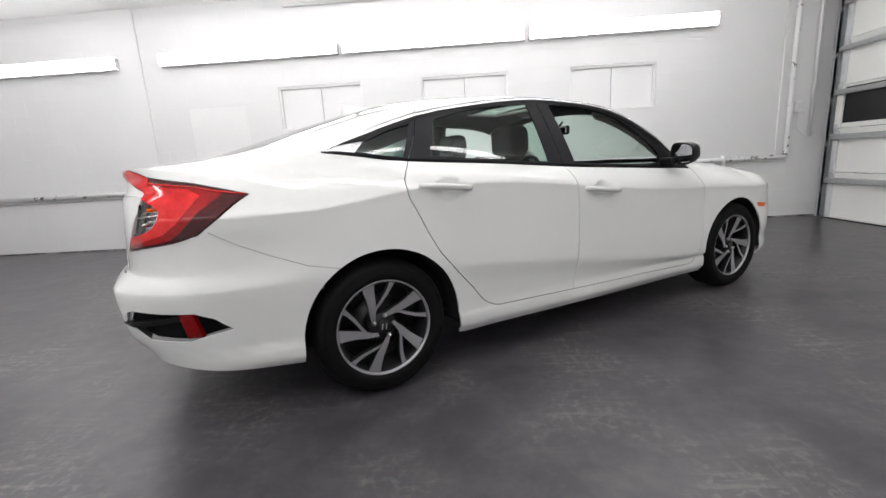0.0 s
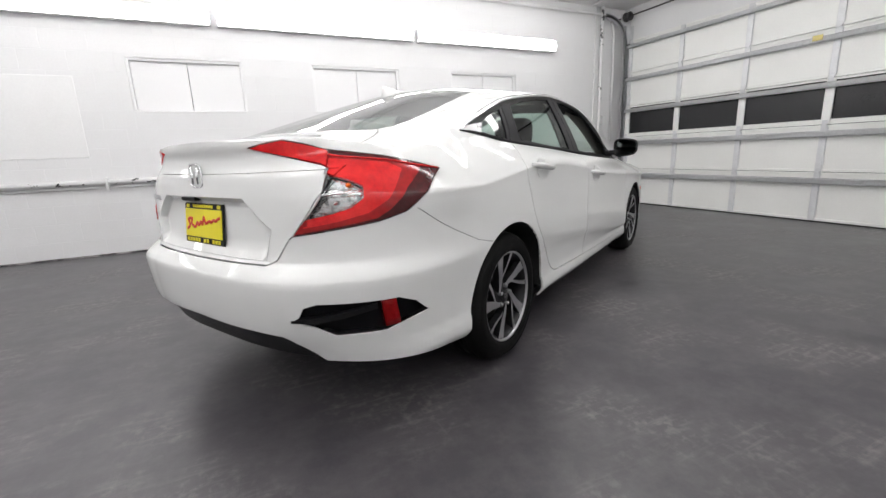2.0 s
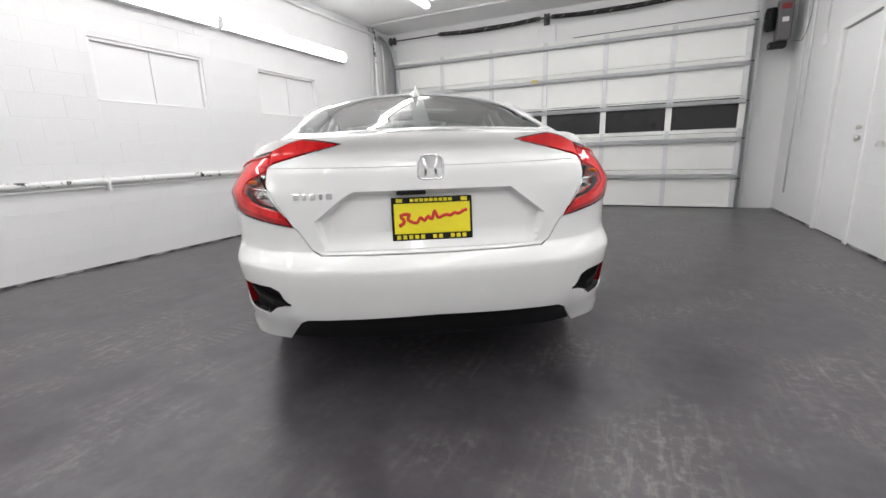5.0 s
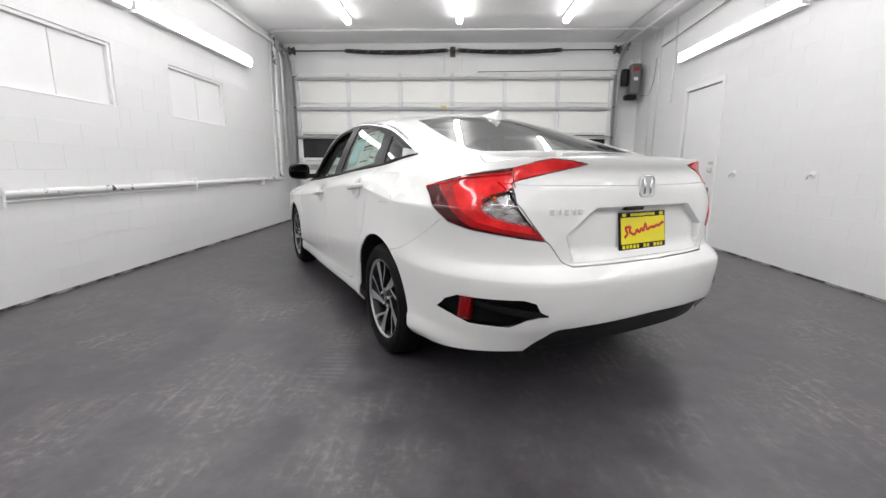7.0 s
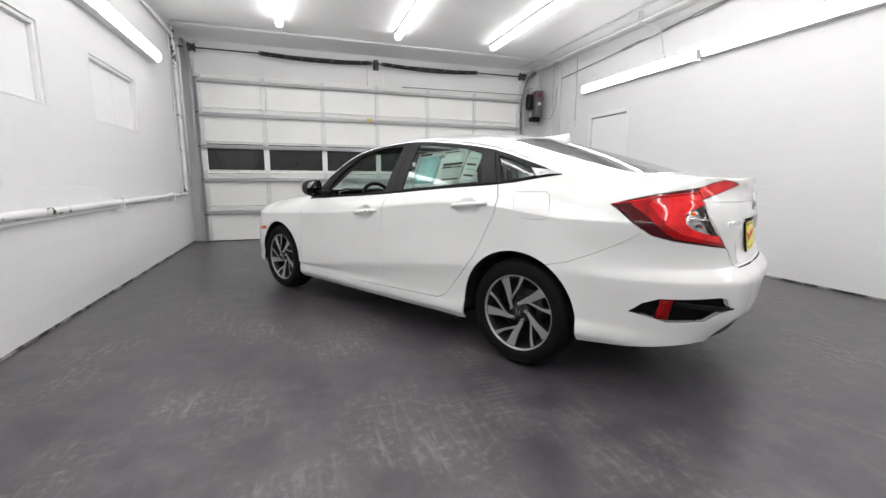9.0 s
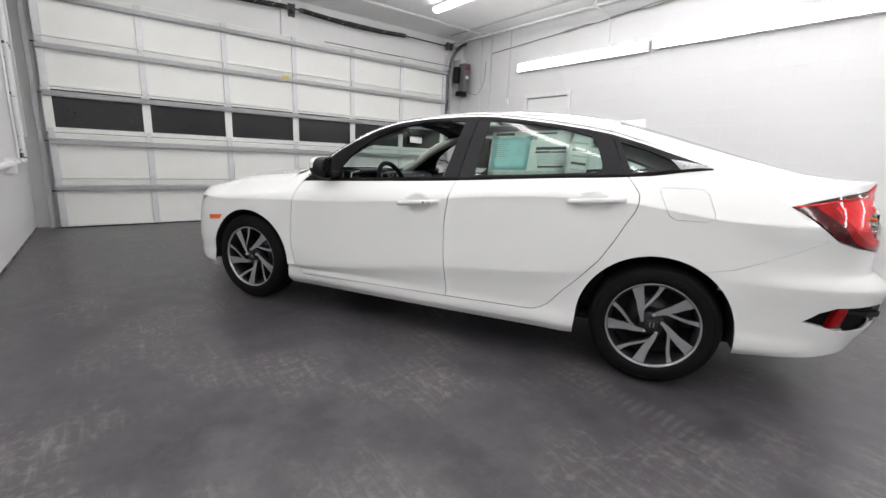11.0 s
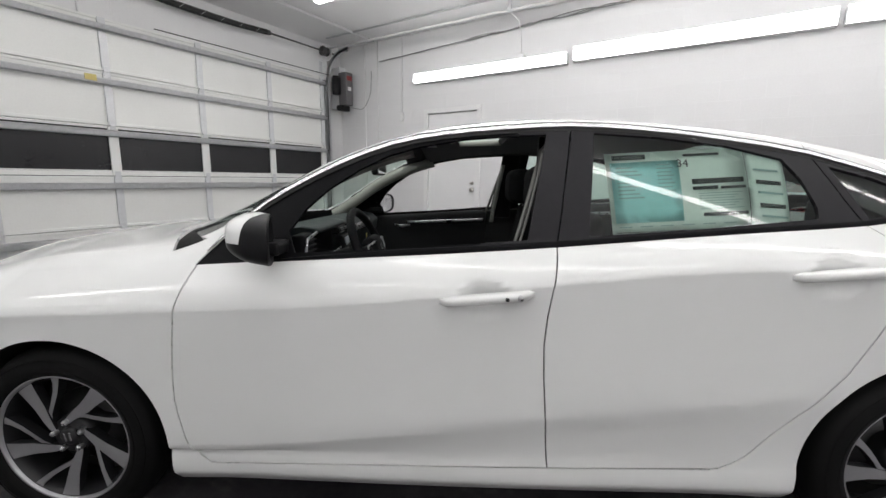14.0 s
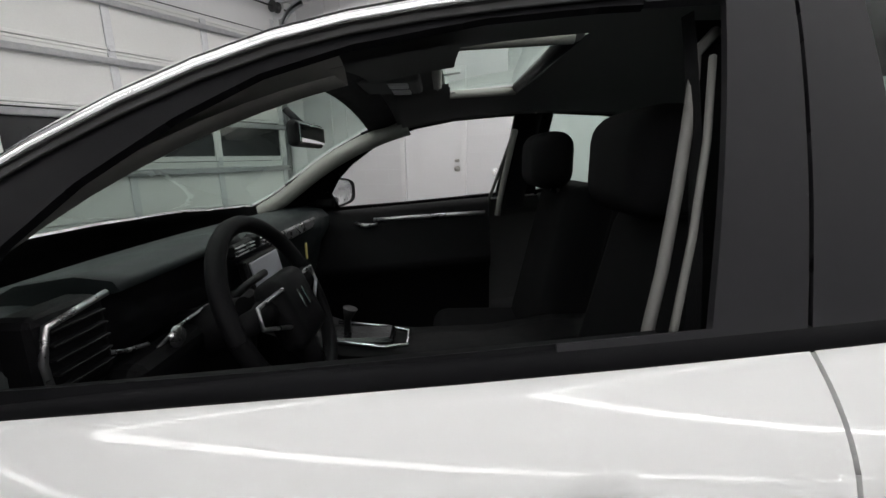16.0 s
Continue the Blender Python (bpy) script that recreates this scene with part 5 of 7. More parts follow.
def strip(line, height, proud, back=0.006, shift=0.0):
    """A moulding that follows a side-view line over the windows."""
    bm = bmesh.new()
    rows_ = []
    for k, (u, z) in enumerate(line):
        p, q = line[max(k - 1, 0)], line[min(k + 1, len(line) - 1)]
        d = Vector((q[0] - p[0], q[1] - p[1])).normalized()
        nu, nz = -d.y, d.x
        if nz < 0:
            nu, nz = -nu, -nz
        taper = min(1.0, 0.35 + min(k, len(line) - 1 - k) * 0.4)
        ring_ = []
        for a, o in ((0, -back), (0, proud * 0.6), (0.25, proud), (0.75, proud), (1, proud * 0.6), (1, -back)):
            uu, zz = u + nu * (a * height * taper + shift), z + nz * (a * height * taper + shift)
            ring_.append(bm.verts.new((uu, glass_v(uu, zz) + o, zz)))
        rows_.append(ring_)
    for a, c in zip(rows_, rows_[1:]):
        for k in range(5):
            bm.faces.new((a[k], a[k + 1], c[k + 1], c[k])).smooth = True
    bm.faces.new(rows_[0]), bm.faces.new(rows_[-1][::-1])
    bmesh.ops.recalc_face_normals(bm, faces=bm.faces[:])
    return bm


def pillow(lo, hi, bevel, segs=4):
    return box(bmesh.new(), lo, hi, bevel, segs)


def arch_v(u, z):
    """Half-width just inside the skin at a wheel arch."""
    if u > U_FRONT:
        x, w, p = (u - U_FRONT) / (float(front_u(z)) - U_FRONT), side_v(U_FRONT, z), SQ_F
    elif u < U_REAR:
        x, w, p = (U_REAR - u) / (U_REAR - float(rear_u(z))), side_v(U_REAR, z), SQ_R
    else:
        x, w, p = 0.0, side_v(u, z), 2.0
    return w * (1 - x ** p) ** (1 / p) - 0.006


def smooth_all(ob):
    ob.data.shade_smooth()
    return ob


M_INT = surface("black interior plastic", (0.008, 0.008, 0.009), 0.55, spec=0.1, vary=0.15, scale=30, bump=0.15, bump_scale=400)
M_DASH = surface("dark soft-touch dash", (0.020, 0.026, 0.027), 0.5, spec=0.3, vary=0.1, scale=20, bump=0.15, bump_scale=300)
M_CLOTH = surface("black seat cloth", (0.009, 0.009, 0.010), 0.9, vary=0.25, scale=12, fine=200, bump=0.3, bump_scale=500, spec=0.15)
M_HEADLINER = surface("dark grey headliner", (0.15, 0.15, 0.15), 0.9, vary=0.08, scale=15, bump=0.2, bump_scale=300)
M_BEIGE = surface("pale grey pillar trim", (0.36, 0.36, 0.33), 0.6, vary=0.05, scale=15)
M_EDGE = surface("grey jamb edge", (0.15, 0.15, 0.14), 0.6, vary=0.05, scale=15)
M_SILVER = surface("satin silver trim", (0.55, 0.55, 0.56), 0.28, metal=0.9, vary=0.06, scale=25)
# the pale base colour paints in the bright reflection on the dashboard screen
M_SCREEN = surface("screen glass with reflection in its colour", (0.50, 0.51, 0.56), 0.3, vary=0.05)
M_TYRE = surface("tyre rubber", (0.006, 0.006, 0.006), 0.65, spec=0.15, vary=0.2, scale=20, bump=0.1, bump_scale=200)
M_ALLOY = surface("machined alloy", (0.42, 0.42, 0.435), 0.30, metal=0.65, vary=0.05, scale=30, fine=150)
M_ALLOY_DARK = surface("dark painted alloy", (0.022, 0.022, 0.024), 0.4, metal=0.3, vary=0.15, scale=20)
M_BRAKE = surface("brake disc steel", (0.07, 0.07, 0.07), 0.4, metal=0.9, vary=0.15, scale=30)
M_MIRROR = surface("mirror glass", (0.85, 0.86, 0.87), 0.01, metal=1.0, vary=0.005)
M_PLATE_Y = surface("yellow dealer plate", (0.82, 0.72, 0.02), 0.35, vary=0.03, scale=20)
M_PLATE_R = surface("red print", (0.62, 0.03, 0.02), 0.4)
M_PAPER = surface("pale green-white label paper", (0.86, 0.91, 0.88), 0.7, vary=0.03, scale=15)
M_CYAN = surface("cyan print", (0.50, 0.86, 0.88), 0.7, vary=0.05, scale=15)
M_INK = surface("dark print", (0.05, 0.06, 0.06), 0.7)
M_INK_PALE = surface("pale print", (0.42, 0.56, 0.56), 0.7)

# mouldings round the side windows
for s in (1, -1):
    part("chrome_moulding", flipped(strip(DLO_TOP[1:-1], 0.014, 0.009), s), M_CHROME, CAR, "bright chrome window moulding")
    part("roof_joint", flipped(strip(DLO_TOP[4:-2], 0.0028, 0.002, shift=0.0155), s), M_RUBBER, CAR, "thin black roof joint")
    part("belt_moulding", flipped(strip(DLO_LOW[1:], 0.020, 0.005, shift=-0.004), s), M_TRIM, CAR, "satin black belt moulding")
    bm = bmesh.new()
    tip = [(-0.172, 1.112), (-0.035, 1.098), (0.020, 1.150), (-0.105, 1.135)]
    a = [bm.verts.new((u, glass_v(u, z) + 0.004, z)) for u, z in tip]
    c = [bm.verts.new((u, glass_v(u, z) - 0.006, z)) for u, z in tip]
    bm.faces.new(a)
    for k in range(4):
        bm.faces.new((a[k], a[(k + 1) % 4], c[(k + 1) % 4], c[k]))
    bmesh.ops.recalc_face_normals(bm, faces=bm.faces[:])
    part("moulding_tip", flipped(bm, s), M_SILVER, CAR, "grey metal window tip")
    # cover over the roof's joint beside the doors, door seals
    part("door_seal", flipped(strip(DLO_TOP[2:-2], -0.012, 0.001), s), M_RUBBER, CAR, "black rubber seal")
    # handles
    for u0, u1, z0, z1, keyed in ((1.468, 1.192, 0.826, 0.853, True), (0.480, 0.200, 0.915, 0.944, False)):
        bm = bmesh.new()
        rings = []
        for k in range(15):
            f = k / 14
            u, z = u0 + (u1 - u0) * f, z0 + (z1 - z0) * f
            v0 = float(half_width(u)) - 0.002
            lift = 0.040 * (1 - abs(2 * f - 1) ** 5) ** 0.8 + 0.0005
            h = (0.0135 if 0.02 < f < 0.98 else 0.007) * (1.0 + 0.15 * math.sin(math.pi * f)) if keyed or f < 0.8 else 0.013 * (1.25 - f * 0.4)
            rings.append([bm.verts.new((u, v0 + lift * dv, z + h * dz)) for dv, dz in ((0, 0.9), (0.6, 1.0), (0.95, 0.75), (1.0, 0.1), (0.9, -0.6), (0.55, -0.95), (0, -0.9))])
        for a, c in zip(rings, rings[1:]):
            for k in range(6):
                bm.faces.new((a[k], a[k + 1], c[k + 1], c[k])).smooth = True
        bm.faces.new(rings[0]), bm.faces.new(rings[-1][::-1])
        bmesh.ops.recalc_face_normals(bm, faces=bm.faces[:])
        hd = part("door_handle", flipped(bm, s), M_PAINT, CAR)
        if keyed and s > 0:
            lock = lathe([(0, 0.004), (0.008, 0.004), (0.010, 0.0)], 16)
            bmesh.ops.translate(lock, vec=(1.238, float(half_width(1.2)) + 0.0325, 0.849), verts=lock.verts[:])
            part("lock_cylinder", lock, M_SILVER, hd, "silver key lock")
            dot = lathe([(0, 0.003), (0.0055, 0.003), (0.006, 0.0)], 14)
            bmesh.ops.translate(dot, vec=(1.275, float(half_width(1.2)) + 0.0375, 0.846), verts=dot.verts[:])
            part("sensor", dot, M_BLACK, hd, "black sensor dot")
    # mirrors
    def shell_ring(bm, u, f, scale=1.0):
        sc = scale * ((1 - max(0, f - 0.25) ** 2.2 * 1.25) ** 0.6 if f < 0.98 else 0.25)
        out = []
        for j in range(28):
            a = 2 * math.pi * j / 28
            ca, sa = math.cos(a), math.sin(a)
            pv, pz = math.copysign(abs(ca) ** 0.55, ca), math.copysign(abs(sa) ** 0.6, sa)
            out.append(bm.verts.new((u - 0.036 * pv * (1 - 0.8 * f), 0.942 + 0.098 * pv * sc - 0.012 * f, 1.002 + 0.068 * pz * sc * (1 - 0.14 * pv) + 0.016 * f)))
        return out

    def skinned(bm, rings):
        for a, c in zip(rings, rings[1:]):
            for k in range(28):
                bm.faces.new((a[k], a[(k + 1) % 28], c[(k + 1) % 28], c[k])).smooth = True
        bmesh.ops.recalc_face_normals(bm, faces=bm.faces[:])
        return bm

    def sliced(bm, co, no):
        bmesh.ops.bisect_plane(bm, geom=bm.verts[:] + bm.edges[:] + bm.faces[:], plane_co=co, plane_no=no, clear_outer=True)
        return bm
    bm = bmesh.new()
    rings = [shell_ring(bm, 1.938 + 0.115 * k / 12, k / 12) for k in range(13)]
    bm.faces.new(rings[-1])
    skinned(bm, rings)
    low, back_shell = bm.copy(), bm.copy()
    sliced(sliced(bm, (2.0, 0, 1.004), (0, 0, -1)), (1.982, 0, 1.004), (-1, 0, -0.25))
    sliced(low, (2.0, 0, 1.0035), (0, 0, 1))
    sliced(sliced(back_shell, (2.0, 0, 1.0035), (0, 0, -1)), (1.9815, 0, 1.004), (1, 0, 0.25))
    mr = part("door_mirror", flipped(bm, s), M_PAINT, CAR, "white mirror cap over a black base")
    part("mirror_base", flipped(low, s), M_BLACK, mr, "black lower housing")
    part("mirror_shell", flipped(back_shell, s), M_BLACK, mr, "black rear housing")
    bz = bmesh.new()
    part("bezel", flipped(skinned(bz, [shell_ring(bz, 1.938 + du, 0.0, scl) for scl, du in ((1.0, 0.0), (0.95, -0.005), (0.88, 0.002), (0.87, 0.014))]), s), M_BLACK, mr, "black bezel")
    gl = bmesh.new()
    gl.faces.new(shell_ring(gl, 1.946, 0.0, 0.885))
    bmesh.ops.solidify(gl, geom=gl.faces[:], thickness=0.002)
    bmesh.ops.recalc_face_normals(gl, faces=gl.faces[:])
    part("mirror_glass", flipped(gl, s), M_MIRROR, mr, "mirror glass")
    part("mirror_foot", flipped(boxes(((1.945, 0.775, 0.945), (2.03, 0.875, 0.985)), bevel=0.012, segs=3), s), M_BLACK, mr, "black foot")
    part("mirror_sail", flipped(boxes(((1.945, 0.785, 0.945), (2.10, 0.802, 0.985)), bevel=0.006), s), M_BLACK, mr, "black triangular mount")
    # bumper pockets: fin and reflector
    bm = bmesh.new()

    def at(v, z, out):
        q = math.asin(min((v / (float(half_width(U_REAR)) - side_inset(U_REAR, z))) ** (SQ_R / 2), 1))
        u, vv = skin("r", q, z)
        n = Vector((-math.cos(q) ** 1.2, math.sin(q) ** 1.2, 0)).normalized()
        return Vector((u, vv, z)) + n * out
    fin = [(0.548, 0.474, 0.004), (0.62, 0.478, 0.010), (0.70, 0.488, 0.0), (0.775, 0.503, -0.016)]
    top_, bot_ = [], []
    for v, z, o in fin:
        hh = 0.004 + 0.006 * (v > 0.6)
        top_.append((bm.verts.new(at(v, z + hh, o)), bm.verts.new(at(v, z + hh, o - 0.03))))
        bot_.append((bm.verts.new(at(v, z - hh, o)), bm.verts.new(at(v, z - hh, o - 0.03))))
    for k in range(3):
        bm.faces.new((top_[k][0], top_[k + 1][0], bot_[k + 1][0], bot_[k][0]))
        bm.faces.new((top_[k][1], top_[k + 1][1], top_[k + 1][0], top_[k][0]))
        bm.faces.new((bot_[k][0], bot_[k + 1][0], bot_[k + 1][1], bot_[k][1]))
    bmesh.ops.recalc_face_normals(bm, faces=bm.faces[:])
    part("pocket_fin", flipped(bm, s), M_BLACK, CAR, "black blade in the bumper pocket")
    bm = bmesh.new()
    grid_ = [[bm.verts.new(at(0.785 + 0.026 * i / 3 - 0.004 * j / 4, 0.424 + 0.102 * j / 4, -0.004)) for i in range(4)] for j in range(5)]
    back_ = [[bm.verts.new(at(0.785 + 0.026 * i / 3 - 0.004 * j / 4, 0.424 + 0.102 * j / 4, -0.03)) for i in (0, 3)] for j in (0, 4)]
    for j in range(4):
        for i in range(3):
            bm.faces.new((grid_[j][i], grid_[j][i + 1], grid_[j + 1][i + 1], grid_[j + 1][i])).smooth = True
    bm.faces.new((grid_[0][0], grid_[1][0], grid_[2][0], grid_[3][0], grid_[4][0], back_[1][0], back_[0][0]))
    bm.faces.new((grid_[0][3], back_[0][1], back_[1][1], grid_[4][3], grid_[3][3], grid_[2][3], grid_[1][3]))
    bm.faces.new((grid_[0][0], back_[0][0], back_[0][1], grid_[0][3], grid_[0][2], grid_[0][1]))
    bm.faces.new((grid_[4][0], grid_[4][1], grid_[4][2], grid_[4][3], back_[1][1], back_[1][0]))
    bmesh.ops.recalc_face_normals(bm, faces=bm.faces[:])
    part("reflector", flipped(bm, s), M_REFLECTOR, CAR, "red rear reflector")
    # arch liners
    for cu, cz, r in ((0.012, 0.318, 0.3665), (2.685, 0.312, 0.3605)):
        bm = bmesh.new()
        rows_ = [[bm.verts.new((cu + r * math.cos(a), v or arch_v(cu + r * math.cos(a), cz + r * math.sin(a)), cz + r * math.sin(a))) for a in (math.pi * (-0.04 + 1.08 * k / 24) for k in range(25))] for v in (0.50, None)]
        for k in range(24):
            bm.faces.new((rows_[0][k], rows_[0][k + 1], rows_[1][k + 1], rows_[1][k])).smooth = True
        bm.faces.new(rows_[0])
        part("arch_liner", flipped(bm, s), M_LINER, CAR, "black wheel arch liner")

# rear badge, model name as plain bars, plate
plate = part("number_plate", boxes(((-0.9915, -0.152, 0.697), (-0.983, 0.152, 0.859)), bevel=0.003), M_BLACK, CAR, "yellow dealer plate in a black frame")
plate.matrix_basis = Matrix.Translation((-0.983, 0, 0.70)) @ Matrix.Rotation(radians(7), 4, "Y") @ Matrix.Translation((0.9915, 0, -0.70))
part("plate_face", boxes(((-0.9945, -0.143, 0.722), (-0.990, 0.143, 0.836)), bevel=0.001), M_PLATE_Y, plate, "yellow plate face")
bm = bmesh.new()
word = [(0.125, 0.752), (0.105, 0.768), (0.118, 0.792), (0.085, 0.795), (0.092, 0.776), (0.060, 0.762), (0.045, 0.782), (0.030, 0.770), (0.015, 0.786), (0.002, 0.774), (-0.010, 0.806), (-0.022, 0.780), (-0.040, 0.786), (-0.056, 0.790), (-0.068, 0.786), (-0.085, 0.796), (-0.100, 0.792), (-0.118, 0.802), (-0.134, 0.806)]
tube(bm, smooth_line(word, 3) and [(-0.9948, y, z) for y, z in smooth_line(word, 3)], 0.0068, 6)
bmesh.ops.scale(bm, vec=(0.3, 1, 1), verts=bm.verts[:], space=Matrix.Translation((0.9948, 0, 0)))
part("red_script", bm, M_PLATE_R, plate, "red scrawled stroke")
for k in range(12):
    if k in (5, 8):
        continue
    y = 0.128 - 0.0225 * k
    part("print_bar", boxes(((-0.9935, y - 0.0075, 0.702), (-0.990, y + 0.0075, 0.717)), bevel=0.0008), M_PLATE_Y, plate, "yellow print bar")
for k in range(9):
    y = 0.075 - 0.018 * k
    part("print_bar", boxes(((-0.9935, y - 0.007, 0.841), (-0.990, y + 0.007, 0.853)), bevel=0.0008), M_PLATE_Y, plate, "yellow print bar")
for y in (0.122, -0.122):
    part("print_bar", boxes(((-0.9935, y - 0.012, 0.840), (-0.990, y + 0.012, 0.854)), bevel=0.0008), M_PLATE_Y, plate, "yellow print bar")
part("lid_switch", boxes(((-0.985, 0.02, 0.868), (-0.955, 0.13, 0.884)), bevel=0.004), M_BLACK, CAR, "black boot release")
bm = bmesh.new()
ringpts = [(0.046 * math.copysign(abs(math.cos(a)) ** 0.45, math.cos(a)) * (1 - 0.10 * math.sin(a)), 0.967 + 0.044 * math.copysign(abs(math.sin(a)) ** 0.45, math.sin(a))) for a in (2 * math.pi * k / 40 for k in range(41))]
tube(bm, [(-0.9735 - 0.02 * (0.967 - z), y, z) for y, z in ringpts], 0.0042, 8, caps=False)
emb = part("rear_emblem", bm, M_CHROME, CAR, "chrome emblem of plain bars in a ring")
for sgn in (1, -1):
    part("emblem_bar", bar([(-0.974, sgn * 0.026, 1.000), (-0.977, sgn * 0.017, 0.967), (-0.976, sgn * 0.020, 0.934)], 0.0062, 8), M_CHROME, emb)
part("emblem_back", prism([(y * 0.93, 0.967 + (z - 0.967) * 0.93) for y, z in ringpts[:-1]], 0.002), M_PAINT, emb).matrix_local = Matrix.Translation((-0.969, 0, 0)) @ Matrix.Rotation(math.pi / 2, 4, "Z")
for k in range(5):
    y = 0.500 - 0.031 * k
    q = math.asin((y / (float(half_width(U_REAR)) - side_inset(U_REAR, 0.87))) ** (SQ_R / 2))
    uu = skin("r", q, 0.872)[0]
    part("badge_bar", boxes(((uu - 0.004, y - (0.011 if k % 2 == 0 else 0.007), 0.861), (uu + 0.004, y + (0.011 if k % 2 == 0 else 0.007), 0.883)), bevel=0.0015), M_CHROME, CAR, "small chrome badge bar")

# shark fin aerial
bm = bmesh.new()
rows_ = []
for k in range(9):
    f = k / 8
    u = 0.345 - 0.215 * f
    hgt = 0.006 + 0.064 * f ** 1.5 if f < 0.86 else 0.06 - (f - 0.86) * 0.25
    wd = 0.004 + 0.028 * math.sin(math.pi * min(f * 0.75 + 0.1, 1))
    zb = roof_height(u, 0) - 0.003
    rows_.append([bm.verts.new((u - 0.02 * hh * (f < 0.9), y * wd, zb + hgt * hh)) for y, hh in ((-1, 0), (-0.55, 0.35), (-0.16, 0.9), (0, 1), (0.16, 0.9), (0.55, 0.35), (1, 0))])
for a, c in zip(rows_, rows_[1:]):
    for k in range(6):
        bm.faces.new((a[k], a[k + 1], c[k + 1], c[k])).smooth = True
bm.faces.new(rows_[-1])
bmesh.ops.recalc_face_normals(bm, faces=bm.faces[:])
part("aerial", bm, M_PAINT, CAR, "white shark fin aerial")

# underside and inner dark shell behind the panel gaps
part("underbody", boxes(((-0.45, -0.60, 0.20), (3.20, 0.60, 0.25)), ((-0.85, -0.50, 0.36), (-0.42, 0.50, 0.60)), ((2.95, -0.55, 0.24), (3.3, 0.55, 0.6)), ((0.42, -0.80, 0.20), (2.28, 0.80, 0.24)), bevel=0.02), M_NEAR_BLACK, CAR, "black underbody")
pos, polys, keep = [], [], {}
for i in range(NS):
    for k in range(NL):
        p = Vector(GRID[i, k]) - Vector(NORMALS[i, k]) * 0.014
        keep[i, k] = p
for s in (1, -1):
    idx = {}
    for i in range(NS - 1):
        for k in range(NL - 1):
            c = (GRID[i, k] + GRID[i + 1, k + 1]) / 2
            u, v, z = c
            if u < -0.45 and inside(LAMP, ARC[i], z) or (u < -0.85 and v < 0.46 and 0.64 < z < 0.91):
                continue
            if k < N_SKIRT - 1:
                if math.hypot(u - 0.012, z - 0.318) < 0.385 or math.hypot(u - 2.685, z - 0.312) < 0.38 or (u < -0.45 and z < 0.56) or (z < 0.40 and (u < 0.45 or u > 2.25)):
                    continue
            elif inside(DLO, u, z) or (inside([(a * 1.0 - 0.01, b + 0.02) for a, b in REAR_GLASS], u, v) and k >= N_SKIRT + N_GLASS - 1) or inside(SCREEN, u, v) or inside(SUNROOF, u, v):
                continue
            q = []
            for a, b in ((i, k), (i + 1, k), (i + 1, k + 1), (i, k + 1)):
                if (a, b) not in idx:
                    idx[a, b] = len(pos)
                    pos.append((keep[a, b].x, keep[a, b].y * s, keep[a, b].z))
                q.append(idx[a, b])
            polys.append(tuple(q))
me = bpy.data.meshes.new("inner_shell")
me.from_pydata(pos, [], polys)
me.materials.append(M_SHELL)
inner = new("inner_shell", me)
inner.parent = CAR
inner["label"] = "grey inner shell behind the panel gaps"


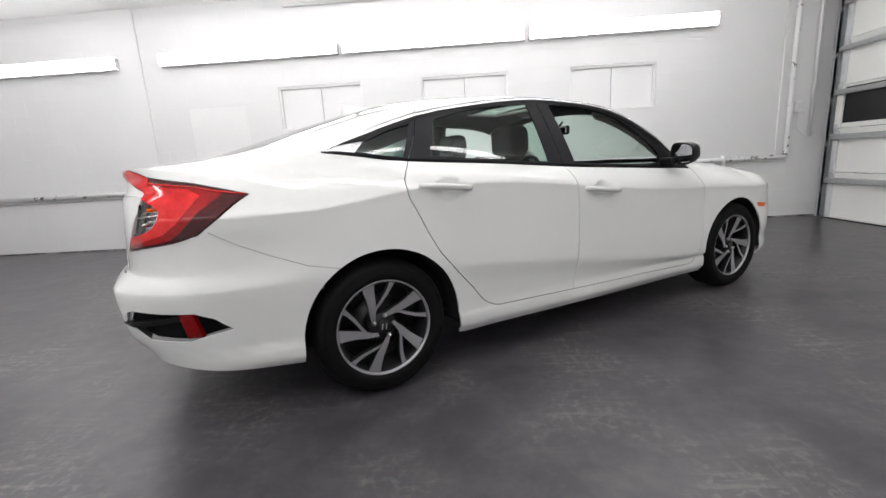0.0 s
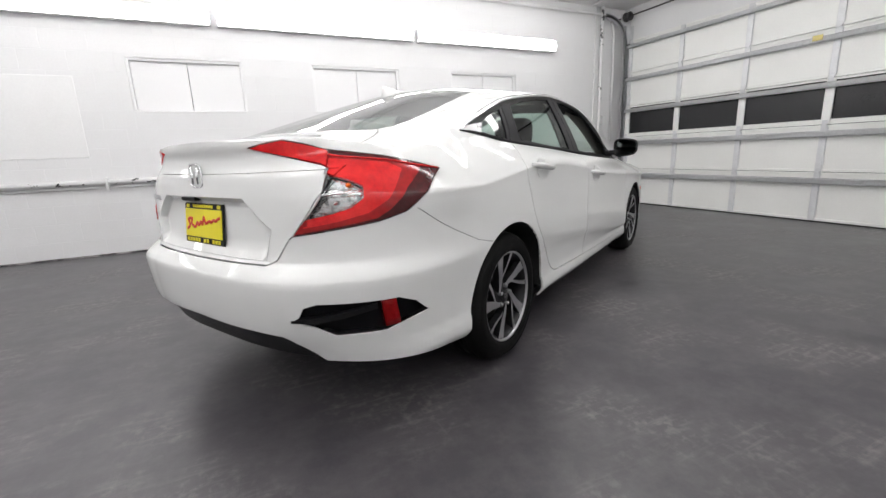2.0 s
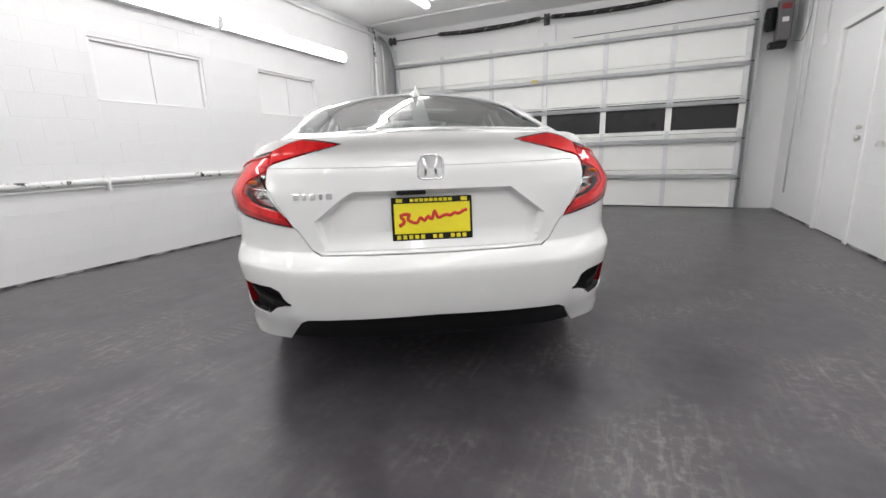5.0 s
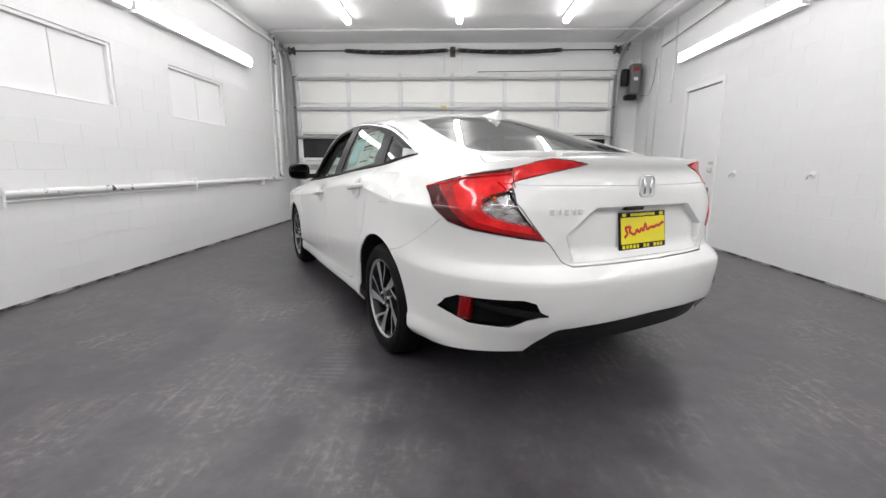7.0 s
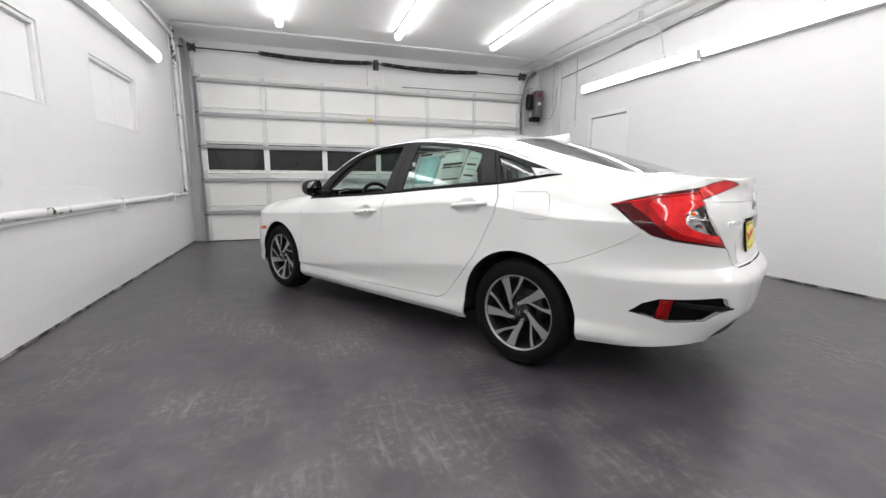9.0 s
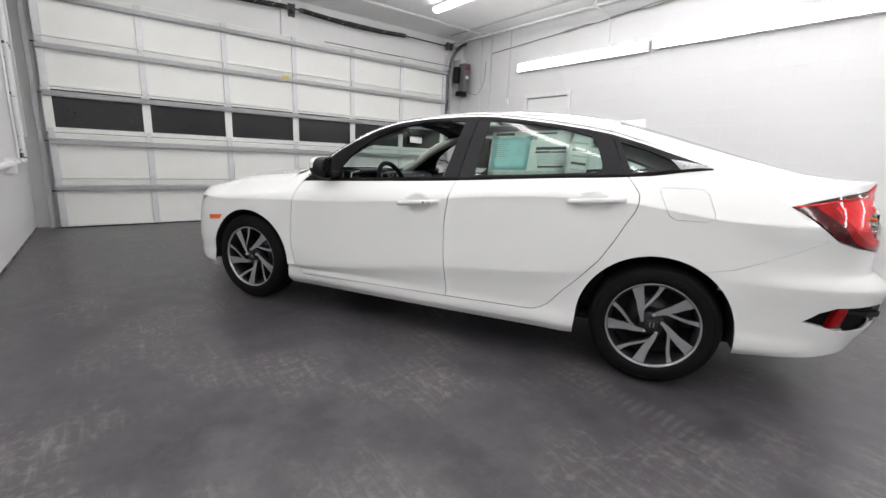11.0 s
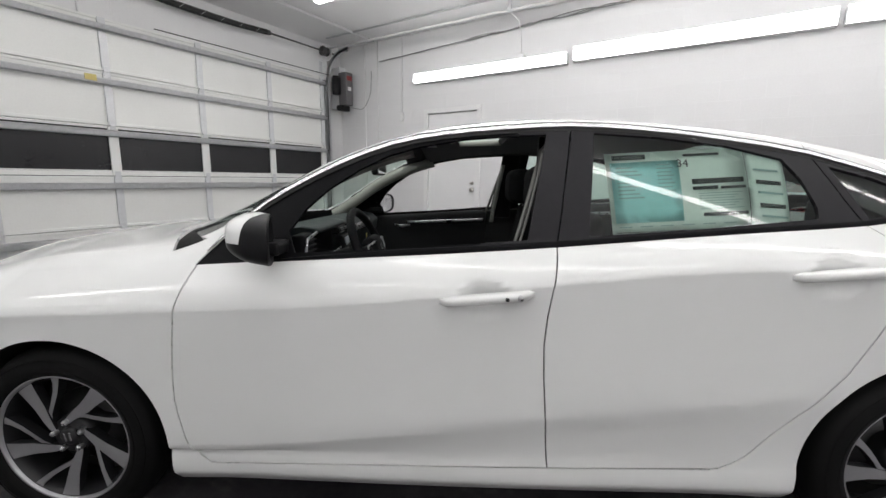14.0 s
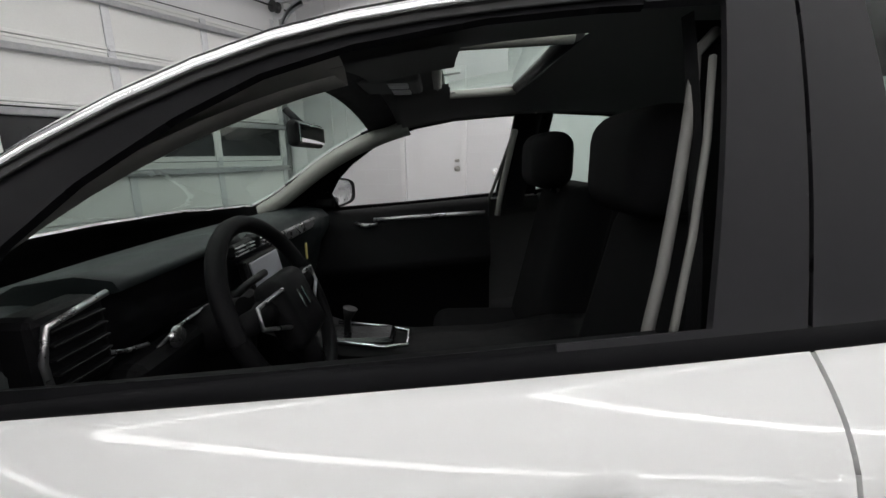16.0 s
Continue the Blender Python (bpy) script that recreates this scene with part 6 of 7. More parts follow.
# ---- wheels ----
def wheel_parts(wheel):
    W = 0.105
    tyre = [(0.216, W - 0.012), (0.225, W + 0.001), (0.241, W + 0.008), (0.268, W + 0.009), (0.292, W + 0.001), (0.306, W - 0.018), (0.3145, W - 0.040), (0.3165, W - 0.075), (0.3165, W - 0.078), (0.309, W - 0.079), (0.309, W - 0.088), (0.317, W - 0.089), (0.317, -0.020), (0.309, -0.021), (0.309, -0.030), (0.316, -0.031), (0.314, -0.065), (0.302, -0.09), (0.27, -0.108), (0.216, -0.10)]
    ty = part("tyre", lathe(tyre, 72), M_TYRE, wheel, "black rubber tyre")
    rib = bmesh.new()
    for r0 in (0.246, 0.281):
        pr = [(r0 - 0.0015, W + 0.006), (r0, W + 0.0105), (r0 + 0.0015, W + 0.006)]
        b2 = lathe(pr, 72)
        tmp = bpy.data.meshes.new("tmp")
        b2.to_mesh(tmp)
        b2.free()
        rib.from_mesh(tmp)
        bpy.data.meshes.remove(tmp)
    part("sidewall_rib", rib, M_TYRE, ty)
    part("rim", lathe([(0.204, -0.09), (0.198, -0.02), (0.196, 0.05), (0.205, 0.085), (0.212, 0.096)], 72), M_ALLOY_DARK, wheel, "dark rim barrel")
    part("rim_lip", lathe([(0.213, 0.094), (0.2165, 0.101), (0.220, 0.1045), (0.2235, 0.1045), (0.225, 0.097), (0.221, 0.090)], 72), M_ALLOY, wheel, "machined rim lip")
    part("brake_disc", lathe([(0.05, 0.0), (0.13, 0.0), (0.13, -0.02), (0.05, -0.02)], 40), M_BRAKE, wheel, "steel brake disc")
    # flat black disc: the shade behind the spokes, put in as colour
    part("spoke_shade", lathe([(0.0, -0.04), (0.20, -0.04)], 40), M_NEAR_BLACK, wheel, "black disc standing in for the shade behind the spokes")
    part("hub", lathe([(0.0, 0.074), (0.055, 0.074), (0.066, 0.066), (0.072, 0.03), (0.072, 0.0)], 40), M_ALLOY_DARK, wheel, "dark painted hub")
    part("centre_cap", lathe([(0.0, 0.088), (0.024, 0.087), (0.030, 0.083), (0.031, 0.070)], 32), M_ALLOY_DARK, wheel, "dark centre cap")
    capbar = bmesh.new()
    for sgn in (1, -1):
        box(capbar, (sgn * 0.009 - 0.003, 0.086, -0.014), (sgn * 0.009 + 0.003, 0.0895, 0.014), 0.001)
    part("cap_emblem", capbar, M_CHROME, wheel, "chrome plain emblem bars")

    def blade(pts, name, y0, y1):
        """A spoke along polar points (radius, degrees, half-width)."""
        bm = bmesh.new()
        line = [Vector((r * math.cos(radians(a)), r * math.sin(radians(a)))) for r, a, _ in pts]
        L_, R_, Lb, Rb = [], [], [], []
        for k, p in enumerate(line):
            dd = (line[min(k + 1, len(line) - 1)] - line[max(k - 1, 0)]).normalized()
            nn = Vector((-dd.y, dd.x))
            f = k / (len(line) - 1)
            y = y0 + (y1 - y0) * f
            hw = pts[k][2]
            for lst, sg, yy in ((L_, 1, y), (R_, -1, y)):
                q = p + nn * hw * sg
                lst.append(bm.verts.new((q.x, yy, q.y)))
            for lst, sg in ((Lb, 1.0), (Rb, -1.0)):
                q = p + nn * (hw * 0.75) * sg
                lst.append(bm.verts.new((q.x, y - 0.034, q.y)))
        for k in range(len(line) - 1):
            bm.faces.new((L_[k], L_[k + 1], R_[k + 1], R_[k])).material_index = 0
            bm.faces.new((L_[k], Lb[k], Lb[k + 1], L_[k + 1])).material_index = 1
            bm.faces.new((R_[k], R_[k + 1], Rb[k + 1], Rb[k])).material_index = 1
        bm.faces.new((L_[0], R_[0], Rb[0], Lb[0])).material_index = 1
        bmesh.ops.recalc_face_normals(bm, faces=bm.faces[:])
        return bm
    for k in range(5):
        o = 72 * k
        for name, pts in (("spoke", [(0.052, -50 + o, 0.008), (0.064, -37 + o, 0.011), (0.086, -24 + o, 0.0145), (0.130, -12.5 + o, 0.019), (0.175, -9 + o, 0.0235), (0.217, -7 + o, 0.030)]),
                          ("thin_spoke", [(0.080, -21 + o, 0.006), (0.098, -7 + o, 0.0065), (0.122, 8 + o, 0.007), (0.158, 18.5 + o, 0.008), (0.190, 22.5 + o, 0.0095), (0.217, 24 + o, 0.014)])):
            sp_ = part(name, blade(pts, name, 0.078, 0.0945), M_ALLOY, wheel, "machined alloy spoke")
            sp_.data.materials.append(M_ALLOY_DARK)
        a = radians(72 * k + 20)
        nut = lathe([(0, 0.094), (0.007, 0.093), (0.0095, 0.088), (0.0105, 0.070)], 12)
        bmesh.ops.translate(nut, vec=(0.05 * math.cos(a), 0, 0.05 * math.sin(a)), verts=nut.verts[:])
        part("wheel_nut", nut, M_SILVER, wheel, "chrome wheel nut")


first = empty("wheel", 0.0, 0.762, 0.318)
first.parent = CAR
wheel_parts(first)
# x of the wheel's picture runs towards the tail when seen from the left side
first.matrix_basis = Matrix.Translation((0.0, 0.762, 0.318))
for m in (Matrix.Translation((2.70, 0.762, 0.318)) @ Matrix.Rotation(radians(8), 4, "Y"),
          Matrix.Translation((0.0, -0.762, 0.318)) @ Matrix.Rotation(math.pi, 4, "Z") @ Matrix.Rotation(radians(-8), 4, "Y"),
          Matrix.Translation((2.70, -0.762, 0.318)) @ Matrix.Rotation(math.pi, 4, "Z") @ Matrix.Rotation(radians(25), 4, "Y")):
    copy_thing(first, m)

# ---- inside the car ----


def sheared(bm, lean, base_z):
    """Leans a block back by so many metres a metre above base_z."""
    for v in bm.verts:
        v.co.x -= (v.co.z - base_z) * lean
    return bm


part("cabin_floor", boxes(((-0.35, -0.74, 0.25), (2.30, 0.74, 0.29)), ((2.25, -0.74, 0.29), (2.32, 0.74, 0.86)), bevel=0.01), M_INT, CAR, "black carpet")


def profile_sweep(prof, v0, v1, n=14, crown=0.0):
    """A profile in (u, z) carried across the car, bowed forward at the middle."""
    bm = bmesh.new()
    rows_ = []
    for k in range(n + 1):
        v = v0 + (v1 - v0) * k / n
        b = crown * (1 - (v / 0.75) ** 2)
        rows_.append([bm.verts.new((u + b, v, z)) for u, z in prof])
    for a, c in zip(rows_, rows_[1:]):
        for k in range(len(prof) - 1):
            bm.faces.new((a[k], a[k + 1], c[k + 1], c[k])).smooth = True
    bm.faces.new(rows_[0]), bm.faces.new(rows_[-1][::-1])
    bmesh.ops.recalc_face_normals(bm, faces=bm.faces[:])
    return bm


dash = part("dashboard", profile_sweep([(2.33, 0.900), (2.25, 0.932), (2.15, 0.952), (2.05, 0.957), (1.99, 0.945), (1.96, 0.915), (1.965, 0.86), (2.00, 0.80), (2.02, 0.66), (2.10, 0.52), (2.28, 0.45)], -0.735, 0.735, 16, 0.06), M_DASH, CAR, "dark dashboard")
part("binnacle", profile_sweep([(2.14, 0.955), (2.08, 0.985), (1.99, 0.998), (1.935, 0.990), (1.925, 0.975), (2.0, 0.955)], 0.185, 0.575, 10), M_DASH, dash, "instrument hood")
part("instrument_panel", boxes(((1.985, 0.20, 0.85), (2.0, 0.56, 0.965)), bevel=0.006), M_BLACK_PANE, dash, "dark glossy instruments")
part("knee_panel", sheared(boxes(((1.90, 0.17, 0.66), (1.97, 0.60, 0.86)), bevel=0.025, segs=3), 0.12, 0.86), M_INT, dash)
part("trim_line", bar([(1.955, 0.64, 0.905), (1.945, 0.56, 0.875), (1.94, 0.52, 0.868)], 0.004, 6), M_SILVER, dash, "thin silver trim line")
part("trim_line", bar([(1.93, 0.56, 0.845), (1.925, 0.46, 0.875), (1.92, 0.30, 0.885)], 0.003, 6), M_SILVER, dash, "thin silver trim line")
btn = lathe([(0, 0.008), (0.014, 0.008), (0.018, 0.004), (0.019, 0)], 20)
bt = part("start_button", btn, M_SILVER, dash, "round start button", True)
bt.matrix_basis = Matrix.Translation((1.905, 0.50, 0.872)) @ Matrix.Rotation(math.pi / 2, 4, "Z")
for s in (1,):
    vent = part("air_vent", boxes(((1.925, s * 0.66 - 0.055, 0.865), (1.98, s * 0.66 + 0.055, 0.985)), bevel=0.012, segs=2), M_INT, dash, "black air vent in a silver frame")
    for k in range(5):
        part("vent_slat", boxes(((1.915, s * 0.66 - 0.042, 0.890 + 0.018 * k), (1.94, s * 0.66 + 0.042, 0.894 + 0.018 * k)), bevel=0.001), M_BLACK, vent)
    part("vent_frame", bar([(1.918, s * 0.61, 0.985), (1.918, s * 0.705, 0.972), (1.920, s * 0.715, 0.93), (1.925, s * 0.705, 0.87)], 0.005, 6), M_SILVER, vent, "silver frame")
for s in (0.075, -0.075):
    vent = part("air_vent", boxes(((1.975, s - 0.06, 0.915), (2.02, s + 0.06, 0.955)), bevel=0.008), M_BLACK, dash, "black centre vent")
    for k in range(3):
        part("vent_slat", boxes(((1.968, s - 0.052, 0.922 + 0.010 * k), (1.985, s + 0.052, 0.925 + 0.010 * k)), bevel=0.001), M_SILVER, vent)
scr = part("touch_screen", sheared(boxes(((1.955, -0.115, 0.775), (1.98, 0.105, 0.905)), bevel=0.006), -0.2, 0.85), M_BLACK, dash, "black touch screen")
part("screen_glass", sheared(boxes(((1.951, -0.100, 0.785), (1.957, 0.085, 0.895)), bevel=0.002), -0.2, 0.85), M_SCREEN, scr, "screen glass with a pale reflection painted in")
part("passenger_trim", boxes(((1.985, -0.66, 0.885), (2.0, -0.14, 0.925)), bevel=0.006), M_SILVER, dash, "silver dash trim")
tag_ = part("yellow_tag", boxes(((1.955, -0.375, 0.80), (1.958, -0.355, 0.86)), bevel=0.001), M_YELLOW_TAPE, dash, "small yellow paper tag")

con = part("centre_console", profile_sweep([(2.0, 0.30), (2.0, 0.74), (1.90, 0.70), (1.75, 0.645), (1.55, 0.625), (1.30, 0.63), (1.12, 0.66), (1.0, 0.66), (0.98, 0.30)], -0.115, 0.115, 4), M_INT, CAR, "black centre console")
part("console_trim", bar([(1.78, 0.07, 0.665), (1.62, 0.072, 0.645), (1.56, 0.05, 0.640), (1.56, -0.05, 0.640), (1.62, -0.072, 0.645), (1.78, -0.07, 0.665)], 0.006, 8), M_CHROME, con, "chrome console trim")
part("gear_lever", bar([(1.74, 0.0, 0.645), (1.735, 0.0, 0.70), (1.725, 0.0, 0.735)], [0.012, 0.010, 0.022], 12), M_BLACK, con, "black gear lever")
part("gear_gate", boxes(((1.60, -0.055, 0.628), (1.82, 0.055, 0.662)), bevel=0.01), M_BLACK_PANE, con)

# steering wheel
sw = part("steering_wheel", bmesh.new(), M_INT, CAR, "black three-spoke steering wheel")
bm = bmesh.new()
tube(bm, [(0.180 * math.cos(a), 0, 0.175 * math.sin(a)) for a in (2 * math.pi * k / 56 for k in range(57))], 0.0165, 12, caps=False)
bm.to_mesh(sw.data)
bm.free()
sw.data.shade_smooth()
sw.matrix_basis = Matrix.Translation((1.772, 0.375, 0.880)) @ Matrix.Rotation(radians(90), 4, "Z") @ Matrix.Rotation(radians(24), 4, "X")
hubp = pillow((-0.075, -0.012, -0.085), (0.075, 0.045, 0.06), 0.025, 4)
smooth_all(part("airbag_cover", hubp, M_INT, sw, "black airbag cover"))
for a, b in (((-0.06, 0.0, 0.01), (-0.172, 0.0, 0.02)), ((0.06, 0.0, 0.01), (0.172, 0.0, 0.02))):
    part("spoke", bar([a, ((a[0] + b[0]) / 2, 0.012, 0.012), b], [0.026, 0.022, 0.018], 10), M_INT, sw)
    part("spoke_trim", bar([(a[0], 0.046, 0.035), (b[0] * 0.82, 0.032, 0.032), (b[0] * 0.86, 0.026, -0.002), (a[0] * 1.1, 0.03, -0.035)], 0.004, 6), M_SILVER, sw, "silver spoke trim")
part("spoke", bar([(0, 0.0, -0.06), (0, 0.0, -0.17)], [0.03, 0.018], 10), M_INT, sw)
em = bmesh.new()
for sgn in (1, -1):
    box(em, (sgn * 0.012 - 0.0035, 0.044, -0.022), (sgn * 0.012 + 0.0035, 0.049, 0.016), 0.001)
part("wheel_emblem", em, M_CHROME, sw, "chrome plain emblem bars")
part("column_stalk", bar([(1.89, 0.36, 0.88), (1.88, 0.28, 0.895), (1.875, 0.20, 0.90)], 0.009, 8), M_BLACK, CAR, "black column stalk")
part("steering_column", bar([(1.84, 0.378, 0.855), (2.02, 0.378, 0.80)], [0.045, 0.06], 14), M_INT, CAR)


# seats
def front_seat(v):
    st = part("front_seat", pillow((0.95, v - 0.25, 0.30), (1.50, v + 0.25, 0.52), 0.06, 4), M_CLOTH, CAR, "black cloth front seat")
    smooth_all(st)
    back = pillow((1.00, v - 0.235, 0.47), (1.14, v + 0.235, 1.06), 0.055, 4)
    for q in back.verts:
        f = (q.co.z - 0.47) / 0.6
        q.co.y = v + (q.co.y - v) * (1.0 - 0.16 * max(f - 0.45, 0) / 0.55)
        if abs(q.co.y - v) > 0.15 and q.co.x > 1.07:
            q.co.x += 0.03
    smooth_all(part("backrest", sheared(back, 0.22, 0.5), M_CLOTH, st))
    for sg in (1, -1):
        seam = [(1.147 - (z - 0.5) * 0.22, v + sg * 0.13, z) for z in (0.56, 0.7, 0.85, 1.0)]
        part("seam", bar(seam, 0.003, 5), M_INK_PALE, st, "pale seat seam")
    hr = pillow((1.01, v - 0.135, 1.045), (1.150, v + 0.135, 1.235), 0.055, 5)
    for q in hr.verts:
        q.co.x += 0.0 - (q.co.z - 1.07) * 0.02
    smooth_all(part("headrest", hr, M_CLOTH, st))
    for sg in (1, -1):
        part("headrest_post", bar([(1.035, v + sg * 0.05, 1.0), (1.06, v + sg * 0.05, 1.09)], 0.006, 8), M_SILVER, st)


front_seat(0.37)
front_seat(-0.37)
rs = smooth_all(part("rear_seat", pillow((0.15, -0.66, 0.30), (0.62, 0.66, 0.50), 0.06, 4), M_CLOTH, CAR, "black cloth rear bench"))
smooth_all(part("backrest", sheared(pillow((0.08, -0.66, 0.46), (0.22, 0.66, 1.00), 0.05, 4), 0.35, 0.46), M_CLOTH, rs))
for v in (-0.36, 0.36):
    smooth_all(part("headrest", pillow((-0.14, v - 0.14, 0.985), (-0.03, v + 0.14, 1.125), 0.045, 4), M_CLOTH, rs))
part("parcel_shelf", boxes(((-0.56, -0.58, 0.985), (-0.05, 0.58, 1.01)), bevel=0.01), M_HEADLINER, CAR, "dark grey parcel shelf")

# headliner and inner pillars, set in from the roof
pos, polys = [], []
us = [1.62 - 0.05 * k for k in range(30)]
for u in us:
    for k in range(17):
        v = (k / 8 - 1) * (float(rail_v(u)) - 0.02)
        pos.append((u, v, roof_height(u, v) - 0.035))
for i in range(len(us) - 1):
    for k in range(16):
        u, v = us[i] - 0.025, pos[i * 17 + k][1]
        if 1.19 < u < 1.47 and abs(v + 0.06) < 0.33:
            continue
        if u < 0.27:
            continue
        polys.append((i * 17 + k, i * 17 + k + 1, (i + 1) * 17 + k + 1, (i + 1) * 17 + k))
me = bpy.data.meshes.new("headliner")
me.from_pydata(pos, [], polys)
me.materials.append(M_HEADLINER)
me.shade_smooth()
hl = new("headliner", me)
hl.parent = CAR
hl["label"] = "dark grey cloth headliner"
bm = bmesh.new()
rows_ = []
for k in range(6):
    u = 1.59 + 0.15 * k / 5
    rows_.append([bm.verts.new((u, (j / 8 - 1) * (float(rail_v(u)) - 0.035), roof_height(u, (j / 8 - 1) * (float(rail_v(u)) - 0.035)) - 0.016 - 0.012 * math.sin(math.pi * k / 5))) for j in range(17)])
for a, c in zip(rows_, rows_[1:]):
    for k in range(16):
        bm.faces.new((a[k], a[k + 1], c[k + 1], c[k])).smooth = True
bmesh.ops.solidify(bm, geom=bm.faces[:], thickness=0.004)
bmesh.ops.recalc_face_normals(bm, faces=bm.faces[:])
part("screen_header", bm, M_INT, hl, "black band along the top of the windscreen")
fr = bmesh.new()
tube(fr, bend([(1.19, -0.38, 1.378), (1.46, -0.38, 1.368), (1.46, 0.28, 1.372), (1.19, 0.28, 1.382)], 0.05), 0.014, 8)
part("sunroof_frame", fr, M_BEIGE, hl, "pale sunroof surround")
part("sunroof_edge", bar([(1.185, -0.38, 1.388), (1.175, 0.0, 1.398), (1.185, 0.28, 1.390)], 0.018, 8), M_BLACK, hl, "black sunroof edge")
for s in (1, -1):
    bm = bmesh.new()
    rows_ = []
    for k in range(13):
        u = 1.60 + 0.055 * k
        v, z = float(rail_v(u)), float(rail_z(u))
        rows_.append([bm.verts.new((u + du, v + dv, z + dz)) for du, dv, dz in ((0, -0.028, 0.002), (-0.01, -0.075, -0.004), (-0.02, -0.09, -0.035), (-0.03, -0.055, -0.062), (-0.02, -0.025, -0.055))])
    for a, c in zip(rows_, rows_[1:]):
        for k in range(4):
            bm.faces.new((a[k], a[k + 1], c[k + 1], c[k])).smooth = True
    bmesh.ops.recalc_face_normals(bm, faces=bm.faces[:])
    part("pillar_trim", flipped(bm, s), M_BEIGE, CAR, "pale grey windscreen pillar trim")
    bm = bmesh.new()
    rows_ = []
    for k in range(9):
        f = k / 8
        u, z = 1.175 - 0.045 * f, 0.93 + 0.39 * f
        v = glass_v(u, max(z, 0.98)) - 0.075 - 0.01 * (1 - f)
        rows_.append([bm.verts.new((u + du, v + dv, z)) for du, dv in ((0.022, 0.040), (0.022, 0.012), (0.008, 0.0), (-0.07, 0.0), (-0.09, 0.02))])
    for a, c in zip(rows_, rows_[1:]):
        for k in range(4):
            bm.faces.new((a[k], a[k + 1], c[k + 1], c[k])).smooth = k != 0
    bmesh.ops.recalc_face_normals(bm, faces=bm.faces[:])
    pt = part("pillar_trim", flipped(bm, s), M_INT, CAR, "black centre pillar trim with a pale edge")
    edge_ = [(1.240, 0.945), (1.236, 0.981), (1.218, 1.032), (1.191, 1.120), (1.172, 1.182), (1.154, 1.241), (1.146, 1.272), (1.115, 1.300)]
    part("pale_edge", flipped(bar([(u, glass_v(u, max(z, 0.98)) - 0.060, z) for u, z in edge_], 0.0068, 8), s), M_EDGE, pt, "pale grey trim edge")
    if s < 0:
        inner_ = [(1.205 - 0.055 * k / 5, 0.90 + 0.36 * k / 5) for k in range(6)]
        part("pale_inner_edge", flipped(bar([(u, glass_v(u, max(z, 0.98)) - 0.088, z) for u, z in inner_], 0.013, 8), s), M_BEIGE, pt, "pale grey trim edge")
    jamb = [(1.228, 0.975), (1.224, 0.991), (1.198, 1.072), (1.170, 1.168), (1.146, 1.261)]
    part("door_jamb", flipped(bar([(u, glass_v(u, max(z, 0.98)) - 0.030, z) for u, z in jamb], 0.0042, 8), s), M_EDGE, pt, "pale jamb edge")
    bm = bmesh.new()
    rows_ = []
    for k in range(9):
        u = 0.40 - 0.08 * k
        v, z = float(rail_v(u)), float(rail_z(u))
        rows_.append([bm.verts.new((u, v + dv, z + dz)) for dv, dz in ((-0.03, -0.01), (-0.07, -0.03), (-0.06, -0.09), (-0.01, -0.12 - 0.01 * k))])
    for a, c in zip(rows_, rows_[1:]):
        for k in range(3):
            bm.faces.new((a[k], a[k + 1], c[k + 1], c[k])).smooth = True
    bmesh.ops.recalc_face_normals(bm, faces=bm.faces[:])
    part("pillar_trim", flipped(bm, s), M_HEADLINER, CAR, "dark grey rear pillar trim")
    # door trims
    for u0, u1, zt0, zt1 in ((1.24, 2.16, 0.972, 0.905), (0.26, 1.02, 1.035, 0.985)):
        bm = bmesh.new()
        rows_ = []
        for k in range(12):
            f = k / 11
            u, zt = u0 + (u1 - u0) * f, zt0 + (zt1 - zt0) * f
            b = float(belt_v(u))
            rows_.append([bm.verts.new((u, b + dv, z)) for dv, z in ((-0.012, zt + 0.004), (-0.045, zt + 0.008), (-0.075, zt - 0.02), (-0.085, zt - 0.09), (-0.095, zt - 0.16), (-0.135, zt - 0.24), (-0.135, zt - 0.28), (-0.08, zt - 0.32), (-0.07, 0.32))])
        for a, c in zip(rows_, rows_[1:]):
            for k in range(8):
                bm.faces.new((a[k], a[k + 1], c[k + 1], c[k])).smooth = True
        bmesh.ops.recalc_face_normals(bm, faces=bm.faces[:])
        tr = part("door_trim", flipped(bm, s), M_INT, CAR, "black door trim with a silver strip")
        ul, zl_ = u0 + 0.02, zt0 - 0.058
        lnk = [(ul + 0.50 * k / 4 * (u1 - u0) / 0.92, 0, 0) for k in range(5)]
        st_ = bmesh.new()
        tube(st_, [(x, float(belt_v(x)) - 0.092, zl_ + (zt1 - zt0) * (x - u0) / (u1 - u0) * 0.6) for x, _, _ in lnk], [0.010, 0.010, 0.010, 0.009, 0.008], 8)
        part("silver_strip", flipped(st_, s), M_SILVER, tr, "satin silver strip")
        hx = u0 + (u1 - u0) * 0.60
        hd_ = bmesh.new()
        tube(hd_, [(hx - 0.05, float(belt_v(hx)) - 0.094, zt0 - 0.100), (hx, float(belt_v(hx)) - 0.108, zt0 - 0.106), (hx + 0.055, float(belt_v(hx)) - 0.092, zt0 - 0.096)], [0.006, 0.010, 0.005], 8)
        part("inner_handle", flipped(hd_, s), M_SILVER, tr, "silver inner handle")

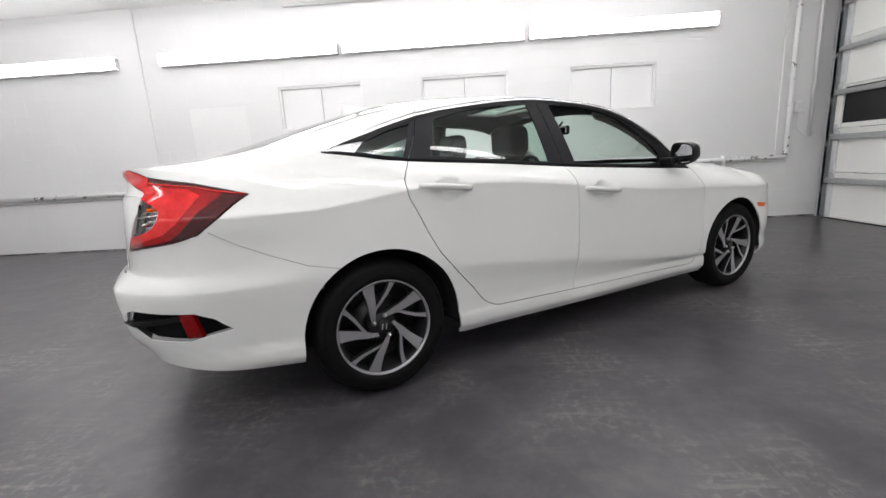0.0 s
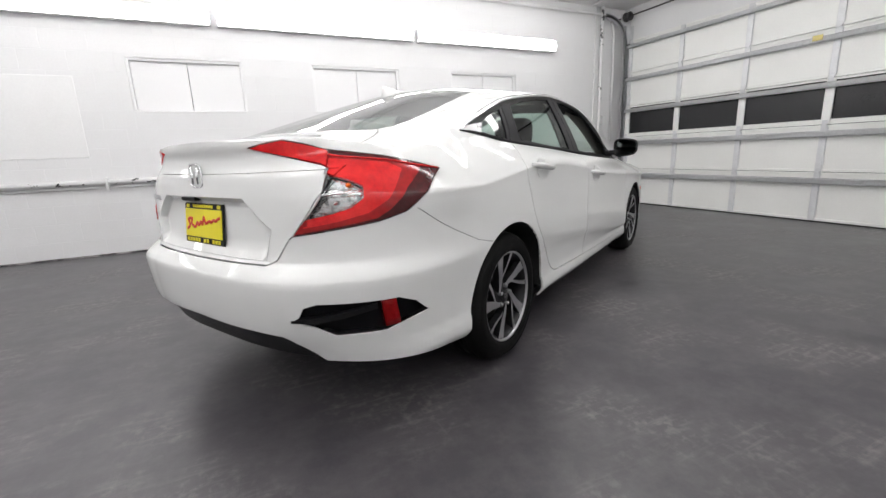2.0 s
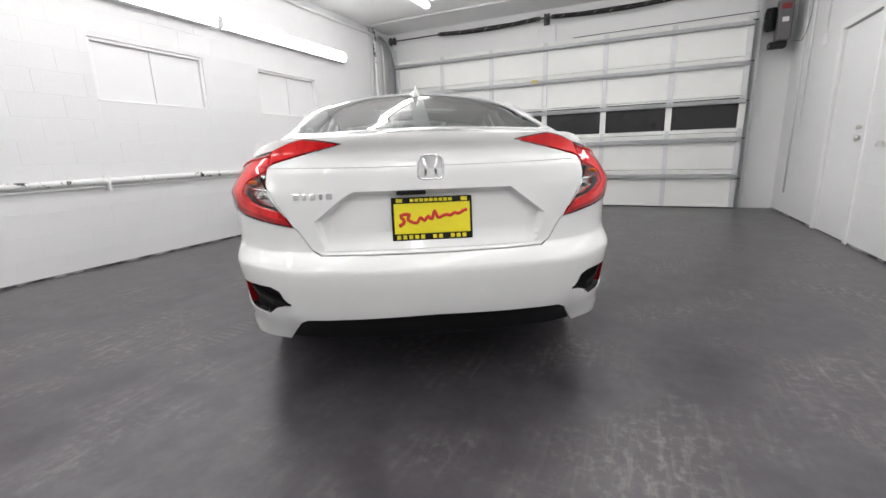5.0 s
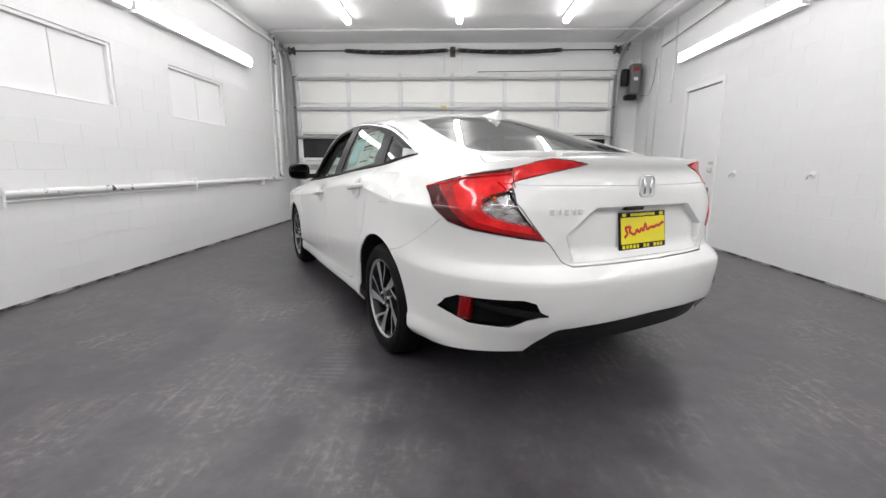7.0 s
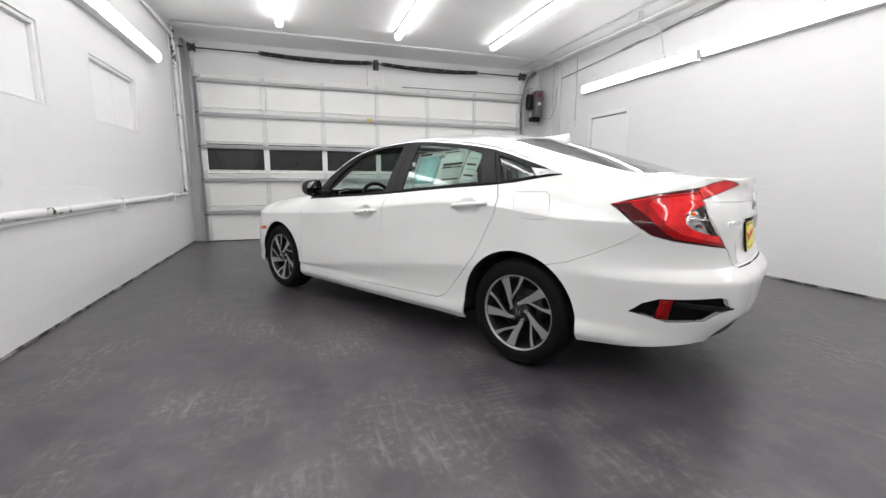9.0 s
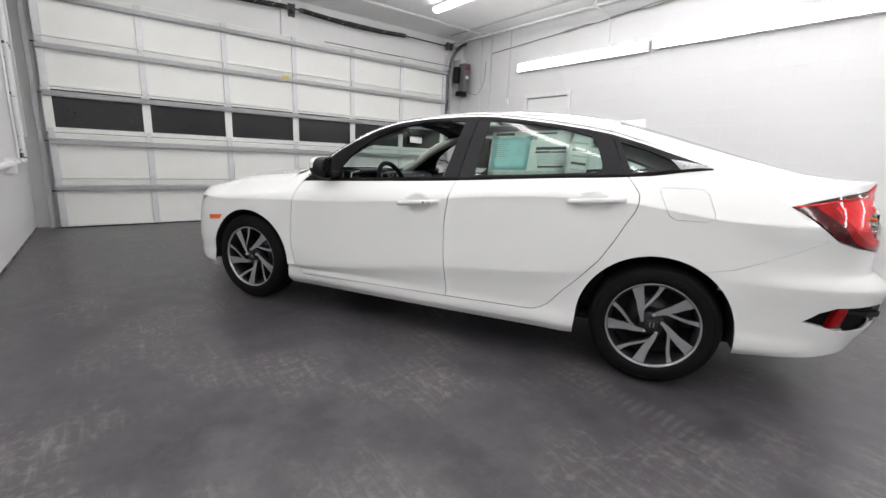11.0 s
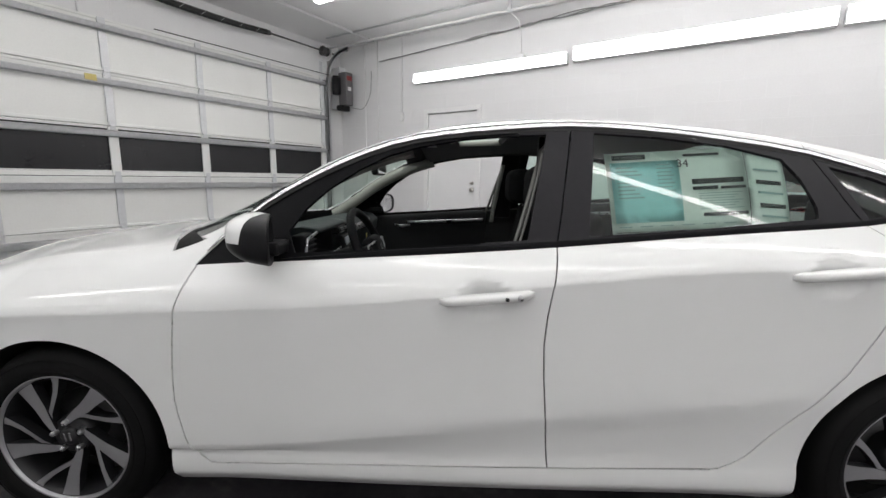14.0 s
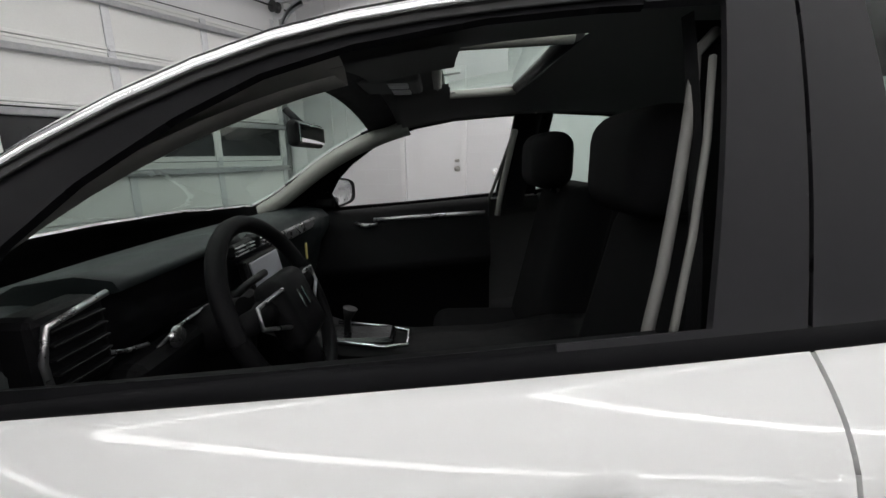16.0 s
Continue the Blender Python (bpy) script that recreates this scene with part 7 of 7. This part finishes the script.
# inner mirror and roof console
mi = part("inner_mirror", boxes(((1.795, -0.125, 1.190), (1.825, 0.115, 1.256)), bevel=0.014, segs=3), M_BLACK, CAR, "black rear-view mirror")
part("mirror_glass", boxes(((1.791, -0.112, 1.199), (1.797, 0.102, 1.247)), bevel=0.0025), M_MIRROR, mi)
part("mirror_stem", bar([(1.82, 0, 1.25), (1.86, 0, 1.29)], 0.010, 8), M_BLACK, mi)
rc = part("roof_console", boxes(((1.50, -0.10, 1.335), (1.66, 0.10, 1.365)), bevel=0.010, segs=2), M_HEADLINER, CAR, "grey roof console with lamps")
for v in (-0.05, 0.05):
    part("map_lamp", boxes(((1.53, v - 0.03, 1.330), (1.58, v + 0.03, 1.337)), bevel=0.003), M_LABEL, rc, "pale map lamp")
for s in (1, -1):
    bm = bmesh.new()
    for off in (0.040, 0.052):
        rows_ = [[bm.verts.new((1.42 + 0.045 * k, s * (0.17 + 0.10 * j), roof_height(1.42 + 0.045 * k, 0.17 + 0.10 * j) - off)) for j in range(5)] for k in range(5)]
        for a, c in zip(rows_, rows_[1:]):
            for k in range(4):
                bm.faces.new((a[k], a[k + 1], c[k + 1], c[k])).smooth = True
    part("sun_visor", bm, M_HEADLINER, CAR, "grey folded sun visor")

# price label inside the rear side window: plain bars
def sheet(corner, name, mat, label, off, parent):
    """A sheet behind the glass, from four side-view corners."""
    bm = bmesh.new()
    (a, b, c, d) = corner
    n = 6
    g = [[None] * (n + 1) for _ in range(n + 1)]
    for i in range(n + 1):
        for j in range(n + 1):
            f, h = i / n, j / n
            u = (a[0] * (1 - f) + b[0] * f) * (1 - h) + (d[0] * (1 - f) + c[0] * f) * h
            z = (a[1] * (1 - f) + b[1] * f) * (1 - h) + (d[1] * (1 - f) + c[1] * f) * h
            g[i][j] = bm.verts.new((u, glass_v(u, z) - off, z))
    for i in range(n):
        for j in range(n):
            bm.faces.new((g[i][j], g[i + 1][j], g[i + 1][j + 1], g[i][j + 1])).smooth = True
    bmesh.ops.solidify(bm, geom=bm.faces[:], thickness=0.0006)
    bmesh.ops.recalc_face_normals(bm, faces=bm.faces[:])
    return part(name, bm, mat, parent, label)


STK = [(0.957, 1.260), (0.513, 1.287), (0.531, 1.031), (0.945, 1.005)]
label_ = sheet(STK, "price_label", M_PAPER, "pale paper price label with a cyan block", 0.013, CAR)
sheet([(0.51, 1.283), (0.395, 1.262), (0.415, 1.042), (0.528, 1.034)], "price_label", M_PAPER, "second pale paper label", 0.0145, CAR)


def on_label(x0, x1, y0, y1, mat, name="print_bar", tip="dark printed bar"):
    """A printed block at fractions across and down the label."""
    def q(x, y):
        a, b, c, d = STK
        return ((a[0] * (1 - x) + b[0] * x) * (1 - y) + (d[0] * (1 - x) + c[0] * x) * y, (a[1] * (1 - x) + b[1] * x) * (1 - y) + (d[1] * (1 - x) + c[1] * x) * y)
    return sheet([q(x0, y0), q(x1, y0), q(x1, y1), q(x0, y1)], name, mat, tip, 0.0112 if mat is M_CYAN else 0.0100, label_)


on_label(0.03, 0.52, 0.12, 0.84, M_CYAN, "cyan_block", "cyan printed block")
on_label(0.05, 0.29, 0.03, 0.09, M_INK)
on_label(0.56, 0.82, 0.05, 0.08, M_INK)
on_label(0.60, 0.97, 0.36, 0.42, M_INK)
on_label(0.60, 0.78, 0.45, 0.49, M_INK)
on_label(0.80, 0.98, 0.46, 0.49, M_INK)
on_label(0.66, 0.98, 0.76, 0.80, M_INK)
on_label(0.02, 0.97, 0.945, 0.952, M_INK)
for k in range(9):
    on_label(0.07, 0.07 + 0.12 + 0.03 * (k % 3), 0.18 + 0.045 * k, 0.195 + 0.045 * k, M_INK_PALE, tip="pale printed bar")
    on_label(0.36, 0.36 + 0.10 + 0.02 * (k % 2), 0.16 + 0.045 * k, 0.172 + 0.045 * k, M_INK_PALE, tip="pale printed bar")
for k in range(7):
    on_label(0.64, 0.95 - 0.03 * (k % 3), 0.53 + 0.03 * k, 0.538 + 0.03 * k, M_INK_PALE, tip="pale printed bar")
for k in range(6):
    on_label(0.05 + 0.15 * k, 0.14 + 0.15 * k, 0.88, 0.892, M_INK_PALE, tip="pale printed bar")
fc = bpy.data.curves.new("mpg_figure", "FONT")
fc.body, fc.size, fc.extrude = "34", 0.038, 0.0003
fig = new("printed_figure", fc)
fig.data.materials.append(M_INK)
fig.parent = label_
uq, zq = 0.735, 1.222
lean = math.atan2(glass_v(uq, zq - 0.02) - glass_v(uq, zq + 0.03), 0.05)
fig.matrix_basis = Matrix.Translation((uq, glass_v(uq, zq) - 0.0070, zq)) @ Matrix.Rotation(math.pi, 4, "Z") @ Matrix.Rotation(math.pi / 2 - lean, 4, "X")
fig["label"] = "printed figure 34"
for k in range(5):
    zq = 1.22 - 0.035 * k
    sheet([(0.495, zq), (0.420, zq - 0.006), (0.421, zq - 0.012 - 0.006 * (k % 2)), (0.496, zq - 0.006 - 0.006 * (k % 2))], "print_bar", M_INK if k % 2 else M_INK_PALE, "printed bar", 0.0115, label_)

# ---- block faces of the two long walls ----


def block_mesh(w, h):
    """A wall block's face, 12 mm deep, with worn edges."""
    bm = bmesh.new()
    e, d0 = 0.0020, 0.0006
    lo = [bm.verts.new(p) for p in ((-w / 2, 0, -h / 2), (w / 2, 0, -h / 2), (w / 2, 0, h / 2), (-w / 2, 0, h / 2))]
    hi = [bm.verts.new(p) for p in ((-w / 2 + e, -d0 - JOINT, -h / 2 + e), (w / 2 - e, -d0 - JOINT, -h / 2 + e), (w / 2 - e, -d0 - JOINT, h / 2 - e), (-w / 2 + e, -d0 - JOINT, h / 2 - e))]
    bm.faces.new(hi)
    for k in range(4):
        bm.faces.new((lo[k], lo[(k + 1) % 4], hi[(k + 1) % 4], hi[k]))
    bmesh.ops.recalc_face_normals(bm, faces=bm.faces[:])
    me = bpy.data.meshes.new("block")
    bm.to_mesh(me)
    bm.free()
    me.materials.append(M_WALL)
    return me


BW, BH = 0.406, 0.2032


def block_wall(parent, y, turn, blocked, near):
    cache, rest, count = {}, [], 0
    rng = random.Random(7)
    for r in range(int(CEIL / BH) + 1):
        z0, z1 = r * BH, min((r + 1) * BH, CEIL)
        x = X_BACK + (BW / 2 if r % 2 else 0)
        while x < X_DOOR - 0.02:
            spans = [(x, min(x + BW, X_DOOR - 0.003))]
            for a, c, za, zb in blocked:
                if z1 <= za + 0.002 or z0 >= zb - 0.002:
                    continue
                spans = [q for s0, s1 in spans for q in ((s0, min(s1, a)), (max(s0, c), s1)) if q[1] - q[0] > 0.02]
            for s0, s1 in spans:
                lo, hi = z0, z1
                w, h = round(s1 - s0 - 0.0008, 4), round(hi - lo - 0.0022, 4)
                if w < 0.02 or h < 0.02:
                    continue
                if (w, h) not in cache:
                    cache[w, h] = block_mesh(w, h)
                m = Matrix.Translation(((s0 + s1) / 2, y, (lo + hi) / 2)) @ Matrix.Rotation(turn, 4, "Z") @ Matrix.Translation((0, rng.uniform(-0.0003, 0.0003), 0))
                if near[0] < s0 < near[1] and count < 300:
                    ob = new("block", cache[w, h])
                    ob.parent = parent
                    ob.matrix_basis = m
                    count += 1
                else:
                    rest.append((cache[w, h], m))
            x += BW
    verts, faces = [], []
    for me, m in rest:
        k = len(verts)
        verts += [tuple(m @ v.co) for v in me.vertices]
        faces += [tuple(k + i for i in p.vertices) for p in me.polygons]
    me = bpy.data.meshes.new("far_blocks")
    me.from_pydata(verts, [], faces)
    me.materials.append(M_WALL)
    ob = new("far_blocks", me)
    ob.parent = parent
    ob["kind"] = "stuff"


block_wall(wall_windows, Y_WIN + JOINT, 0.0, [(a, c, WZ0, WZ1) for a, c in WINDOWS] + [(-4.62, -4.12, 0, CEIL)], (-3.3, 3.4))
block_wall(wall_right, Y_RIGHT - JOINT, math.pi, [(DOOR_A - 0.07, DOOR_B + 0.07, 0.0, DOOR_H + 0.07)], (-2.6, 4.6))
